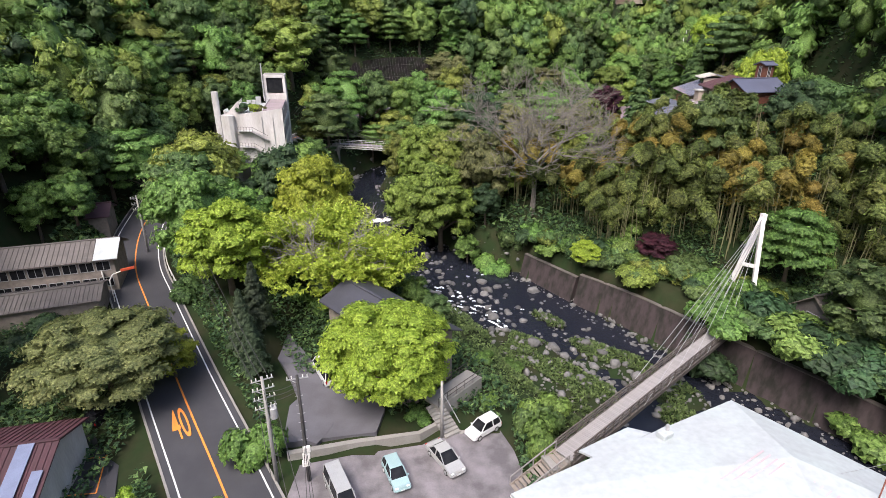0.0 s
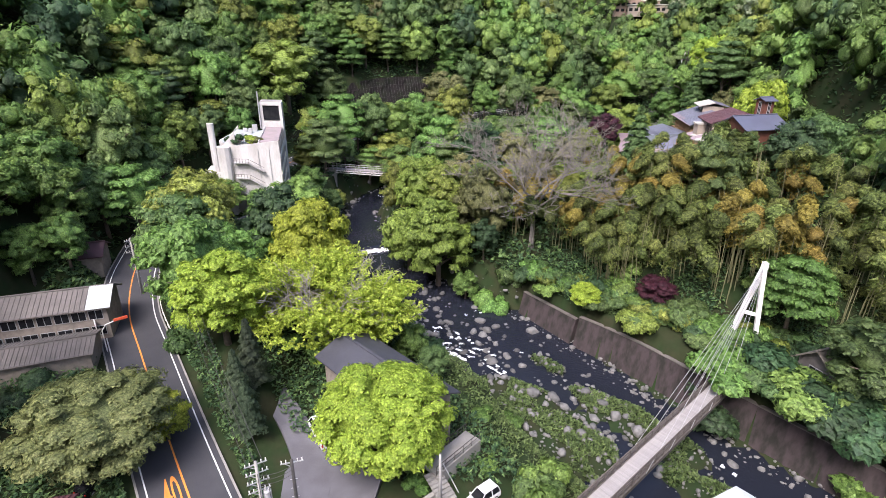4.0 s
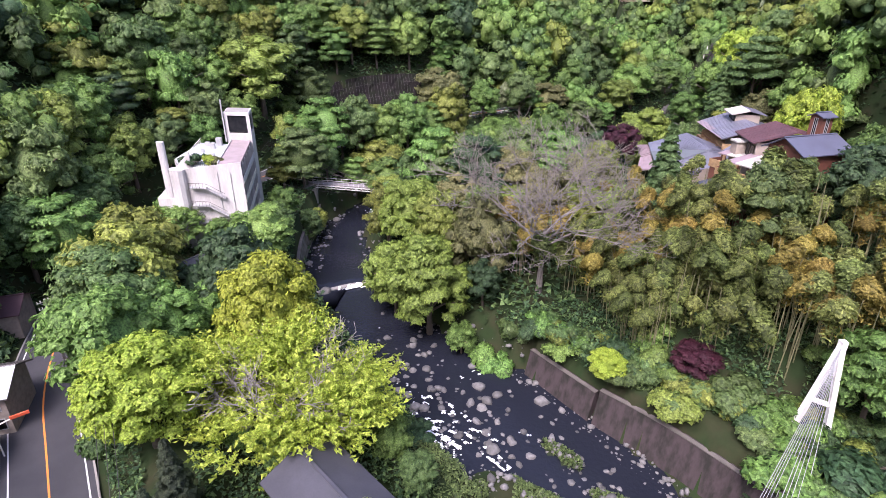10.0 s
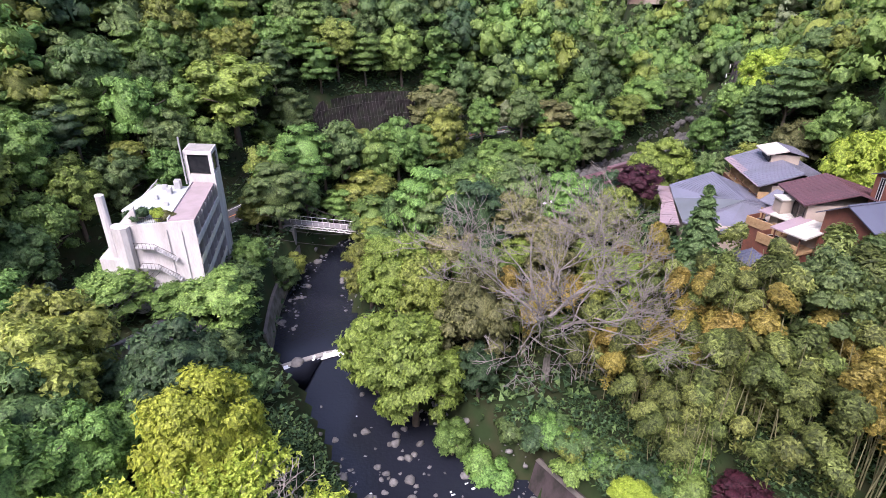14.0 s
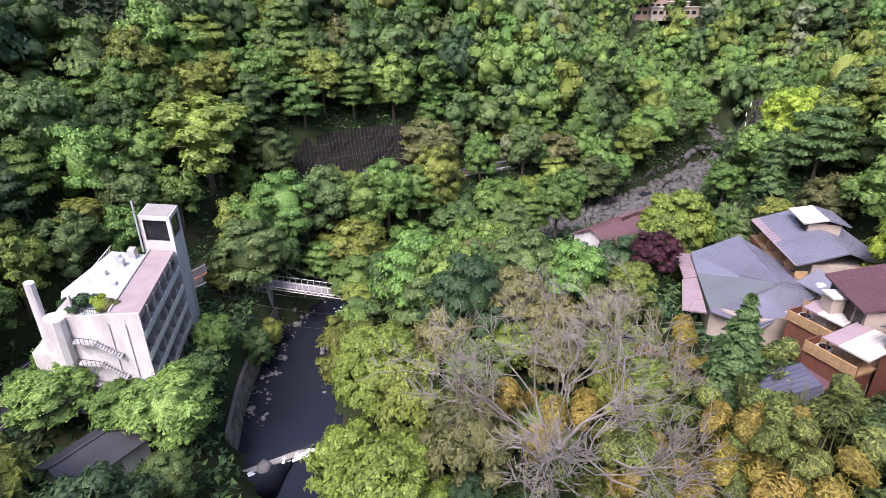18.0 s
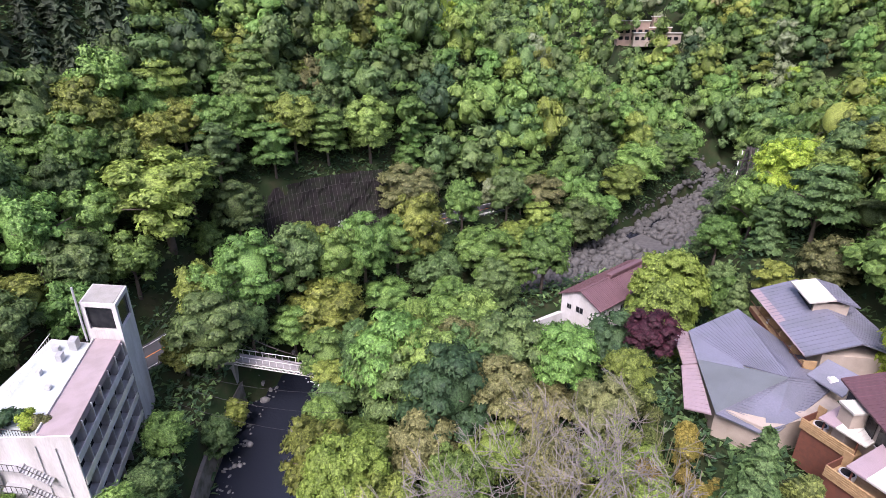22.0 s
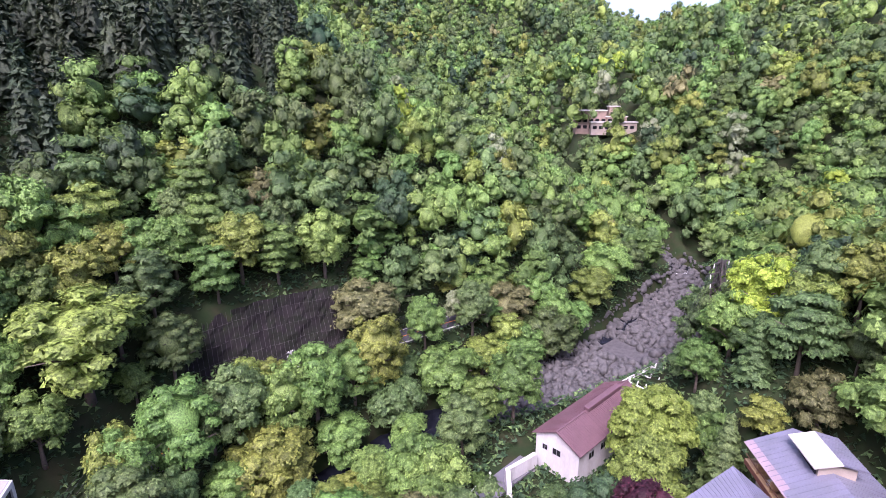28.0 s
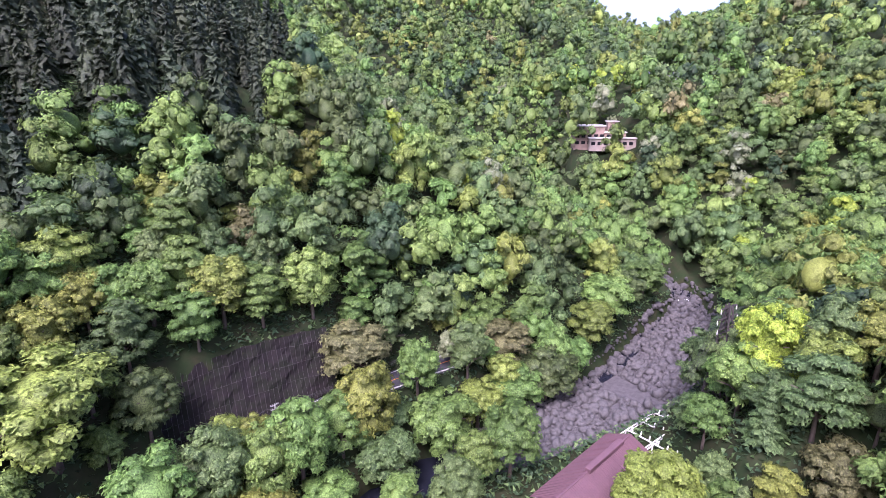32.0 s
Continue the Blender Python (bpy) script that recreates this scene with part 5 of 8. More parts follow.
# white roof in front
def white_roof():
    root = thing("white_roof_building", (0, 0, 0), 0, "low building with a large white sheet roof", "building")
    e1, e2, e3, e4 = (4.3, 25.5, 13.0), (22.9, 34.8, 13.0), (38, 16.5, 12.6), (19, 6.5, 12.6)
    r1, r2 = (23.0, 27.4, 14.2), (20.5, 15.5, 14.2)
    roof_panel(root, e1, (10.4, 28.7, 13.0), r1, r2, M_WHITEROOF)
    roof_panel(root, (10.4, 28.7, 13.0), e2, r1, (22.6, 26.4, 14.19), M_WHITEROOF)
    roof_panel(root, e2, e3, r2, r1, M_WHITEROOF)
    roof_panel(root, e4, e1, r2, (20.4, 15.4, 14.19), M_WHITEROOF)
    roof_panel(root, (9.6, 29.6, 12.7), (13.8, 32.0, 12.7), (15.2, 31.2, 12.9), (10.6, 28.6, 12.9), M_WHITEROOF, name="porch_roof")
    part("wall", prism([(5.6, 25.2), (22.7, 33.8), (36.6, 16.8), (19.4, 8)], 0.5, 12.7), M_CONC, root)
    for a, b in ((e1, e2), (e2, e3), (e3, e4)):
        part("gutter", beam(Vector(a) - Vector((0, 0, 0.25)), Vector(b) - Vector((0, 0, 0.25)), 0.14, 0.16), M_WHITESTEEL, root)
    strip = mat("worn_mauve_roof_strip", (0.5, 0.44, 0.47), 0.6, (0.6, 0.28, 0.27), 0.5)
    for k in range(11):
        t = k * 0.55
        part("seam", beam((15.4 + t * 0.72, 24.6 - t * 0.6, 13.66 + 0.05 * t), (21.4 + t * 0.46, 28.0 - t * 0.68, 14.16 - 0.005 * t), 0.1, 0.05), strip, root)
    return root


white_roof()

# houses along the road: details
sign = thing("sign_board", (-47.6, 67.6, 6.6), 128, "white roadside sign board with dark lettering bars", "sign")
part("post", box((-1.5, -0.06, 0), (-1.38, 0.06, 2.4)), M_DARKSTEEL, sign)
part("post", box((1.38, -0.06, 0), (1.5, 0.06, 2.4)), M_DARKSTEEL, sign)
board = part("board", box((-2.0, -0.12, 1.3), (2.0, 0.0, 3.0), 0.02), M_WHITESTEEL, sign)
for k in range(5):
    part("lettering_bar", box((-1.7 + 0.68 * k, -0.14, 2.2), (-1.2 + 0.68 * k, -0.12, 2.8)), M_DARKSTEEL, board)
part("lettering_bar", box((-1.7, -0.14, 1.55), (1.6, -0.12, 1.8)), M_DARKSTEEL, board)
gable("brown_house", -61.5, 86, 8.5, 20, 9, 6, 3.4, 1.3, M_REDROOF, M_WOOD, "small house with a brown-red roof under the trees", 0.5)

# ---- bridges ----
def stay_bridge():
    root = thing("footbridge", (0, 0, 0), 0, "wooden cable-stayed footbridge with bleached deck boards", "footbridge")
    a, b = Vector((10.7, 37.1, 5.2)), Vector((38.2, 61.4, 5.2))
    d = (b - a).normalized()
    n = Vector((d.y, -d.x, 0))
    L = (b - a).length
    for s in (-1, 1):
        part("girder", beam(a + n * s * 1.02 - Vector((0, 0, 0.35)), b + n * s * 1.02 - Vector((0, 0, 0.35)), 0.22, 0.5), M_RAIL, root)
        for k in range(25):
            p = a + d * (0.3 + k * (L - 0.6) / 24) + n * s * 1.02
            part("post", beam(p - Vector((0, 0, 0.2)), p + Vector((0, 0, 1.05)), 0.12, 0.12), M_RAIL, root)
        for h in (0.35, 0.68, 1.02):
            part("rail", beam(a + n * s * 1.02 + Vector((0, 0, h)), b + n * s * 1.02 + Vector((0, 0, h)), 0.1, 0.12), M_RAIL, root)
    me = bpy.data.meshes.new("board")
    bm = box((-0.9, -0.113, -0.04), (0.9, 0.113, 0.04), 0.01)
    bm.to_mesh(me)
    bm.free()
    me.materials.append(M_DECK)
    ang = math.degrees(math.atan2(n.y, n.x))
    for k in range(int(L / 0.24)):
        p = a + d * (0.12 + k * 0.24)
        part("board", me, None, root).matrix_local = pose(*p, 0, 0, ang)
    # mast
    top = Vector((43.0, 68.0, 17.3))
    feet = [Vector((42.4, 65.2, 5.0)), Vector((39.6, 67.4, 5.0))]
    mast = part("mast", beam(top + Vector((0, 0, 0.3)), top - Vector((0, 0, 0.6)), 0.7, 0.6), M_WHITESTEEL, root)
    for f in feet:
        part("mast_leg", beam(f, top, 0.55, 0.5), M_WHITESTEEL, mast)
    c = [f.lerp(top, 0.45) for f in feet]
    part("crossbar", beam(c[0], c[1], 0.4, 0.4), M_WHITESTEEL, mast)
    for s in (-1, 1):
        for k in range(5):
            p = a + d * (L * (0.32 + 0.13 * k)) + n * s * 1.2
            part("stay_cable", beam(p, top - Vector((0, 0, 0.3 + 0.35 * k)), 0.05, sides=5), M_METAL, root)
    # stairs down to the car park
    e = Vector((6.3, 35.0, LOT_Z))
    f = a - d * 0.2
    for k in range(12):
        t = (k + 0.5) / 12
        p = e.lerp(f, t)
        w = Vector((f.y - e.y, -(f.x - e.x), 0)).normalized()
        part("step", beam(p - w * 0.9, p + w * 0.9, 0.34, 0.06), M_WOOD, root)
    for s in (-1, 1):
        part("stringer", beam(e + w * s * 0.95, f + w * s * 0.95, 0.1, 0.3), M_WOOD, root)
        part("rail", beam(e + w * s * 0.95 + Vector((0, 0, 1)), f + w * s * 0.95 + Vector((0, 0, 1)), 0.09, 0.09), M_DECK, root)
        for k in range(5):
            p = e.lerp(f, k / 4) + w * s * 0.95
            part("post", beam(p, p + Vector((0, 0, 1)), 0.09, 0.09), M_DECK, root)
    part("pier", prism([(9.6, 35.6), (12.2, 37.2), (11.2, 38.8), (8.8, 37.4)], 1.0, 4.9), M_CONC, root)
    part("abutment", prism([(37.0, 59.0), (41.4, 63.0), (39.8, 64.9), (36.2, 61.0)], 0.0, 4.85), M_CONC, root)
    return root


stay_bridge()


def hung_bridge():
    root = thing("suspension_footbridge", (0, 0, 0), 0, "narrow white suspension footbridge over the dark pool", "footbridge")
    a, b = Vector((-30.0, 146.6, 12.0)), Vector((2.5, 137.5, 12.0))
    d = (b - a).normalized()
    n = Vector((d.y, -d.x, 0))
    L = (b - a).length
    part("deck", beam(a, b, 2.2, 0.12), M_DECK, root)
    for s in (-1, 1):
        part("girder", beam(a + n * s - Vector((0, 0, 0.35)), b + n * s - Vector((0, 0, 0.35)), 0.14, 0.14), M_WHITESTEEL, root)
        part("rail", beam(a + n * s + Vector((0, 0, 1)), b + n * s + Vector((0, 0, 1)), 0.07, 0.07), M_WHITESTEEL, root)
        truss = bmesh.new()
        m = 26
        for k in range(m):
            p, q = a.lerp(b, k / m) + n * s, a.lerp(b, (k + 1) / m) + n * s
            beam(p - Vector((0, 0, 0.4)), p + Vector((0, 0, 1)), 0.05, 0.05, truss)
            beam(p - Vector((0, 0, 0.9)), q - Vector((0, 0, 0.1)), 0.06, 0.06, truss)
            beam(p - Vector((0, 0, 0.1)), q - Vector((0, 0, 0.9)), 0.06, 0.06, truss)
        beam(a + n * s - Vector((0, 0, 0.9)), b + n * s - Vector((0, 0, 0.9)), 0.1, 0.1, truss)
        part("truss", truss, M_WHITESTEEL, root)
        pts = [a.lerp(b, t) + n * s * 1.1 + Vector((0, 0, 1.2 + 4.6 * (2 * t - 1) ** 2)) for t in np.linspace(-0.12, 1.1, 18)]
        part("main_cable", tube(pts, 0.06, 5), M_DARKSTEEL, root)
        for p in (a, b):
            part("portal_post", beam(p + n * s * 1.2 - Vector((0, 0, 2)), p + n * s * 1.2 + Vector((0, 0, 5.6)), 0.22, 0.22), M_DARKSTEEL, root)
    for p in (a, b):
        part("portal_beam", beam(p - n * 1.2 + Vector((0, 0, 5.4)), p + n * 1.2 + Vector((0, 0, 5.4)), 0.2, 0.2), M_DARKSTEEL, root)
        part("abutment", box(tuple(p - Vector((1.6, 1.6, 6))), tuple(p + Vector((1.6, 1.6, -0.2)))), M_CONC, root)
    return root


hung_bridge()

# ---- single trees ----
WORDS_ = ("fresh green", "green", "light green", "olive")


def plant_named():
    T = named_tree
    big = np.random.RandomState(91)
    c = crown_mesh(big, broad_lumps(big, 8.6, 12.5, 300, 0.9, (0.075, 0.15)), 24000, 0.3, L_LIME, squash=0.6)
    T((c, trunk_mesh(big, 12.0, 0.5, 9)), -5.7, 47.2, 1.0, 0.9, L_LIME, "big round maple with bright lime-green leaves", "maple_tree", keep=1.5, z=3.4)
    c = shoot_mesh(big, 12.5, 14.5, 2100, 12, 0.34, L_ZELKOVA)
    T((c, bare_mesh(np.random.RandomState(8), 16.5, 0.45, M_PALEBARK, 4, 0.9)), -15.8, 68.5, 1.0, 0.93, L_ZELKOVA, "spreading zelkova with sparse yellow-green spring leaves", "zelkova_tree", keep=1.6)
    T(FINE[1], -28.5, 65, 1.25, 1.0, L_LIME, "fresh green tree beside the lane")
    T(FINE[0], -32.5, 77, 1.1, 1.1, L_GREEN, "fresh green tree by the road bend")
    T(FINE[0], -19.5, 77.5, 1.25, 1.4, L_GOLD, "tall golden-green camphor tree on the river bank")
    c = crown_mesh(big, broad_lumps(big, 9.4, 11.0, 190, 1.3, (0.08, 0.17)), 20000, 0.28, L_PINE, squash=0.4)
    T((c, trunk_mesh(big, 9.5, 0.4, 9)), -34.6, 46.2, 1.0, 0.85, L_PINE, "wide dark pine spreading over the road", "pine_tree", keep=1.4)
    T(BROAD[2], -29.6, 49.6, 0.62, 1.0, L_GOLD, "olive-yellow tree overhanging the road")
    for x, y, s in ((-22.5, 57, 0.62), (-21, 50.5, 0.5), (-23, 53.5, 0.55)):
        T(CEDAR[0], x, y, s, 1.0, L_CONIFER, "slim dark conifer by the lane", "conifer", group="conifers by the lane")
    T(BROAD[3], -29.5, 107.5, 1.35, 0.8, L_GREEN, "dense green tree below the hotel")
    T(BROAD[1], -36.2, 109, 0.95, 0.7, L_GREEN, "dense green tree below the hotel")
    T(BROAD[4], -45.5, 109, 1.15, 0.75, L_GREEN, "dense green tree below the hotel")
    T(CEDAR[1], -45.5, 97.5, 1.1, 1.0, L_CONIFER, "dark conifer beside the small house", "conifer")
    T(LAYER[0], -57, 99, 1.4, 1.2, L_GREEN, "layered bright green tree above the road")
    T(FINE[1], -0.5, 97, 1.5, 1.15, L_EASTBANK, "olive green tree leaning over the river", turn=40)
    T(FINE[0], -4, 113, 1.25, 1.25, L_EASTBANK, "olive green tree on the east bank")
    T(BROAD[2], 4.5, 91.5, 0.6, 1.0, L_GREEN, "small green tree at the water's edge")
    T(FINE[1], 22.4, 77.6, 0.52, 0.75, L_LIME, "bright green maple bush above the wall")
    T(BROAD[2], 32.6, 76.0, 0.7, 0.62, L_PURPLE, "small dark purple maple", "maple_tree")
    T(LAYER[0], 48, 68, 1.15, 1.2, L_GREEN, "layered green tree beside the bridge mast")
    T(BROAD[3], 48.5, 53, 1.25, 0.85, L_MID, "round dense green tree by the hut")
    T(LAYER[1], -1, 181, 1.35, 1.2, L_GREEN, "layered green tree below the rock cut")
    T(BROAD[4], -20.5, 172, 1.0, 1.2, L_OLIVE, "light green tree above the road")
    T(BROAD[0], -45, 165.5, 2.5, 0.82, L_OLIVE, "large yellow-green tree on the slope")
    T(BROAD[5], 1, 197, 1.9, 0.85, L_BROWN, "grey-brown budding tree on the slope")
    T(BROAD[1], 38, 206, 1.6, 0.85, L_BROWN, "reddish budding tree above the river bed")
    T(LAYER[2], -21, 158, 1.1, 1.1, L_GREEN, "bright green tree by the footbridge")
    T(FINE[1], -4.5, 146, 0.75, 1.0, L_OLIVE, "yellow-green tree in front of the footbridge")
    T(FINE[0], -35, 142, 0.8, 1.0, L_OLIVE, "brownish green tree between road and river")
    T(BROAD[2], 1, 107, 1.1, 1.45, L_OLIVE, "olive budding tree over the river")
    T(BROAD[3], 9, 112, 1.0, 1.2, L_GREEN, "green tree beside the bare tree")
    T(CEDAR[2], 36, 101, 1.15, 0.95, L_MID, "dark green conifer below the inn", "conifer")
    T(FINE[1], 45, 141, 1.25, 1.35, L_OLIVE, "yellow-green tree beside the inn")
    T(CEDAR[0], 61, 147, 1.25, 1.0, L_MID, "green conifer behind the inn", "conifer")
    T(BROAD[1], 67, 117.5, 1.25, 1.45, L_LIME, "yellow-green tree over the inn roof")
    T(BROAD[5], 62, 151.5, 0.9, 1.6, L_GREEN, "bright green tree behind the inn")
    T(BROAD[4], 38.5, 131, 0.9, 1.0, L_PURPLE, "dark purple maple beside the inn roof", "maple_tree")
    T(LAYER[1], 32, 142, 0.95, 1.1, L_MID, "green tree by the white wall")
    T(FINE[1], 51.5, 153.5, 1.55, 1.15, L_EASTBANK, "yellow-green tree in front of the white house")
    T(CEDAR[1], 70.5, 156, 1.0, 0.95, L_MID, "green conifer behind the inn", "conifer")
    T(BROAD[5], 74, 168, 1.25, 1.25, L_GREEN, "bright green tree below the pylon")
    for x, y, s_, leaf, word in ((80, 157, 1.2, L_OLIVE, "olive"), (85, 168, 1.2, L_MID, "green"), (66, 165, 0.9, L_GREEN, "fresh green"), (76, 147, 1.1, L_BROWN, "reddish"), (88, 156, 1.2, L_OLIVE, "olive"), (64, 158, 0.8, L_MID, "green")):
        T(BROAD[int(x) % 6], x, y, s_, 1.2, leaf, word + " tree on the slope behind the inn")
    for x, y, s_, leaf, word in ((-47.5, 155, 1.1, L_GREEN, "fresh green"), (-43, 174, 1.2, L_MID, "green"), (-53, 149, 1.2, L_MID, "green"), (-39.5, 169.5, 0.8, L_GREEN, "fresh green"), (-54, 158, 1.3, L_GREEN, "fresh green"), (-50, 176, 1.3, L_OLIVE, "olive")):
        T(BROAD[int(-x) % 6], x, y, s_, 1.2, leaf, word + " tree above the road")
    for x, y, s_ in ((-61, 112, 1.2), (-62, 120, 1.25), (-61, 128, 1.2), (-57.5, 136, 1.15), (-52.5, 144, 1.1), (-50.3, 111, 0.6), (-50.3, 117, 0.6), (-49.5, 123, 0.55), (-67, 116, 1.3), (-66, 126, 1.3)):
        T((LAYER + BROAD)[int(-x) % 9], x, y, s_, 1.25, (L_GREEN, L_MID, L_OLIVE)[int(y) % 3], "leafy green tree beside the road behind the hotel")
    for x, y, s_ in ((-63.5, 79, 0.8), (-66, 72.5, 0.9), (-60, 83.5, 0.65), (-65.5, 64, 0.8)):
        T(BROAD[int(y) % 6], x, y, s_, 1.2, L_GREEN, "fresh green tree behind the old house")
    for x, y in ((-71, 88), (-65.5, 87), (-70, 95), (-62, 87.5), (-76, 84)):
        T(BROAD[int(-x) % 6], x, y, 1.05, 1.2, L_GREEN, "fresh green tree on the slope above the bend")
    T(BROAD[0], 24, 172, 0.9, 0.9, L_GREEN, "green tree on the river bank")
    T(BROAD[4], 43.5, 87.5, 1.05, 1.2, L_MID, "dark green tree beside the inn")
    for x, y, s_, leaf in ((50, 92, 0.95, L_MID), (58.5, 91, 1.1, L_DARK), (66, 95, 1.15, L_MID), (70, 104, 1.1, L_GREEN)):
        T(BROAD[int(x) % 6], x, y, s_, 1.2, leaf, "dense green tree in front of the inn")
    T(BROAD[2], 23.5, 200.5, 0.75, 1.3, L_PALE, "small tree in white blossom", "dogwood_tree")
    for x, y, s_, leaf, word in ((-28, 132, 0.8, L_MID, "green"), (-30, 124, 0.75, L_GREEN, "fresh green"), (-27.5, 139, 0.6, L_OLIVE, "olive"), (-29, 116, 0.7, L_MID, "green"),
                                 (-33, 90, 0.9, L_DARK, "dark green"), (-26, 98, 0.75, L_MID, "green"), (-30, 84, 0.9, L_GREEN, "fresh green"), (-22, 93, 0.7, L_MID, "green"),
                                 (-8.5, 70, 0.65, L_GREEN, "fresh green"), (-4, 66.5, 0.55, L_GREEN, "fresh green"), (-1, 62, 0.5, L_MID, "green")):
        T(BROAD[int(abs(x * 7 + y)) % 6], x, y, s_, 1.05, leaf, word + " tree on the west river bank")
    for x, y, s_, leaf, word in ((-6.5, 104, 1.25, L_EASTBANK, "yellow-green"), (-9, 120, 1.15, L_OLIVE, "olive"), (-9.5, 127, 0.8, L_GREEN, "fresh green"), (8, 96, 0.7, L_DARK, "dark green"),
                                 (5, 118, 1.1, L_BROWN, "reddish"), (20, 112, 1.0, L_BROWN, "reddish"), (28, 118, 1.0, L_BROWN, "reddish"), (26, 106, 0.8, L_OLIVE, "olive"), (33, 124, 0.8, L_OLIVE, "olive"), (16, 124, 1.1, L_BROWN, "reddish")):
        T(BROAD[int(abs(x * 5 + y)) % 6], x, y, s_, 1.15, leaf, word + " tree on the east river bank")
    for x, y, s_, leaf, word in ((-28, 159, 1.5, L_GREEN, "fresh green"), (-33.2, 151.5, 1.1, L_GREEN, "fresh green"), (-25, 164, 1.1, L_MID, "green"), (-16.5, 174.5, 0.9, L_OLIVE, "olive"), (-21, 166, 1.4, L_MID, "green"), (-8, 174, 1.45, L_GREEN, "fresh green"), (4, 184, 1.5, L_OLIVE, "olive"), (15, 192, 1.1, L_GREEN, "fresh green"),
                                 (27, 197, 1.2, L_MID, "green"), (-35, 152, 1.1, L_OLIVE, "olive"), (-13, 170, 1.3, L_GREEN, "green"), (36, 199, 1.1, L_OLIVE, "olive"), (50, 206, 1.2, L_GREEN, "fresh green"), (-27, 152, 0.8, L_MID, "green"), (20, 163, 1.1, L_MID, "green"), (4.5, 153, 0.75, L_GREEN, "fresh green"), (-3, 147.5, 0.6, L_MID, "green"), (25, 172, 1.0, L_GREEN, "fresh green"), (79, 168, 1.5, L_LIME, "lime green"), (84, 160, 1.3, L_MID, "green"), (13, 154, 0.7, L_DARK, "dark green"), (-3, 150, 0.7, L_OLIVE, "olive")):
        T((LAYER + BROAD)[int(abs(x * 5 + y)) % 9], x, y, s_, 1.3, leaf, word + " tree between the road and the river")
    for k, (x, y) in enumerate(((-3, 170.5), (8, 180), (20, 188), (29, 194), (39, 198.5), (48, 203), (56, 208.5), (64, 216), (72, 224), (81, 233), (91, 241), (-15, 163))):
        leaf = (L_GREEN, L_MID, L_GREEN, L_OLIVE)[k % 4]
        T(BROAD[k % 6], x, y, 1.3 + 0.25 * (k % 3), 0.9, leaf, WORDS_[k % 4] + " tree leaning over the upper river")
    for x, y, s_, leaf, word in ((-67, 79, 1.3, L_GREEN, "fresh green"), (-69, 69, 1.3, L_MID, "green"), (-66, 91, 1.2, L_GREEN, "fresh green"), (-71, 60, 1.2, L_MID, "green"), (-59, 81.5, 0.8, L_GREEN, "fresh green"), (-74, 76, 1.4, L_DARK, "dark green"), (-62, 97, 1.2, L_MID, "green")):
        T(BROAD[int(abs(x * 5 + y)) % 6], x, y, s_, 1.15, leaf, word + " tree behind the old house")
    for x, y, s_ in ((-27.4, 31.6, 0.9), (-24.6, 30.6, 0.8), (-18.4, 31.8, 0.8), (-16.4, 31.2, 0.7)):
        tree(SHRUB[0], x, y, s_, 1.4, L_LIME, "shrub", "lime green bush beside the road", "shrub", "roadside bushes")
    for x, y, s_, leaf in ((8.8, 40.6, 1.3, L_GREEN), (9.8, 43.8, 1.2, L_MID), (-17.2, 39.6, 1.4, L_GREEN), (10.6, 45.8, 1.3, L_GREEN), (38.6, 65.2, 1.3, L_GREEN), (40.5, 62.0, 1.0, L_GREEN), (43.5, 61.5, 1.1, L_OLIVE)):
        tree(SHRUB[1], x, y, s_, 1.3, leaf, "shrub", "green bush beside the footbridge" if x > 0 else "green bush below the utility pole", "shrub", "roadside bushes")
    stem, limbs = bare_mesh(np.random.RandomState(5), 27.5, 0.42, M_GREYBARK, 5, 0.75, apart=True)
    t = thing("bare_tree", (17, 97, ground_z(17, 97)), 20, "tall grey leafless tree with fine twigs above the bamboo", "tree")
    part("trunk", stem, None, t)
    for limb in limbs:
        part("limb", limb, None, t)
    TAKEN.append((17, 97, 9))


plant_named()

# bamboo grove on the east bank
BAMBOO_BY_INN = ((34, 111, 0.85), (34.5, 103.5, 0.8), (31, 107, 0.8), (32.5, 116, 0.8), (29, 112, 0.75), (33, 98.5, 0.85))
for k in range(88):
    u, v = RNG.uniform(0, 1, 2)
    x = 12 + 50 * u
    y = 93 - 0.42 * (x - 12) - 6 + 19 * v
    if any((x - a) ** 2 + (y - b) ** 2 < (r * 0.6) ** 2 for a, b, r in TAKEN) or ground_at([x], [y])[1][0] < 7:
        continue
    gold = noise_field(np.array([x]), np.array([y]), 12, 5)[0] + RNG.uniform(-0.7, 0.7) > 0.42
    tree(BAMBOO[k % 4], x, y, RNG.uniform(0.75, 1.05), 1.0, L_BAMBOOGOLD if gold else L_BAMBOO, "bamboo_clump",
         "yellowing bamboo clump with drooping plumes" if gold else "green bamboo clump with drooping plumes", "bamboo", "bamboo grove")


for x, y, s_ in BAMBOO_BY_INN:
    tree(BAMBOO[int(x) % 4], x, y, s_, 0.8, L_BAMBOOGOLD if int(y) % 2 else L_BAMBOO, "bamboo_clump", "yellowish bamboo clump below the inn roofs", "bamboo", "bamboo grove")


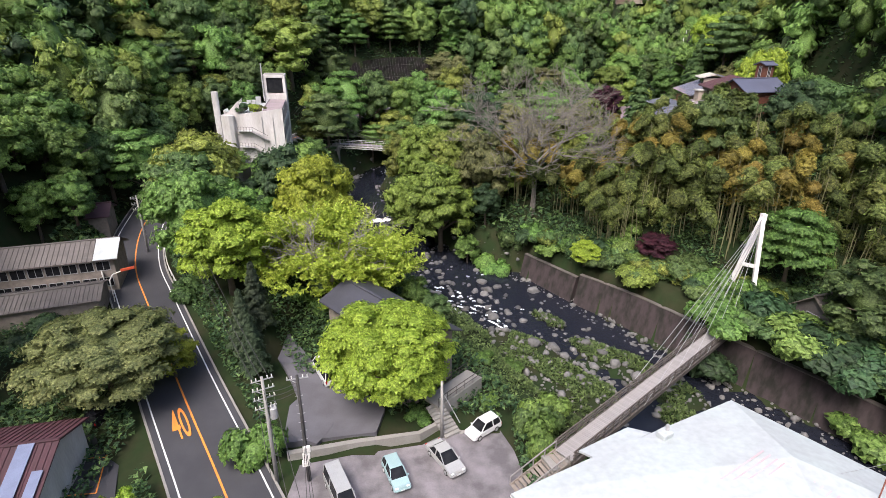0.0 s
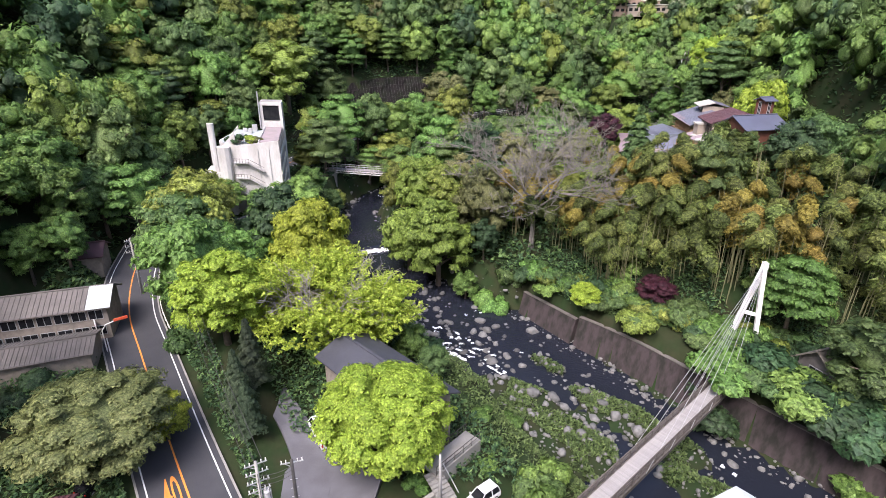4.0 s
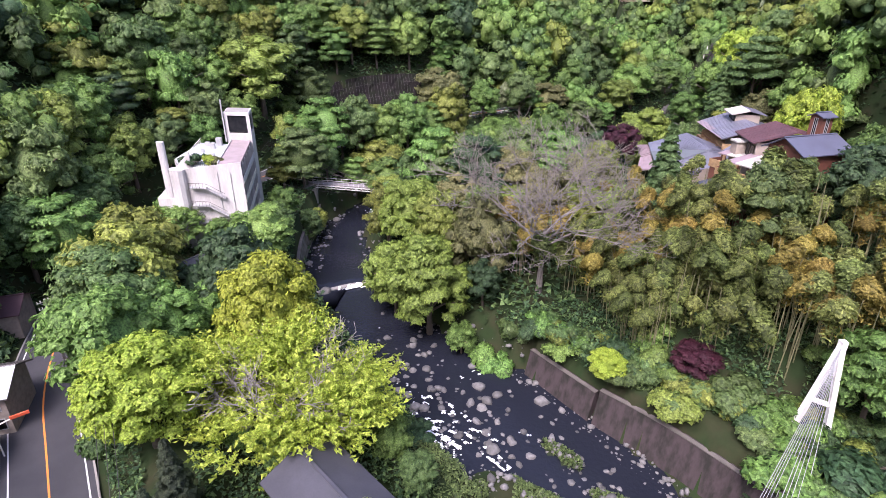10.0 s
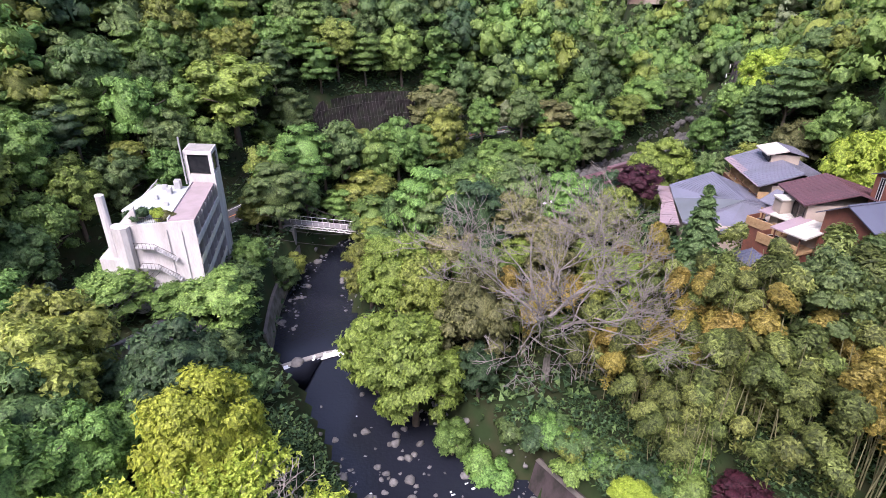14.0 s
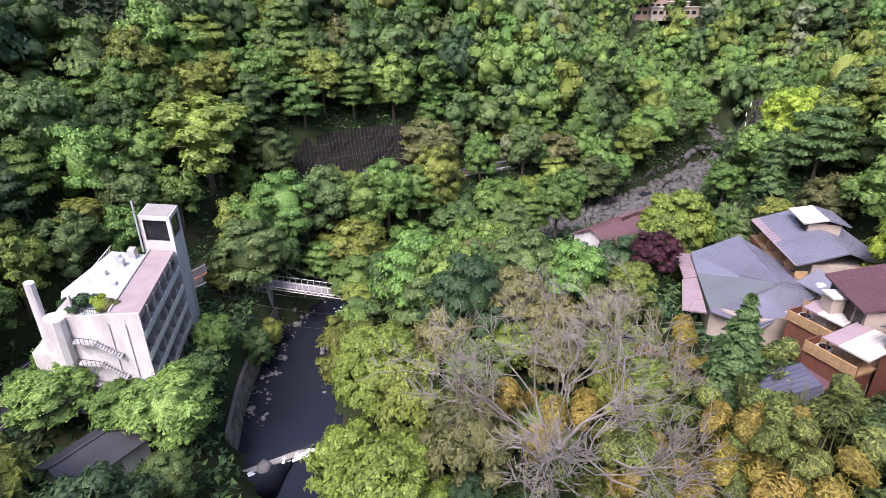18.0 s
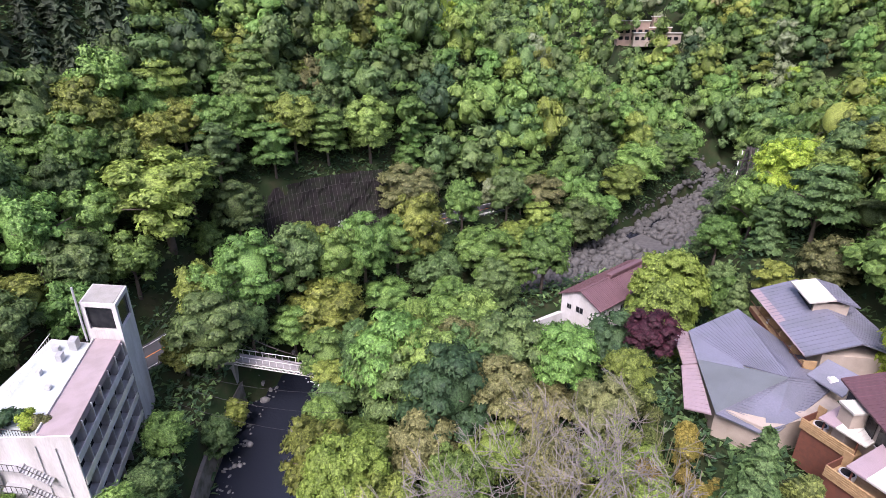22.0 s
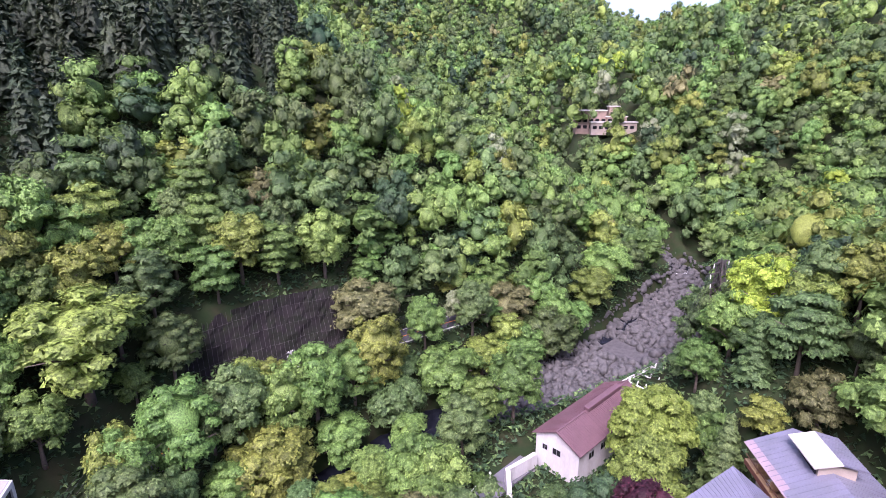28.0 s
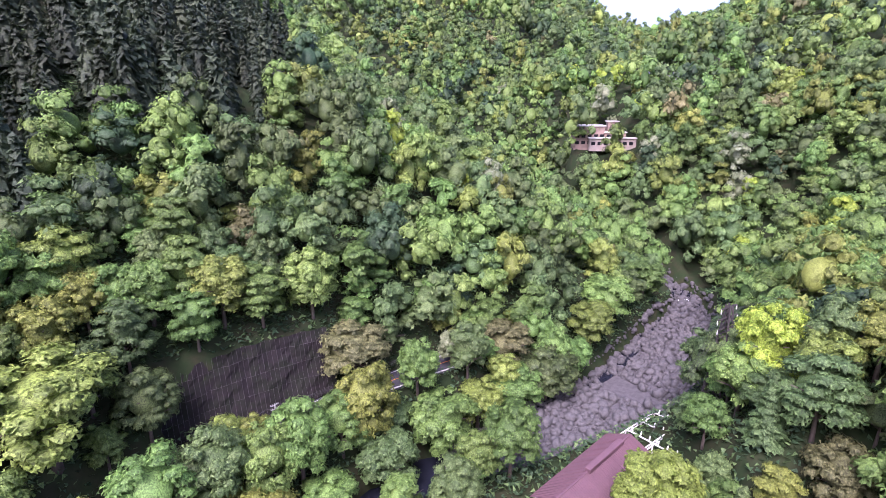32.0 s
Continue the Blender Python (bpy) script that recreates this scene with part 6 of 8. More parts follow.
# ---- woods ----
def free(x, y, r):
    h, edge, water, road = ground_at(x, y)
    ok = (edge > 2.0 + r * 0.2) & (road > 4.4 + r * 0.3)
    for x0, y0, x1, y1, z, soft in PADS:
        ok &= ~((x > x0 - 1) & (x < x1 + 1) & (y > y0 - 1) & (y < y1 + 1))
    for a, b, q in TAKEN:
        ok &= (x - a) ** 2 + (y - b) ** 2 > (q * 0.8 + r * 0.35) ** 2
    # bamboo, the view over the car park, the rock cut
    ok &= ~((x > 10) & (x < 66) & (y > 86 - 0.42 * (x - 12) - 10) & (y < 86 - 0.42 * (x - 12) + 17))
    ok &= ~((x > 106) & (x < 128) & (y > 337) & (y < 341))
    ok &= ~((x > -48) & (x < 46) & (y < 62)) & ~((x > 14) & (x < 46) & (y < 80)) & ~((x > -24) & (x < 6) & (y > 66) & (y < 108) & (edge < 7)) & ~((x > 36) & (x < 76) & (y > 166) & (y < 204) & (edge < 16) & (y < 176 + (x - 36) * 0.6))
    ok &= ~((x > -16) & (x < 22) & (y > 136) & (y < 166) & (edge < 13) & (y < x * 0.95 + 160))
    ok &= ~((x > 12) & (x < 39) & (y > 94) & (y < 128))
    along, behind = beside_cut(x, y)
    ok &= ~((along > 3) & (along < 44) & (behind > -2) & (behind < 4.8))
    return ok, h


KINDS = [(L_GREEN, 0.44), (L_MID, 0.32), (L_DARK, 0.1), (L_OLIVE, 0.11), (L_BROWN, 0.03), (L_LIME, 0.0), (L_PALE, 0.0), (L_GOLD, 0.0)]
WORDS = {L_GREEN.name: "fresh green", L_MID.name: "green", L_DARK.name: "dark evergreen", L_OLIVE.name: "olive green", L_BROWN.name: "reddish budding", L_LIME.name: "lime green",
         L_EASTBANK.name: "yellow-green", L_PALE.name: "white-blossomed", L_GOLD.name: "golden green", L_CONIFER.name: "dark cedar"}


def scatter(x0, x1, y0, y1, step, seed):
    rng = np.random.RandomState(seed)
    gx, gy = np.meshgrid(np.arange(x0, x1, step), np.arange(y0, y1, step * 0.87))
    gx = gx + (np.arange(gx.shape[0]) % 2)[:, None] * step / 2
    return gx.ravel() + rng.uniform(-0.35, 0.35, gx.size) * step, gy.ravel() + rng.uniform(-0.35, 0.35, gx.size) * step


FAR_SHARES = (0.52, 0.28, 0.05, 0.1, 0.025, 0.015, 0.01, 0.0)


def pick(rng, n, far=False):
    p = np.array(FAR_SHARES if far else [k[1] for k in KINDS])
    return rng.choice(len(KINDS), n, p=p / p.sum())


def woods():
    rng = np.random.RandomState(77)
    x, y = scatter(-75, 92, 62, 205, 7.0, 1)
    ok, h = free(x, y, 4.0)
    # near woods: trees of their own, within a stretch along the river
    d = np.min(np.hypot(x[:, None] - RIVER[None, :, 0], y[:, None] - RIVER[None, :, 1]), axis=1)
    ok &= d < 50
    idx = np.where(ok)[0]
    kinds = pick(rng, len(x))
    for i in idx:
        leaf = KINDS[kinds[i]][0]
        s = rng.uniform(1.05, 1.55)
        shapes = LAYER if rng.uniform() < 0.3 else BROAD
        tree(shapes[rng.randint(len(shapes))], x[i], y[i], s, rng.uniform(1.1, 1.4), leaf, "tree", WORDS[leaf.name] + " leafy tree in the valley woods", "tree", "valley woods", z=h[i], sink=0.5)
    return x[idx], y[idx]


NEAR = woods()
SMALL = []
for k in range(3):
    r = np.random.RandomState(55 + k)
    SMALL.append((crown_mesh(r, broad_lumps(r, 5.0, 9.5, 20, 0.0), 1700, 0.46, L_MID, squash=0.6), trunk_mesh(r, 9.0, 0.24, 3)))


def understorey():
    """Young trees that fill the gaps between the grown ones."""
    rng = np.random.RandomState(78)
    x, y = scatter(-78, 100, 62, 215, 5.0, 9)
    h, edge, water, road = ground_at(x, y)
    ok = (edge > 2.5) & (road > 6.0) & (edge < 62)
    for x0, y0, x1, y1, z, soft in PADS:
        ok &= ~((x > x0 - 2) & (x < x1 + 2) & (y > y0 - 2) & (y < y1 + 2))
    along, behind = beside_cut(x, y)
    ok &= ~((along > 3) & (along < 44) & (behind > -3) & (behind < 4.8))
    ok &= ~((x > -50) & (x < 70) & (y < 96)) & ~((x > -24) & (x < 6) & (y < 108)) & ~((x > 2) & (x < 36) & (y > 134) & (y < 156)) & ~((x > 36) & (x < 76) & (y > 166) & (y < 204) & (edge < 14) & (y < 176 + (x - 36) * 0.6))
    had = [(a, b, 6.2) for a, b in zip(*NEAR)] + [(a, b, q * 0.62 + 2.2) for a, b, q in TAKEN]
    for i in np.where(ok)[0]:
        if any((x[i] - a) ** 2 + (y[i] - b) ** 2 < q * q for a, b, q in had):
            continue
        had.append((x[i], y[i], 5.0))
        leaf = (L_GREEN, L_MID, L_GREEN, L_OLIVE, L_MID)[rng.randint(5)]
        if 10 < x[i] < 42 and y[i] < 130:
            leaf = (L_BROWN, L_OLIVE, L_EASTBANK)[rng.randint(3)]
        tree(SMALL[rng.randint(3)], x[i], y[i], rng.uniform(0.75, 1.1), rng.uniform(0.8, 1.0), leaf, "tree", WORDS[leaf.name] + " young tree between the grown ones", "tree", "young trees", z=h[i], sink=0.3)


understorey()


def templates(leaf_count, lumps, size, seed, tall=10.0, core=0.72):
    """Crowns of the slopes: domed, layered and open ones."""
    out = []
    for k in range(8):
        r = np.random.RandomState(seed + k)
        layered = 0.9 if k % 4 == 3 else 0.0
        out.append(crown_arrays(r, broad_lumps(r, 4.9, tall, lumps, layered), leaf_count, size, squash=(0.75, 0.62, 0.7, 0.55)[k % 4], core=core, low=-0.2, body=0.55))
    return out


def stretched(pool, sx, sz):
    """The pool's crowns, wider and taller."""
    return [(v * np.array([sx, sx, sz]), t, n) for v, t, n in pool]


def far_woods(xs, ys, hs, temps, cedar_temps, seed, label):
    """All far trees of one leaf colour as one object."""
    rng = np.random.RandomState(seed)
    kinds = np.where(xs > -20 + 0.1 * ys, pick(rng, len(xs), True), pick(rng, len(xs)))
    cedar = (hs > 62 + 14 * noise_field(xs, ys, 60, 9)) & (ys > 150) & (ys < 420) & (xs < -22 - (ys - 200) * 0.05 + 14 * noise_field(xs, ys, 45, 13))
    for kind in range(len(KINDS) + 1):
        sel = np.where(cedar)[0] if kind == len(KINDS) else np.where((kinds == kind) & ~cedar)[0]
        if not len(sel):
            continue
        pool = cedar_temps if kind == len(KINDS) else temps
        leaf = L_CONIFER if kind == len(KINDS) else KINDS[kind][0]
        vs, ts, ns, tones, base = [], [], [], [], 0
        for i in sel:
            v, t, nrm = pool[rng.randint(len(pool))]
            a, s = rng.uniform(0, 2 * math.pi), rng.uniform(0.75, 1.25)
            rot = np.array([[math.cos(a), -math.sin(a), 0], [math.sin(a), math.cos(a), 0], [0, 0, 1]])
            w = v @ rot.T * np.array([s, s, s * rng.uniform(0.95, 1.3)]) + (xs[i], ys[i], hs[i] - 2.5)
            vs.append(w)
            ts.append(np.asarray(t) + base)
            ns.append(nrm @ rot.T)
            tones.append(np.full(len(v), rng.uniform(0, 1)))
            base += len(v)
        v, t = np.concatenate(vs), np.concatenate(ts)
        me = bpy.data.meshes.new("far_woods")
        me.vertices.add(len(v))
        me.vertices.foreach_set("co", v.astype(np.float32).ravel())
        loops = t.ravel().astype(np.int32)
        me.loops.add(len(loops))
        me.loops.foreach_set("vertex_index", loops)
        starts = (np.arange(len(t)) * 3).astype(np.int32)
        me.polygons.add(len(starts))
        me.polygons.foreach_set("loop_start", starts)
        me.update(calc_edges=True)
        soften(me, np.concatenate(ns))
        at = me.attributes.new("tone", "FLOAT", "POINT")
        at.data.foreach_set("value", np.concatenate(tones).astype(np.float32))
        me.materials.append(leaf)
        tagged(new("far_woods", me), WORDS[leaf.name] + " " + label, "woods", kind="stuff")


def all_far():
    r = np.random.RandomState(300)
    ced = []
    for k in range(4):
        ced.append(conifer_arrays(r, 13.0, 3.3, 420, 0.8))
    x, y = scatter(-170, 260, 40, 330, 8.1, 2)
    ok, h = free(x, y, 4.0)
    d = np.min(np.hypot(x[:, None] - RIVER[None, :, 0], y[:, None] - RIVER[None, :, 1]), axis=1)
    inner = (x > -75) & (x < 92) & (y > 62) & (y < 205) & (d < 50)
    # a fan that opens up the valley
    fan = (x > -22 - 0.78 * y) & (x < 22 + 0.8 * y) & (h < 85 + 0.24 * y)
    ok &= ~inner & fan
    far_woods(x[ok], y[ok], h[ok], stretched(templates(640, 17, 0.42, 200), 1.4, 1.8), stretched(ced, 1.4, 1.5), 4, "trees on the valley slopes")
    mid = templates(190, 9, 0.66, 400)
    for step, y0, y1, grow, seed in ((13.5, 330, 760, 2.05, 3), (24.0, 760, 1500, 3.5, 6)):
        x, y = scatter(-420, 1300, y0, y1, step, seed)
        ok, h = free(x, y, 5.0)
        ok &= (x > 60 - 0.55 * y) & (x < 1.0 * (y - 60)) & (h < 92 + 0.24 * y)
        far_woods(x[ok], y[ok], h[ok], stretched(mid, grow * 0.85, grow * 1.15), stretched(ced, grow * 0.75, grow * 0.75), 5 + seed, "trees on the far mountains")


all_far()


def undergrowth():
    """Low leaves that cover the forest floor between the trunks."""
    rng = np.random.RandomState(88)
    for leaf, n, seed, word in ((L_DARK, 110000, 1, "dark green"), (L_MID, 75000, 2, "green")):
        k = rng.uniform(size=n) < 0.55
        x = np.where(k, rng.uniform(-62, 62, n), rng.uniform(-100, 130, n))
        y = np.where(k, rng.uniform(30, 92, n), rng.uniform(90, 250, n))
        h, edge, water, road = ground_at(x, y)
        ok = (edge > 0.8) & (road > 5.0) & (x > -22 - 0.78 * y) & (x < 22 + 0.8 * y)
        ws = wall_side(x, y)
        ok &= ~((ws > -4) & (ws < 2.2)) & ~((x > -15.5) & (x < 7) & (y < 44.6)) & ~((x > -16.2) & (x < -5.8) & (y < 51)) & ~((x > -30) & (x < -27) & (y < 50))
        ok &= ~((edge < 6) & (y < 76) & (x > -2))
        along, behind = beside_cut(x, y)
        ok &= ~((along > 5) & (along < 43) & (behind > -1) & (behind < 5))
        ok &= ~((np.abs(y - 145 - 1.1 * (x - 16)) < 4) & (x > 6) & (x < 34))
        ok &= ~((np.abs(x + 13 + (y - 41) * 0.62) < 2.6) & (y < 72))
        ok &= ~((x > 8) & (x < 50) & (y < 90) & (noise_field(x, y, 7, 61) > 0.6))
        c = np.stack([x, y, h + rng.uniform(0.15, 1.3, n) + np.where(edge < 9, rng.uniform(0, 1.1, n), 0)], 1)[ok]
        o = rng.normal(0, 0.7, c.shape)
        o[:, 2] = 0.8
        near = (c[:, 1] < 92) & (np.abs(c[:, 0] - 5) < 60)
        v, f, n = leaf_sprays(rng, c, o, np.where(near, 0.34, 0.7), 0.5, 1.5)
        tagged(new("undergrowth", mesh_of("undergrowth", v.tolist(), f.tolist(), leaf)), word + " ferns and bushes on the forest floor", "undergrowth", kind="stuff")


undergrowth()

# ---- river: walls, weirs, boulders, white water ----
def bank_wall(name, line, back, z0, z1, label, material=None):
    """A battered concrete wall: foot along line, top set back by back to its right side."""
    over = math.copysign(0.5 if back < 0 else 0.8, back)
    p = smooth_line(line, 4)
    t = np.gradient(p[:, :2], axis=0)
    t /= np.linalg.norm(t, axis=1)[:, None]
    n = np.stack([t[:, 1], -t[:, 0]], 1)
    verts, faces = [], []
    for q, s in zip(p, n):
        for off, z in ((0, z0), (back, z1), (back + over, z1), (back + over, z0)):
            verts.append((q[0] + s[0] * off, q[1] + s[1] * off, z + q[2]))
    for i in range(len(p) - 1):
        for k in range(4):
            a, b, j = 4 * i, 4 * i + 4, (k + 1) % 4
            faces.append((a + k, a + j, b + j, b + k))
    faces += [(3, 2, 1, 0), tuple(4 * len(p) - 4 + k for k in range(4))]
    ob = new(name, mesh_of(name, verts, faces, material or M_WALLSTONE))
    tagged(ob, label, "retaining wall", kind="structure")
    edge_ = math.copysign(0.1, back)
    cv = []
    for q, s in zip(p, n):
        for off, z in ((back - edge_, z1), (back - edge_, z1 + 0.12), (back + 5 * edge_, z1 + 0.12), (back + 5 * edge_, z1)):
            cv.append((q[0] + s[0] * off, q[1] + s[1] * off, z + q[2]))
    c = part("coping", mesh_of("coping", cv, faces, M_COPING), None, ob)
    return ob


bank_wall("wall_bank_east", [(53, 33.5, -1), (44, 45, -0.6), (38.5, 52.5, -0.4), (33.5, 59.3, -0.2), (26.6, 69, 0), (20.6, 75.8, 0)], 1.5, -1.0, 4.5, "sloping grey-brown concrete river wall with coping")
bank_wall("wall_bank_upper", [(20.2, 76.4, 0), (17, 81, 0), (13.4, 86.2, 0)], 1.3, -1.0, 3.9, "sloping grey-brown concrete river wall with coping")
bank_wall("wall_bank_west", [(-24.4, 112, 0.4), (-26.6, 124, 0.6), (-27.4, 136, 1), (-27.2, 147, 1)], -0.8, -1.0, 5.4, "mossy stone wall above the dark pool", M_ROCKWALL)


def rock_mesh(seed, sub=2):
    r = np.random.RandomState(seed)
    bm = bmesh.new()
    bmesh.ops.create_icosphere(bm, subdivisions=sub, radius=1)
    ax = r.uniform(0.75, 1.25, 3) * np.array([1, 0.85, 0.72])
    off = Vector(r.uniform(-50, 50, 3))
    for v in bm.verts:
        k = 1 + 0.5 * noise.noise(v.co * 0.9 + off) + 0.22 * noise.noise(v.co * 2.3 + off)
        v.co = Vector((v.co.x * ax[0], v.co.y * ax[1], v.co.z * ax[2])) * k
    me = bpy.data.meshes.new("boulder")
    bm.to_mesh(me)
    bm.free()
    me.materials.append(M_ROCK)
    me.shade_smooth()
    return me


ROCKS = [rock_mesh(s) for s in range(7)]


def boulders():
    rng = np.random.RandomState(31)
    made = 0
    # big ones at the rapids, the bars and the pools
    spots = [(0, 81, 8, 120), (9, 74, 6, 70), (18, 66, 6, 40), (27, 60, 6, 45), (-6, 93, 6, 22), (18, 56, 4, 28), (-17, 130, 5, 14), (-18, 140, 3, 8), (36, 50, 5, 20)]
    for cx, cy, spread, n in spots:
        for _ in range(n):
            x, y = cx + rng.normal(0, spread * 0.75), cy + rng.normal(0, spread * 0.75)
            h, edge, water, road = (float(a[0]) for a in ground_at([x], [y]))
            if edge > 0.4:
                continue
            s = min(1.1, 0.18 + rng.exponential(0.2))
            ob = new("boulder", ROCKS[rng.randint(7)])
            ob.matrix_world = pose(x, y, max(h, water - 0.15) + s * 0.22, rng.uniform(-12, 12), rng.uniform(-12, 12), rng.uniform(0, 360)) @ Matrix.Scale(s, 4)
            tagged(ob, "rounded grey river boulder, half under water" if s < 0.8 else "large grey river boulder in the current", "boulder", "river boulders")
            made += 1
            if made >= 290:
                return


boulders()


def stone_bed():
    """The dry bed upstream and the gravel of the near bars: too many stones to count."""
    rng = np.random.RandomState(37)
    small = []
    for k in range(5):
        me = rock_mesh(60 + k, 1)
        small.append((np.array([v.co[:] for v in me.vertices]), np.array([list(p.vertices) for p in me.polygons])))
        bpy.data.meshes.remove(me)
    for label, boxes in (("bed of grey boulders and cobbles upstream", [(20, 175, 126, 300, 26000, 0.18, 0.36)]), ("cobbles along the lower river", [(-10, 36, 46, 100, 7000, 0.08, 0.11), (-28, 118, -10, 160, 500, 0.12, 0.2)])):
        vs, fs, base = [], [], 0
        for x0, y0, x1, y1, n, lo, scale in boxes:
            x, y = rng.uniform(x0, x1, n), rng.uniform(y0, y1, n)
            h, edge, water, road = ground_at(x, y)
            keep = (edge < 0.8) & ((edge > -2.2) | (h > water - 0.3) | (y > 176)) & ~((y > 176) & (noise_field(x, y, 22, 41) > 0.75))
            for i in np.where(keep)[0]:
                v, f = small[rng.randint(5)]
                s = lo + rng.exponential(scale)
                a = rng.uniform(0, 6.28)
                rot = np.array([[math.cos(a), -math.sin(a), 0], [math.sin(a), math.cos(a), 0], [0, 0, 1]])
                vs.append(v @ rot.T * min(s, 1.8) + (x[i], y[i], max(h[i], water[i] + (0.06 if y[i] > 182 else -0.1)) + (0.3 if y[i] > 182 else 0.25) * s))
                fs.append(f + base)
                base += len(v)
        me = mesh_of("stones", np.concatenate(vs).tolist(), np.concatenate(fs).tolist(), M_ROCK, True)
        tagged(new("river_stones", me), label, "stones", kind="stuff")


bed_line = [(q[0], q[1], q[2]) for q in RIVER if 182 < q[1] < 246 and q[0] > 25]
ribbon("gravel_bed", bed_line, -7.5, 11.5, 0.06, M_ROCKBED, "grey gravel and cobble bed of the upper river", "gravel", 0.3)
stone_bed()


def white_water(cx, cy, lx, ly, turn, z, thr, seed, drop=0.0, label="white water breaking over the stones"):
    """A lumpy, torn sheet of foam; drop: how far it falls across its width."""
    nx, ny = int(lx / 0.22), int(ly / 0.22)
    a = radians(turn)
    gx, gy = np.meshgrid(np.linspace(-lx / 2, lx / 2, nx), np.linspace(-ly / 2, ly / 2, ny))
    x, y = cx + gx * math.cos(a) - gy * math.sin(a), cy + gx * math.sin(a) + gy * math.cos(a)
    f = noise_field(gx, gy * 2.2, 2.2, seed) + 0.6 * noise_field(gx, gy, 0.9, seed + 1) - np.maximum(np.abs(gx) / (lx / 2), np.abs(gy) / (ly / 2)) ** 3 * 1.5
    zz = z + 0.05 + np.clip(f - thr, 0, 1) * 0.16 - drop * np.clip(0.5 - gy / ly * 1.4, 0, 1)
    verts = np.stack([x.ravel(), y.ravel(), zz.ravel()], 1)
    keep = (f > thr)
    faces = [(j * nx + i, j * nx + i + 1, (j + 1) * nx + i + 1, (j + 1) * nx + i) for j in range(ny - 1) for i in range(nx - 1) if keep[j, i] and keep[j + 1, i + 1]]
    me = mesh_of("foam", verts.tolist(), faces, M_FOAM, True)
    return tagged(new("water_foam", me), label, "white water", kind="structure")


for k, (x, y, lx, ly, turn, z, thr) in enumerate(((-3.2, 78.5, 6, 4.5, 20, 0.14, 0.0), (0.5, 74.6, 8, 5, -35, 0.08, -0.15), (5.6, 86, 5, 2.5, 20, 0.2, 0.25), (2.4, 72.0, 6, 3.4, -45, 0.03, -0.1), (6.2, 73, 6, 4, -40, 0.03, 0.05), (2.8, 97, 4, 1.6, 15, 0.45, 0.1), (-2, 83, 5, 3, 0, 0.17, 0.6), (8.5, 69, 5, 3, -50, 0.0, 0.45),
                                               (16.2, 55.2, 4.5, 2.6, 60, -0.5, 0.0), (18.5, 60, 3, 1.6, 60, -0.4, 0.3), (11, 52, 2.5, 1.5, 40, -0.5, 0.3), (112, 251, 9, 6, 60, 13.2, -0.2), (9, 79, 5, 2.5, -50, 0.08, 0.7))):
    white_water(x, y, lx, ly, turn, z, thr, 100 + 3 * k)
for k, (x, y, lx, ly, turn, z, thr) in enumerate(((-2, 81.5, 7, 3, -40, 0.12, 0.15), (3.5, 77.5, 6, 3.5, -45, 0.06, 0.1), (-4.5, 84.5, 5, 2.6, -50, 0.2, 0.2), (7.5, 69.5, 6, 2.4, -48, -0.1, 0.3), (12, 74, 4, 2, -50, -0.1, 0.45),
                                                (15.5, 57.6, 4, 2.2, 70, -0.45, 0.0), (1.5, 88.5, 3, 1.6, 0, 0.25, 0.2), (20, 52.5, 4, 2, -50, -0.6, 0.2), (33, 50, 4, 1.6, -50, -0.75, 0.35), (-9, 99, 4, 1.6, -30, 0.55, 0.5))):
    white_water(x, y, lx, ly, turn, z, thr, 200 + 3 * k)
sill = part("weir_sill", beam((-24.0, 108.6, 0.75), (-8.6, 117.2, 0.75), 1.0, 1.3), M_CONC)
tagged(sill, "low concrete weir across the river", "weir", kind="structure")
white_water(-13.6, 113.6, 11.0, 1.3, 29.5, 1.42, -1.2, 140, 0.75, "white water falling over the weir")
white_water(-22.2, 108.6, 3.4, 1.4, 29.5, 1.42, -0.8, 150, 0.75, "white water falling over the weir")
white_water(-14, 150, 10, 2.6, -28, 3.0, -0.3, 160, 0.6, "white water over the upper step")
big = new("boulder", ROCKS[3])
big.matrix_world = pose(-20.3, 110.4, 1.3, 0, 0, 40) @ Matrix.Scale(1.25, 4)
tagged(big, "dark boulder lodged on the weir", "boulder", "river boulders")


def grass_patch():
    """Grass and low weeds on the river banks and islands: blades past counting."""
    rng = np.random.RandomState(43)
    x, y = rng.uniform(-14, 46, 110000), rng.uniform(36, 84, 110000)
    h, edge, water, road = ground_at(x, y)
    n = noise_field(x, y, 6, 51)
    keep = (h > water + 0.05) & (edge < 3.0) & (n > -0.15)
    keep |= (edge > 0.3) & (edge < 7) & (rng.uniform(size=x.size) < 0.35) & ~((x < 5.5) & (y < 43.5)) & (y > 41)
    keep &= ~((x > 30) & (edge > 0)) & ~((wall_side(x, y) > -4.5) & (wall_side(x, y) < 3)) & ~((y > 66) & (x < 8) & (edge < 0.5))
    c = np.stack([x, y, h + rng.uniform(0.03, 0.4, x.size)], 1)[keep]
    o = rng.normal(0, 0.6, c.shape)
    o[:, 2] = 0.3
    v, f, n = leaf_sprays(rng, c, o, 0.24, 0.4, 2.4)
    me = mesh_of("grass", v.tolist(), f.tolist(), L_GRASS)
    tagged(new("river_grass", me), "rough green grass and weeds on the river banks", "grass", kind="stuff")


grass_patch()

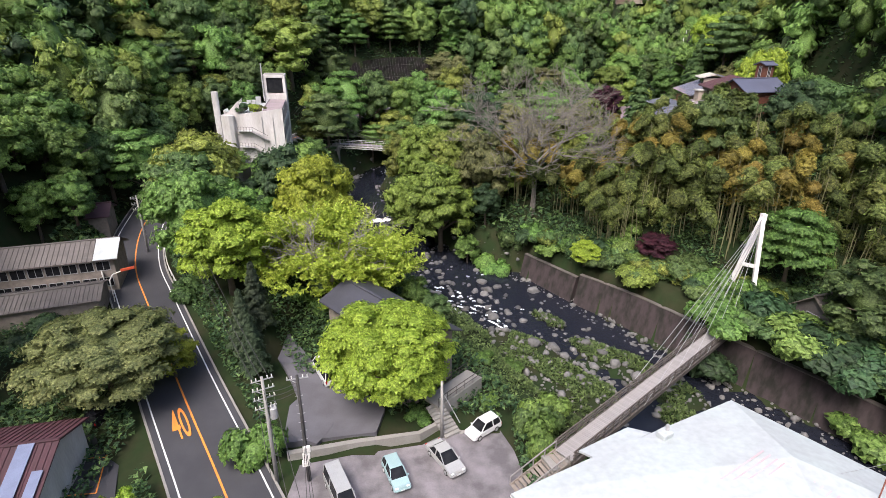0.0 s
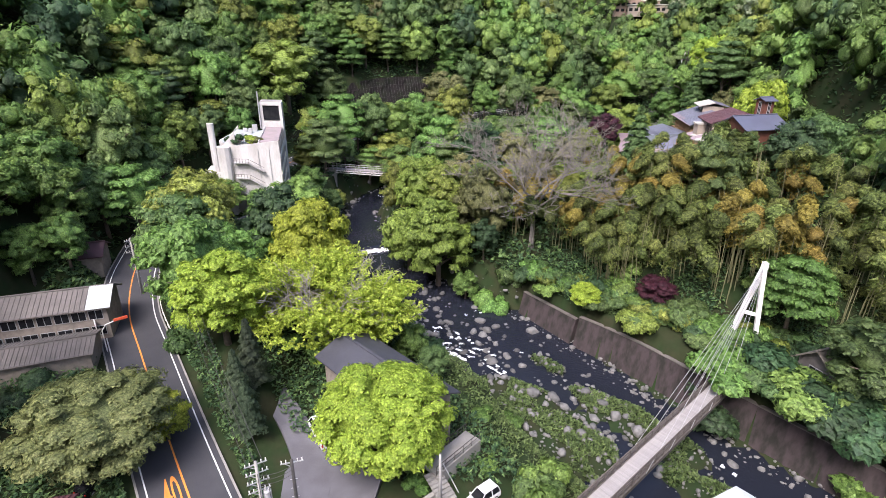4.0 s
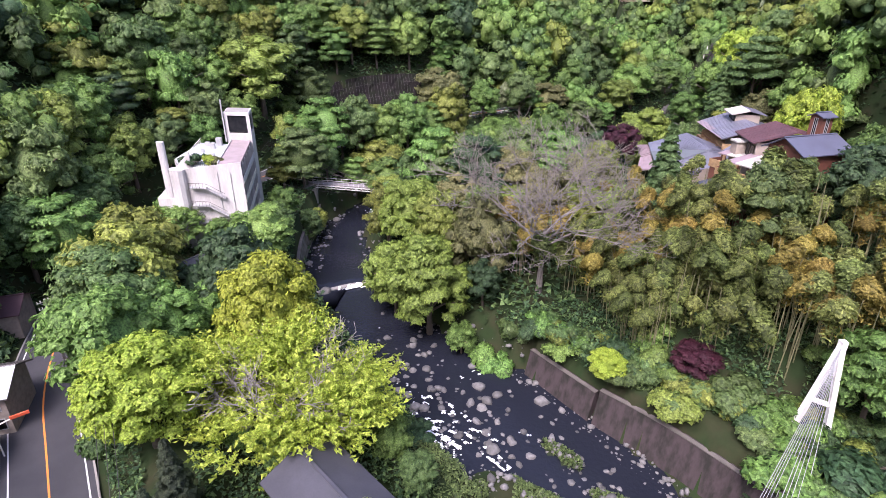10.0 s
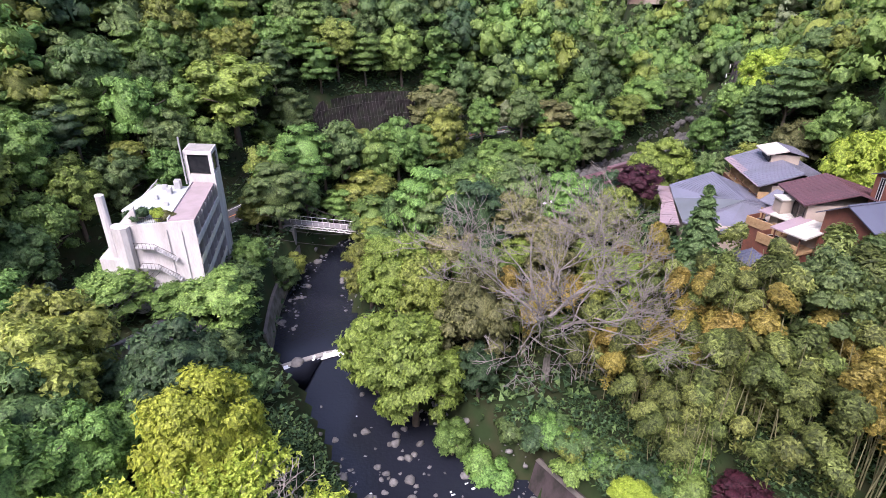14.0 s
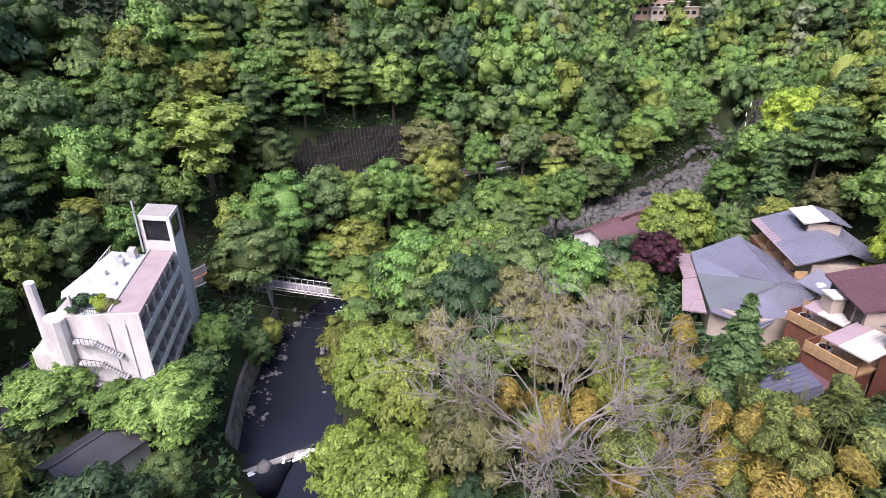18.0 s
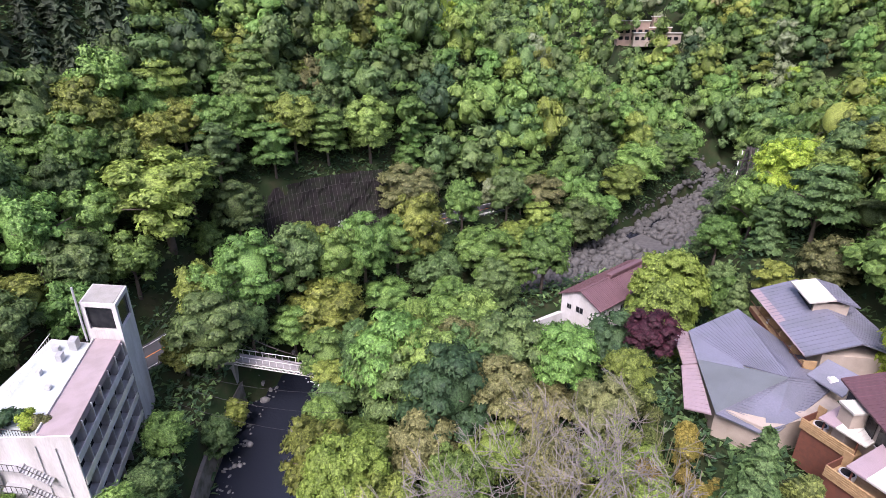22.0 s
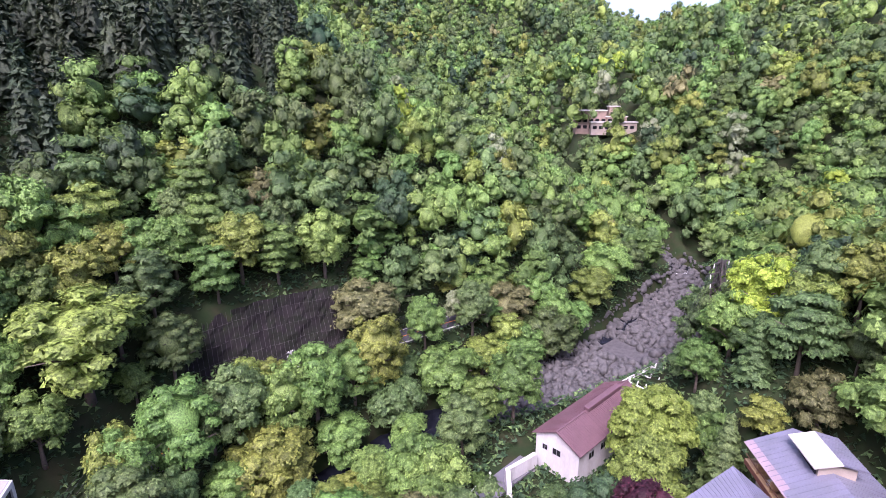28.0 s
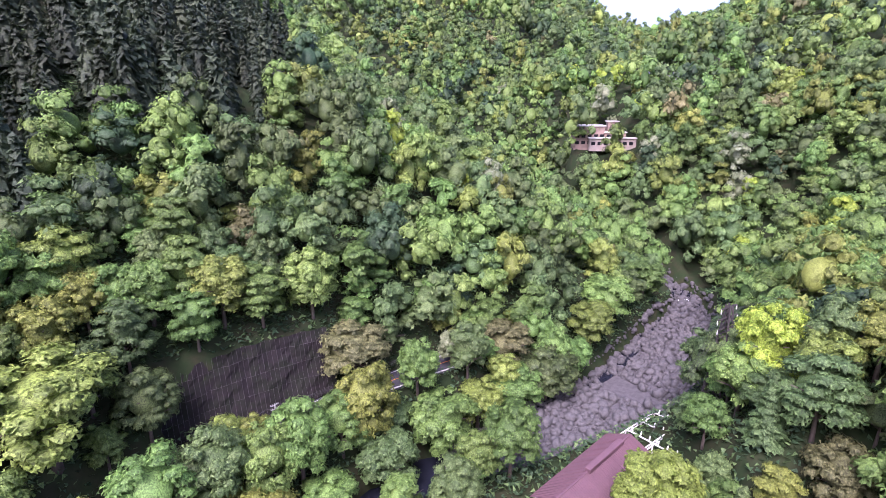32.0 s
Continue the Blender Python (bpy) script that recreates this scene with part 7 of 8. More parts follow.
for x, y, s_, leaf in ((9.6, 87.6, 1.5, L_GREEN), (12.0, 89.5, 1.4, L_MID), (15.5, 88.0, 1.2, L_DARK), (7.4, 90.5, 1.6, L_GREEN), (11.2, 86.6, 0.9, L_MID), (18.5, 85.0, 1.2, L_MID), (27.5, 77.0, 1.2, L_MID), (38, 69, 1.4, L_GREEN), (36, 73, 1.3, L_MID), (41, 66, 1.3, L_DARK)):
    tree(SHRUB[int(y) % 4], x, y, s_, 1.1, leaf, "shrub", WORDS[leaf.name] + " shrub above the river wall", "shrub", "bank shrubs", sink=0.2)

for k in range(18):
    u = k / 17
    leaf = (L_MID, L_GREEN, L_DARK)[k % 3]
    tree(SHRUB[k % 4], 55.4 - 19.6 * u + 1.6 * math.sin(5.1 * k), 35.6 + 25.8 * u + 1.2 * math.sin(3.3 * k), 1.9 + 0.4 * (k % 3), 0.8, leaf, "shrub", WORDS[leaf.name] + " shrub above the river wall", "shrub", "bank shrubs", sink=0.2)

# shrubs along the banks
rng_s = np.random.RandomState(47)
for k in range(150):
    if k < 42:
        t = k / 41
        x, y = 47 - 33 * t + rng_s.normal(0, 1.2) + 2.6, 46 + 41 * t + rng_s.normal(0, 1.2) + 2.2
    elif k < 80:
        x, y = rng_s.uniform(-6, 16), rng_s.uniform(44, 74)
    elif k < 110:
        x, y = rng_s.uniform(24, 52), rng_s.uniform(62, 84)
    else:
        x, y = rng_s.uniform(-50, -12), rng_s.uniform(44, 80)
    h, edge, water, road = (float(a[0]) for a in ground_at([x], [y]))
    if road < 5.2 or h < water + 0.3 or (x < 5 and y < 45 and x > -16) or (-20 < x < 2 and 46 < y < 66) or (-30 < x < -12 and abs(x + 13 + (y - 41) * 0.62) < 3.4):
        continue
    leaf = (L_GREEN, L_MID, L_DARK, L_OLIVE, L_GREEN, L_MID)[k % 6]
    if 42 <= k < 80 and k % 4:
        continue
    tree(SHRUB[k % 4], x, y, rng_s.uniform(0.5, 0.9) if 42 <= k < 80 else rng_s.uniform(0.7, 1.5), rng_s.uniform(0.7, 1.1), leaf, "shrub", WORDS[leaf.name] + " shrub on the river bank", "shrub", "bank shrubs", z=h, sink=0.15)

# ---- cars ----
def car(x, y, turn, paint, label, kind="hatch", z=None):
    """A parked car, its nose along local x: body, glass house, wheels, lamps, bumpers."""
    spec = {"hatch": (3.6, 1.6, 0.85, 1.52), "sedan": (4.5, 1.72, 0.82, 1.44), "van": (4.7, 1.7, 1.0, 1.98), "truck": (3.4, 1.5, 0.8, 1.8)}
    L, W, belt, roof = spec[kind]
    root = thing("car" if kind != "truck" else "truck", (x, y, LOT_Z + 0.07 if z is None else z), turn, label, "car" if kind != "truck" else "truck", "parked cars")
    h, w = L / 2, W / 2

    def loft(profile, width_at, name, material, parent):
        bm = bmesh.new()
        left = [bm.verts.new((px_, -width_at(pz), pz)) for px_, pz in profile]
        right = [bm.verts.new((px_, width_at(pz), pz)) for px_, pz in profile]
        k = len(profile)
        for i in range(k):
            j = (i + 1) % k
            bm.faces.new((left[i], left[j], right[j], right[i]))
        bm.faces.new(left[::-1])
        bm.faces.new(right)
        bmesh.ops.recalc_face_normals(bm, faces=bm.faces)
        bmesh.ops.bevel(bm, geom=list(bm.edges), offset=0.05, segments=2, affect="EDGES")
        return part(name, bm, material, parent, smooth=False)

    nose = 0.62 if kind in ("hatch", "sedan") else 0.75
    loft([(-h, 0.3), (-h - 0.02, 0.6), (-h + 0.08, belt), (h * 0.45, belt + 0.03), (h - 0.12, nose + 0.08), (h, nose - 0.15), (h, 0.28)], lambda q: w - 0.03 * (q > 0.5), "body", paint, root)
    if kind == "hatch":
        top = [(-h + 0.05, belt - 0.03), (-h + 0.28, roof - 0.06), (-h + 0.6, roof), (h * 0.1, roof), (h * 0.52, belt - 0.02)]
    elif kind == "sedan":
        top = [(-h + 0.55, belt - 0.03), (-h + 1.25, roof - 0.03), (-h + 1.6, roof), (h * 0.05, roof), (h * 0.52, belt - 0.02)]
    elif kind == "van":
        top = [(-h + 0.02, belt - 0.03), (-h + 0.1, roof - 0.06), (-h + 0.3, roof), (h * 0.6, roof), (h * 0.95, belt - 0.02)]
    else:
        top = [(h * 0.3, belt - 0.03), (h * 0.32, roof), (h * 0.4, roof), (h * 0.8, roof), (h * 0.98, belt - 0.02)]
    slope = lambda q: w - 0.06 - 0.16 * (q - belt) / (roof - belt)
    loft(top, slope, "glass_house", M_GLASS, root)
    ((x0, z0), (x1, z1), (x2, z2), (x3, z3), (x4, z4)) = top
    rw = slope(roof) + 0.01
    part("roof", box((x1 + 0.02, -rw, roof - 0.05), (x3 + 0.05, rw, roof + 0.035), 0.03), paint, root)
    for s in (-1, 1):
        for (pa, pb) in (((x0, z0), (x1, z1)), ((x4, z4), (x3, roof)), (((x1 + x3) / 2, belt), ((x1 + x3) / 2, roof))):
            part("pillar", beam((pa[0], s * (slope(pa[1]) + 0.005), pa[1]), (pb[0], s * (slope(pb[1]) + 0.005), pb[1]), 0.06, 0.1), paint, root)
        part("mirror", box((h * 0.42, s * (w + 0.06) - 0.08, belt), (h * 0.42 + 0.12, s * (w + 0.06) + 0.08, belt + 0.14), 0.02), paint, root)
        part("headlight", box((h - 0.2, s * (w - 0.28) - 0.16, nose - 0.1), (h + 0.01, s * (w - 0.28) + 0.16, nose + 0.04), 0.03), M_LAMP, root)
        part("tail_light", box((-h - 0.03, s * (w - 0.14) - 0.09, 0.6), (-h + 0.06, s * (w - 0.14) + 0.09, belt - 0.02), 0.02), M_TAIL, root)
        for q in (-h * 0.62, h * 0.62):
            wh = part("wheel", beam((q, s * (w - 0.19), 0.3), (q, s * (w + 0.005), 0.3), 0.6, sides=14), M_RUBBER, root)
            part("rim", beam((q, s * (w - 0.01), 0.3), (q, s * (w + 0.02), 0.3), 0.38, sides=10), M_METAL, wh)
    part("bumper", box((h - 0.06, -w + 0.1, 0.28), (h + 0.06, w - 0.1, 0.46), 0.03), paint, root)
    part("number_plate", box((h + 0.055, -0.17, 0.32), (h + 0.075, 0.17, 0.43)), M_LINE, root)
    if kind == "truck":
        part("bed", box((-h, -w, belt - 0.15), (h * 0.25, w, belt + 0.3), 0.03), paint, root)
    return root


def paint(name, colour):
    return mat(name, colour, 0.25, tuple(c * 0.92 for c in colour), 2.0, metal=0.15)


M_LAMP = mat("lamp_glass", (0.7, 0.72, 0.75), 0.1)
M_TAIL = mat("red_lamp_glass", (0.4, 0.02, 0.02), 0.2)
P_WHITE, P_BLUE, P_SILVER, P_DARK = paint("white_car_paint", (0.75, 0.75, 0.76)), paint("pale_blue_car_paint", (0.36, 0.5, 0.52)), paint("silver_car_paint", (0.42, 0.42, 0.42)), paint("black_car_paint", (0.02, 0.02, 0.025))
car(-8.8, 34.6, -62, P_SILVER, "silver-white van parked at the edge of the car park", "van")
car(-4.2, 36.6, -66, P_BLUE, "pale blue small hatchback in the car park", "hatch")
car(0.2, 38.6, -58, P_SILVER, "silver sedan in the car park", "sedan")
car(4.0, 42.6, 218, P_WHITE, "white and grey hatchback beside the drain covers", "hatch")
car(-13.2, 50.6, 120, P_WHITE, "white van standing behind the maple", "van", z=4.05)
car(-34.5, 44.2, 75, P_DARK, "black car under the dark pine", "hatch", z=3.5)

# ---- car park details ----
pad = part("drain_slab", box((0.6, 43.0, LOT_Z), (4.0, 45.6, LOT_Z + 0.12), 0.02), M_CONC)
pad.matrix_world = pose(2.3, 44.3, 0, 0, 0, 38) @ pose(-2.3, -44.3, 0)
tagged(pad, "pale concrete slab with two round drain covers", "concrete slab")
for dx in (-0.8, 0.7):
    c = part("drain_cover", beam((0, 0, 0.1), (0, 0, 0.15), 0.7, sides=16), M_DARKSTEEL, pad)
    c.location = (2.3 + dx, 44.3, LOT_Z)


def text_mesh(body, size, material, name):
    cu = bpy.data.curves.new(name, "FONT")
    cu.body, cu.size, cu.align_x, cu.align_y, cu.extrude, cu.offset = body, size, "CENTER", "CENTER", 0.004, 0.012
    tmp = bpy.data.objects.new(name, cu)
    me = bpy.data.meshes.new_from_object(tmp)
    bpy.data.objects.remove(tmp)
    me.materials.clear()
    me.materials.append(material)
    return me


limit = new("road_line_limit", text_mesh("40", 1.9, M_ORANGE, "limit"))
limit.matrix_world = Matrix.Translation((-25.9, 42.3, 4.19)) @ Euler((radians(4.2), 0, radians(36))).to_matrix().to_4x4() @ Matrix.Diagonal((0.85, 3.4, 1, 1))
tagged(limit, "orange painted speed limit forty on the road", "road marking", kind="structure")


# parking bay beside the red-roofed house
bay = part("pavement_bay", prism([(-33.5, 33.0), (-27.6, 33.6), (-31.5, 42.0), (-36.2, 41.4)], 2.6, 3.62), M_ASPHALT)
tagged(bay, "dark asphalt parking bay beside the road", "parking bay", kind="structure")
for k, (a, b) in enumerate((((-33.0, 34.0), (-35.6, 40.8)), ((-29.6, 34.4), (-32.2, 41.2)), ((-33.0, 34.0), (-29.6, 34.4)), ((-34.6, 38.2), (-31.2, 38.6)))):
    ln = part("road_line_bay", beam((*a, 3.64), (*b, 3.64), 0.12, 0.02), M_ORANGE)
    tagged(ln, "faded orange parking bay line", "parking line", kind="structure")

# ---- poles and wires ----
def power_pole(x, y, z, height, material, arms, label, transformer=False, turn=0.0, boxes=0):
    root = thing("utility_pole", (x, y, z), turn, label, "utility pole", "utility poles")
    part("pole", tube([(0, 0, -0.5), (0, 0, height * 0.5), (0, 0, height)], [0.19, 0.16, 0.12], 10), material, root, smooth=True)
    for k in range(arms):
        h = height - 0.4 - 0.9 * k
        arm = part("crossarm", beam((-0.9, 0.14, h), (0.9, 0.14, h), 0.08, 0.08), M_METAL, root)
        for q in (-0.8, -0.45, 0.45, 0.8):
            part("insulator", tube([(q, 0.14, h + 0.05), (q, 0.14, h + 0.14), (q, 0.14, h + 0.16), (q, 0.14, h + 0.3)], [0.03, 0.055, 0.04, 0.05], 8), M_WHITESTEEL, arm)
        part("brace", beam((-0.6, 0.14, h), (0, 0.14, h - 0.5), 0.05, 0.05), M_METAL, arm)
    if transformer:
        t = part("transformer", tube([(0.55, 0.1, height - 4.4), (0.55, 0.1, height - 4.35), (0.55, 0.1, height - 3.35), (0.55, 0.1, height - 3.25)], [0.25, 0.33, 0.33, 0.22], 12), M_METAL, root)
        for q in (-0.15, 0.15):
            part("bushing", tube([(0.55 + q, 0.1, height - 3.3), (0.55 + q, 0.1, height - 3.0)], 0.06, 6), M_WHITESTEEL, t)
        part("bracket", box((0.1, 0.0, height - 4.2), (0.4, 0.2, height - 4.1)), M_METAL, root)
    for k in range(boxes):
        part("switch_box", box((-0.42 + 0.1 * k, -0.42, 2.0 + 0.75 * k), (0.2 + 0.1 * k, -0.14, 2.6 + 0.75 * k), 0.03), M_WHITESTEEL, root)
    for k in range(int(height / 0.9) - 3):
        part("rung", beam((-0.3, 0, 2 + 0.9 * k), (0.3, 0, 2 + 0.9 * k), 0.03, 0.03), M_METAL, root)
    return root


def wire(a, b, sag, label="black overhead wire between the poles", r=0.025, material=None):
    a, b = Vector(a), Vector(b)
    pts = [a.lerp(b, t) - Vector((0, 0, sag * 4 * t * (1 - t))) for t in np.linspace(0, 1, 12)]
    return tagged(part("overhead_wire", tube(pts, r, 5), material or M_BLACKPOLE), label, "wire", "overhead wires")


power_pole(-11.9, 36.4, LOT_Z, 11.2, M_BLACKPOLE, 1, "dark tarred utility pole with white boxes", turn=15, boxes=3)
power_pole(-14.7, 36.2, 3.2, 11.0, M_POLE, 4, "utility pole with crossarms, insulators and a transformer", True, 30)
power_pole(-0.1, 41.9, LOT_Z, 6.6, M_POLE, 0, "plain concrete pole beside the stairs")
power_pole(-43, 81.4, 7.2, 10, M_POLE, 5, "utility pole with many crossarms by the road bend", True, 60)
power_pole(-47.6, 79.8, 7.2, 9.5, M_POLE, 3, "utility pole by the road bend", False, 60)
power_pole(-38.4, 154.5, 13.9, 9, M_POLE, 3, "utility pole on the road behind the hotel", True, 40)
power_pole(-13.2, 179.4, 16.6, 9, M_POLE, 3, "utility pole below the rock cut", True, 40)
power_pole(16.5, 196, 19, 9, M_POLE, 2, "utility pole on the upper road", False, 40)
for k, (da, db) in enumerate(((-0.9, -0.9), (0.0, 0.0), (0.9, 0.9))):
    wire((-14.7 + da * 0.8, 36.2, 13.7), (-43 + db, 81.4, 16.6), 1.6)
    wire((-14.7 + da * 0.8, 36.2, 13.0), (-2 + da, 8, 14.5), 1.0)
    wire((-43 + da, 81.4, 16.4), (-38.4 + db, 154.5, 22.4), 2.2)
    wire((-38.4 + da, 154.5, 22.4), (-13.2 + db, 179.4, 25), 1.2)
    wire((-13.2 + da, 179.4, 25), (16.5 + db, 196, 27.4), 1.2)
    wire((-11.9, 36.4, 13.6 - 0.4 * k), (-14.7, 36.2, 12.8 - 0.5 * k), 0.3)
    wire((-11.9, 36.4, 9.5 - 0.6 * k), (-4 + k, 8, 10.0), 0.9)
for k in range(3):
    wire((-31, 128 + k * 2.2, 17 + k), (-4, 118 + k * 3, 19 + k), 1.4, "thin wire across the river", 0.02)


def lattice_pylon(x, y, z, height, foot, label):
    root = thing("lattice_pylon", (x, y, z), 25, label, "pylon")
    legs = [Vector((sx * foot / 2, sy * foot / 2, 0)) for sx, sy in ((-1, -1), (1, -1), (1, 1), (-1, 1))]
    tops = [Vector((sx * 0.45, sy * 0.45, height)) for sx, sy in ((-1, -1), (1, -1), (1, 1), (-1, 1))]
    for a, b in zip(legs, tops):
        part("leg", beam(a - Vector((0, 0, 0.8)), b, 0.3, 0.3), M_DARKSTEEL, root)
    n = 11
    for k in range(n):
        t0, t1 = k / n, (k + 1) / n
        for i in range(4):
            j = (i + 1) % 4
            a, b, c, d = legs[i].lerp(tops[i], t0), legs[j].lerp(tops[j], t0), legs[i].lerp(tops[i], t1), legs[j].lerp(tops[j], t1)
            part("brace", beam(a, d, 0.14, 0.14), M_DARKSTEEL, root)
            part("brace", beam(b, c, 0.14, 0.14), M_DARKSTEEL, root)
    for k, w in enumerate((2.6, 3.4, 3.0)):
        h = height - 0.6 - 2.2 * k
        arm = part("crossarm", beam((-w, 0, h), (w, 0, h), 0.22, 0.22), M_DARKSTEEL, root)
        for q in (-w, w):
            part("insulator", tube([(q, 0, h), (q, 0, h - 0.5), (q, 0, h - 1.0)], [0.08, 0.13, 0.08], 6), M_WHITESTEEL, arm)
    return root


zp = ground_z(78, 180)
lattice_pylon(78, 180, zp, 41.5 - zp, 4.2, "tall dark steel lattice pylon with crossarms on the slope")
for k, q in enumerate((-3, 3)):
    for h in (0.0, 2.2, 4.4):
        wire((78 + q * 0.9, 180 + q * 0.42, 40.0 - h), (190 + q, 172 + q, 92 - h), 5, "thin power line climbing the east slope", 0.03)
        wire((78 + q * 0.9, 180 + q * 0.42, 40.0 - h), (64 + q, 174, 17), 1.0, "thin power line down to the switch yard", 0.03)


def switch_yard():
    """Frames of white steel with insulators behind the red-roofed house."""
    root = thing("switch_yard", (63.5, 175, 9.8), 32, "white steel switchgear frames with insulators beside the river", "switch yard")
    root.scale = (1.15, 1.15, 1.0)
    part("base", box((-7.5, -6, -1.2), (7.5, 6, 0)), M_CONC, root)
    for i in range(4):
        for j in range(3):
            part("post", box((-6.6 + 4.4 * i - 0.1, -5 + 5 * j - 0.1, 0), (-6.6 + 4.4 * i + 0.1, -5 + 5 * j + 0.1, 5.2)), M_WHITESTEEL, root)
    for j in range(3):
        for h in (4.4, 5.1):
            part("beam", box((-6.8, -5.1 + 5 * j, h), (6.8, -4.9 + 5 * j, h + 0.15)), M_WHITESTEEL, root)
        for k in range(15):
            part("brace", beam((-6.6 + 0.88 * k, -5 + 5 * j, 4.45 + 0.7 * (k % 2)), (-5.72 + 0.88 * k, -5 + 5 * j, 5.15 - 0.7 * (k % 2)), 0.08, 0.08), M_WHITESTEEL, root)
    for i in range(4):
        part("beam", box((-6.7 + 4.4 * i, -5, 4.9), (-6.5 + 4.4 * i, 5, 5.1)), M_WHITESTEEL, root)
        for k in range(6):
            part("insulator", tube([(-6.6 + 4.4 * i, -4.4 + 1.7 * k, 5.1), (-6.6 + 4.4 * i, -4.4 + 1.7 * k, 5.5), (-6.4 + 4.4 * i, -4.4 + 1.7 * k, 6.1)], [0.1, 0.15, 0.08], 6), M_WHITESTEEL, root)
    return root


switch_yard()


# ---- rails, walls, small structures ----
def guard_rail(line, label, name="guard_rail", h=0.75):
    root = thing(name, (0, 0, 0), 0, label, "guard rail", "guard rails")
    p = np.array(line)
    for a, b in zip(p, p[1:]):
        part("beam_panel", beam(Vector(a) + Vector((0, 0, h)), Vector(b) + Vector((0, 0, h)), 0.06, 0.34), M_WHITESTEEL, root)
        part("post", beam(Vector(a), Vector(a) + Vector((0, 0, h + 0.1)), 0.12, sides=6), M_WHITESTEEL, root)
    return root


t_ = np.gradient(ROAD[:, :2], axis=0)
t_ /= np.linalg.norm(t_, axis=1)[:, None]
off = np.stack([ROAD[:, 0] + t_[:, 1] * 4.3, ROAD[:, 1] - t_[:, 0] * 4.3, ROAD[:, 2] - 0.05], 1)
guard_rail(off[56:84], "white steel guard rail along the upper road")
guard_rail(off[20:36], "white steel guard rail at the road bend")


M_NET = mat("net_steel", (0.12, 0.11, 0.11), 0.7)


def cut_slope():
    """The dark netted rock cut above the road, with its steel net cables."""
    root = thing("rock_cut", (0, 0, 0), 0, "dark netted rock cut above the road", "rock cut")
    a, b = Vector((-34.6, 179.3, 15.9)), Vector((-3, 195.5, 18.5))
    d = (b - a).normalized()
    n = Vector((-d.y, d.x, 0))
    nx, nz = 36, 12
    verts = []
    for j in range(nz + 1):
        for i in range(nx + 1):
            u, v = i / nx, j / nz
            p = a.lerp(b, u) + n * (v * 4.6) + Vector((0, 0, v * 15 * (0.9 + 0.1 * math.sin(u * 3.1))))
            k = noise.noise(p * 0.35) * 0.7 + noise.noise(p * 1.1) * 0.3
            verts.append(p - n * k)
    faces = [(j * (nx + 1) + i, j * (nx + 1) + i + 1, (j + 1) * (nx + 1) + i + 1, (j + 1) * (nx + 1) + i) for j in range(nz) for i in range(nx)]
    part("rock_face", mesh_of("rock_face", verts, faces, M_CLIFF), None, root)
    for i in range(0, nx + 1, 1):
        pts = [Vector(verts[j * (nx + 1) + i]) - n * 0.12 + Vector((0, 0, 0.05)) for j in range(nz + 1)]
        part("net_cable", tube(pts, 0.018, 4), M_NET, root)
    for j in range(1, nz, 3):
        pts = [Vector(verts[j * (nx + 1) + i]) - n * 0.12 + Vector((0, 0, 0.05)) for i in range(nx + 1)]
        part("net_cable", tube(pts, 0.015, 4), M_NET, root)
    return root


cut_slope()


def walkway():
    """Concrete walk and stairs from the hall down to the car park."""
    root = thing("walkway", (0, 0, 0), 0, "grey concrete walkway with steel rails and stairs", "walkway")
    a, b = Vector((-1.2, 44.6, 5.0)), Vector((3.4, 49.6, 5.0))
    d = (b - a).normalized()
    n = Vector((d.y, -d.x, 0))
    part("deck", beam(a, b, 2.0, 0.3), M_CONC, root)
    part("wall", prism([tuple((a + n * 0.9).xy), tuple((b + n * 0.9).xy), tuple((b + n * 1.15).xy), tuple((a + n * 1.15).xy)], 2.4, 5.15), M_CONC, root)
    for s in (-0.95, 1.0):
        part("rail", beam(a + n * s + Vector((0, 0, 1.1)), b + n * s + Vector((0, 0, 1.1)), 0.06, 0.06), M_DARKSTEEL, root)
        part("rail", beam(a + n * s + Vector((0, 0, 0.6)), b + n * s + Vector((0, 0, 0.6)), 0.05, 0.05), M_DARKSTEEL, root)
        for k in range(6):
            p = a.lerp(b, k / 5) + n * s
            part("post", beam(p, p + Vector((0, 0, 1.1)), 0.06, 0.06), M_DARKSTEEL, root)
    for k in range(9):
        p = Vector((0.9 - 0.22 * k, 42.2 + 0.28 * k, LOT_Z + 0.2 * (k + 1)))
        part("step", beam(p - Vector((0.75, 0.5, 0)), p + Vector((0.75, 0.5, 0)), 0.4, 0.2), M_CONC, root)
    part("handrail", beam((1.7, 42.8, LOT_Z + 1.0), (0.0, 45.0, 6.0), 0.06, 0.06), M_METAL, root)
    return root


walkway()
low = part("wall_lot", prism([(-14.4, 38.6), (-8, 40.2), (-2.2, 41.4), (0.6, 43.6), (0.3, 44.0), (-2.4, 41.8), (-8.2, 40.7), (-14.6, 39.1)], 2.2, 3.9), M_CONC)
tagged(low, "low mossy concrete wall behind the parked cars", "wall", kind="structure")

# hut by the bridge
hut = gable("hut", 48.4, 58.6, 6.3, 18, 6.4, 4.6, 2.4, 1.9, mat("thatch", (0.2, 0.17, 0.14), 0.95, (0.13, 0.11, 0.09), 1.0, bump=0.8, bump_scale=6), M_OLDROOF, "small wooden hut with a thatched roof", 0.7, windows=(("w", 0, 0.8, 1.6, 1.0), ("s", 0, 0.8, 1.8, 1.0)))

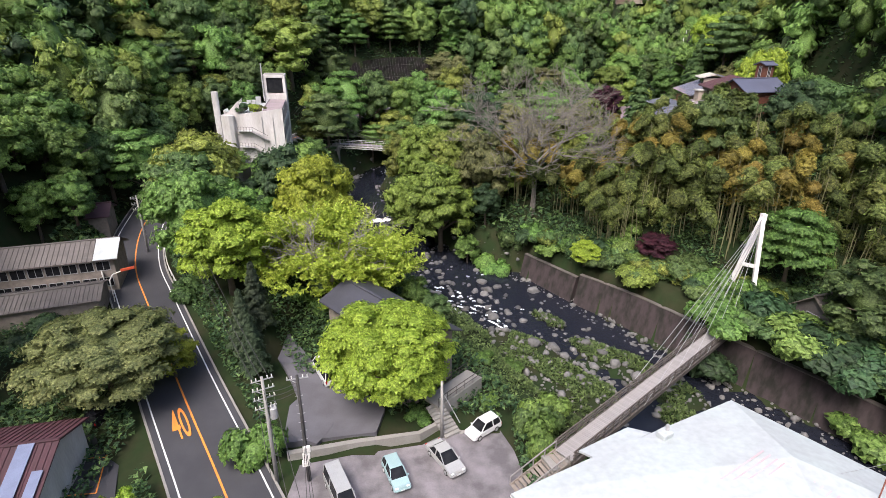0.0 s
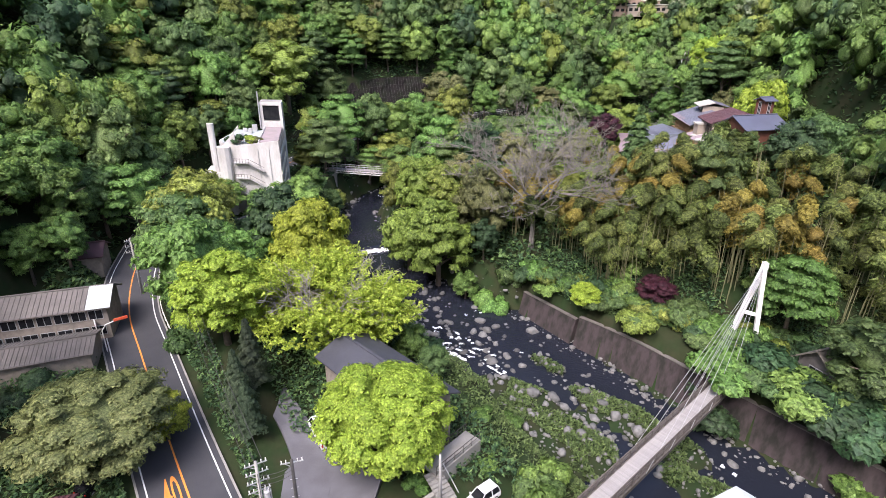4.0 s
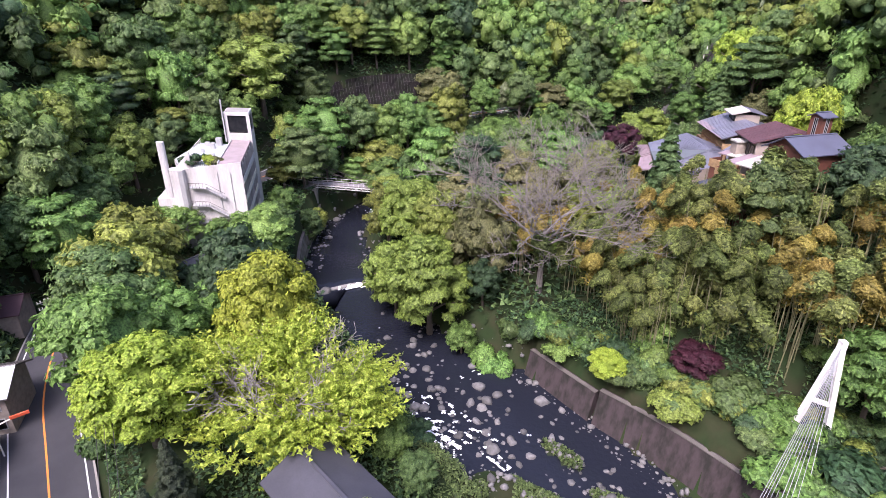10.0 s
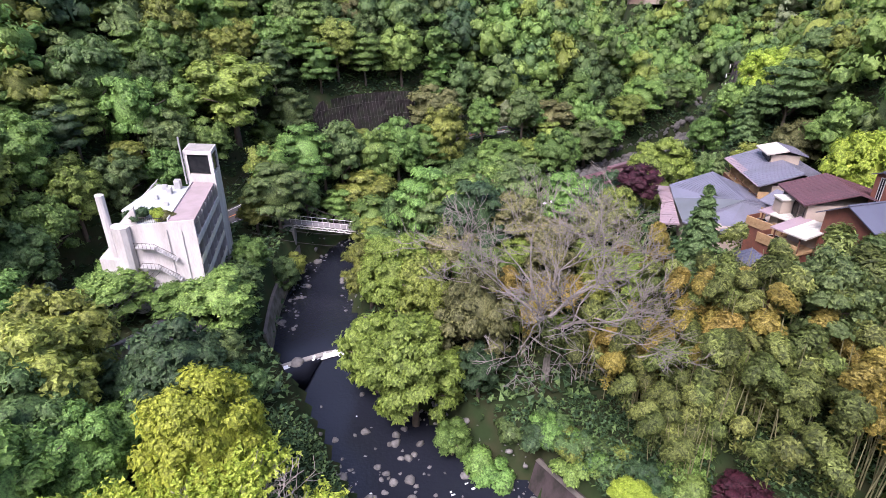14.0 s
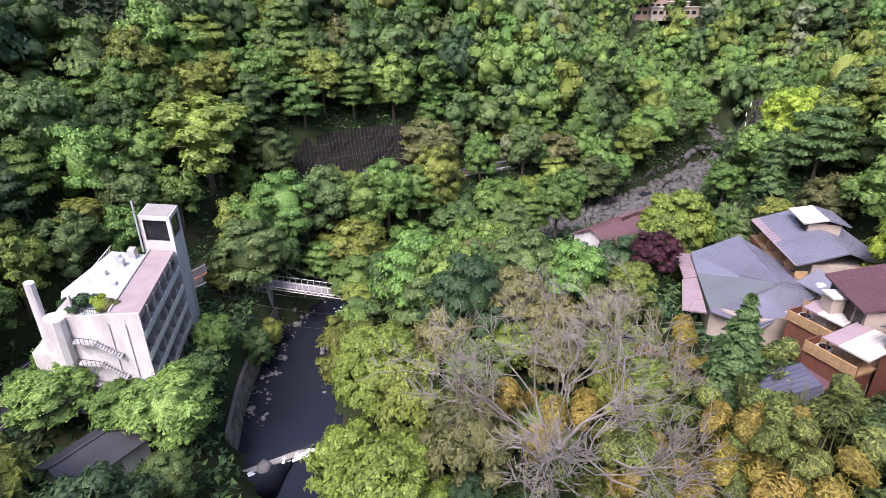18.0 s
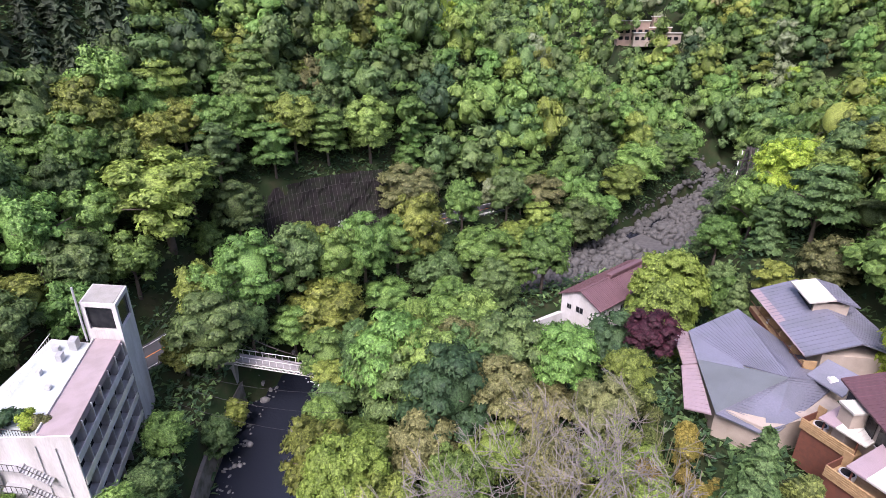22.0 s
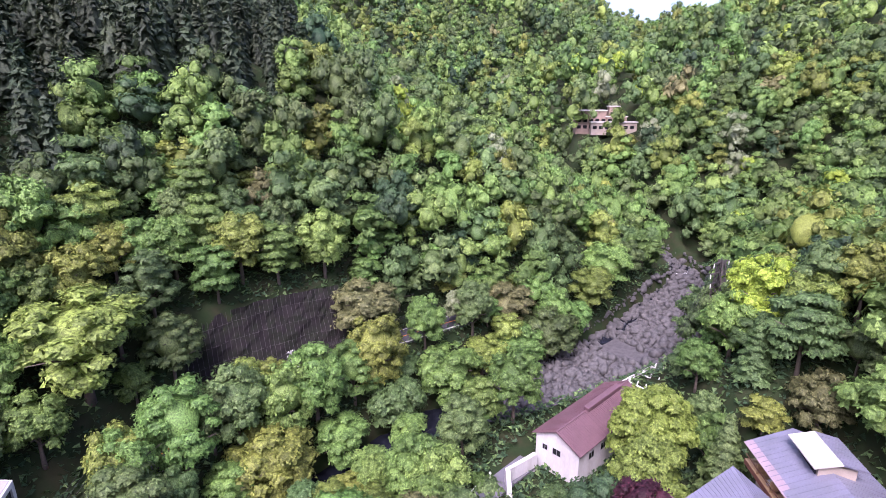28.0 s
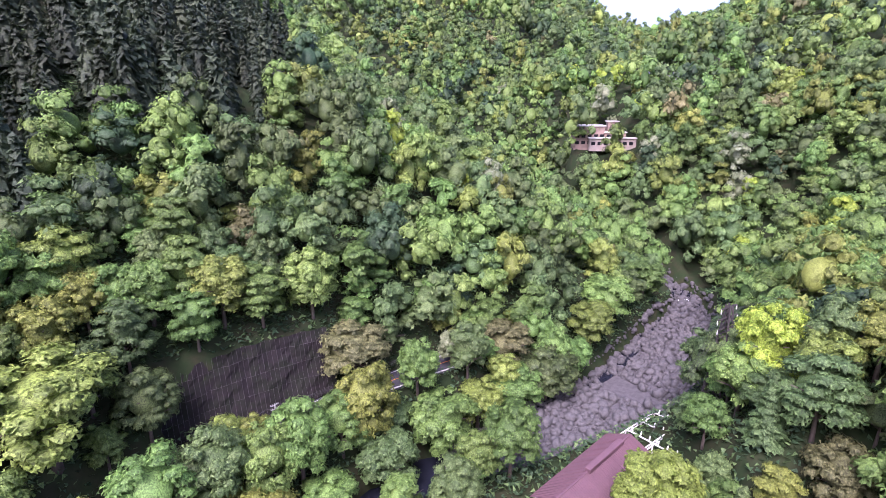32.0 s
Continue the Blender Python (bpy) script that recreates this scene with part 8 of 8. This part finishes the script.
# mast and hatch on the white roof
mast = thing("roof_mast", (26.5, 24.4, 12.6), 0, "thin rusty mast on the white roof", "mast")
part("pole", beam((0, 0, 0), (0, 0, 5.6), 0.09, sides=6), mat("rusty_steel", (0.28, 0.09, 0.06), 0.8, (0.2, 0.06, 0.04), 3), mast)
part("foot", box((-0.3, -0.3, 0), (0.3, 0.3, 0.35), 0.04), M_CONC, mast)
for k in range(3):
    part("guy_wire", beam((0, 0, 4), (math.cos(k * 2.1) * 3, math.sin(k * 2.1) * 3, 0.2), 0.02, sides=4), M_METAL, mast)
vent = thing("roof_vent", (15.9, 30.5, 13.1), 30, "small white vent on the white roof", "vent")
part("hood", box((-0.5, -0.4, 0), (0.5, 0.4, 0.55), 0.08), M_WHITEROOF, vent)
part("flue", beam((0.2, 0, 0.5), (0.2, 0, 1.0), 0.25, sides=10), M_METAL, vent)

# gate, walls and lamp by the upper footbridge
gate = thing("bridge_gate", (6.5, 139.4, 10.0), -18, "dark steel fence and gate at the bridge head", "gate")
for k in range(7):
    part("post", box((k * 1.6, 0, 0), (k * 1.6 + 0.1, 0.1, 2.4)), M_DARKSTEEL, gate)
for k in range(6):
    part("mesh_panel", box((k * 1.6 + 0.1, 0.03, 0.2), (k * 1.6 + 1.6, 0.06, 2.2)), M_DARKSTEEL if k > 3 else M_METAL, gate)
white_wall = part("wall_white", prism([(24.3, 142.5), (26.4, 154.2), (27.2, 154.2), (25.1, 142.5)], 8.5, 13.2), M_WHITE)
tagged(white_wall, "white rendered boundary wall", "wall", kind="structure")
ww = part("wall_white_top", prism([(26.4, 154.2), (33.0, 158.2), (32.6, 158.9), (26.4, 155.0)], 8.5, 13.0), M_WHITE)
tagged(ww, "white rendered boundary wall", "wall", kind="structure")
path = smooth_line([(8, 137, 9.9), (13.5, 142, 9.9), (18.5, 147.5, 9.9), (24, 153.5, 10.1), (32, 160, 10.3)], 4)
ribbon("pavement_path", path, -2.0, 2.0, 0.1, M_LANE, "grey asphalt path between wall and trees", "path")
rail2 = path.copy()
rail2[:, 0] -= 1.6
rail2[:, 1] += 1.4
guard_rail(rail2[4:14:2], "grey steel railing along the path", "path_rail", 0.9)
ball = tree(SHRUB[0], 21.5, 155.2, 1.1, 1.2, L_GREEN, "clipped_bush", "clipped round green bush beside the path", "bush", z=10)
lamp = thing("street_lamp", (23.2, 152.0, 10), 0, "slim white lamp post beside the path", "street lamp")
part("pole", beam((0, 0, 0), (0, 0, 4.6), 0.1, sides=8), M_WHITESTEEL, lamp)
part("shade", tube([(0, 0, 4.5), (0, 0, 4.7), (0, 0, 4.95)], [0.12, 0.24, 0.1], 10), M_WHITESTEEL, lamp)
sl = thing("street_lamp", (-44.6, 64.6, 6.0), 40, "curved white road lamp with an orange sign", "street lamp")
part("pole", tube([(0, 0, 0), (0, 0, 3.4), (0.5, 0, 4.1), (2.2, 0, 4.4)], 0.08, 8), M_WHITESTEEL, sl)
part("sign", box((1.5, -0.08, 4.2), (3.2, 0.08, 4.6), 0.03), mat("orange_sign", (0.75, 0.12, 0.05), 0.6), sl)

# far buildings
def far_hotel():
    root = thing("far_hotel", (117, 352, 58), -12, "tan rendered flat-roofed hotel among the trees", "hotel")
    for k, (x0, y0, x1, y1, h) in enumerate(((-13, -5, 2, 6, 9.5), (2, -6, 12, 5, 6.5), (4, -1, 9, 5, 11.5), (-6, -11, 16, -6, 4.0))):
        part("wall", box((x0, y0, -2), (x1, y1, h)), M_PINK if k != 3 else M_BEIGE, root)
        part("roof", box((x0 - 0.5, y0 - 0.5, h), (x1 + 0.5, y1 + 0.5, h + 0.45), 0.05), M_PALEROOF, root)
        for q in range(int((x1 - x0) / 3)):
            for f in range(max(1, int(h / 3.2))):
                w = part("window", box((x0 + 0.7 + 3 * q, y0 - 0.08, 0.9 + 3.2 * f), (x0 + 2.6 + 3 * q, y0 + 0.05, 2.5 + 3.2 * f)), M_GLASS, root)
    return root


far_hotel()
for x, y, turn, mt in ((182, 400, 20, M_WHITE), (172, 408, -30, M_BEIGE), (208, 392, 40, M_WOOD)):
    gable("far_house", x, y, ground_z(x, y) + 3.5, turn, 11, 8, 4, 2.2, M_GREYROOF, mt, "far house with a grey roof among the trees", 0.6, group="far houses", windows=(("s", -2, 1.2, 1.8, 1.4), ("s", 2, 1.2, 1.8, 1.4)))
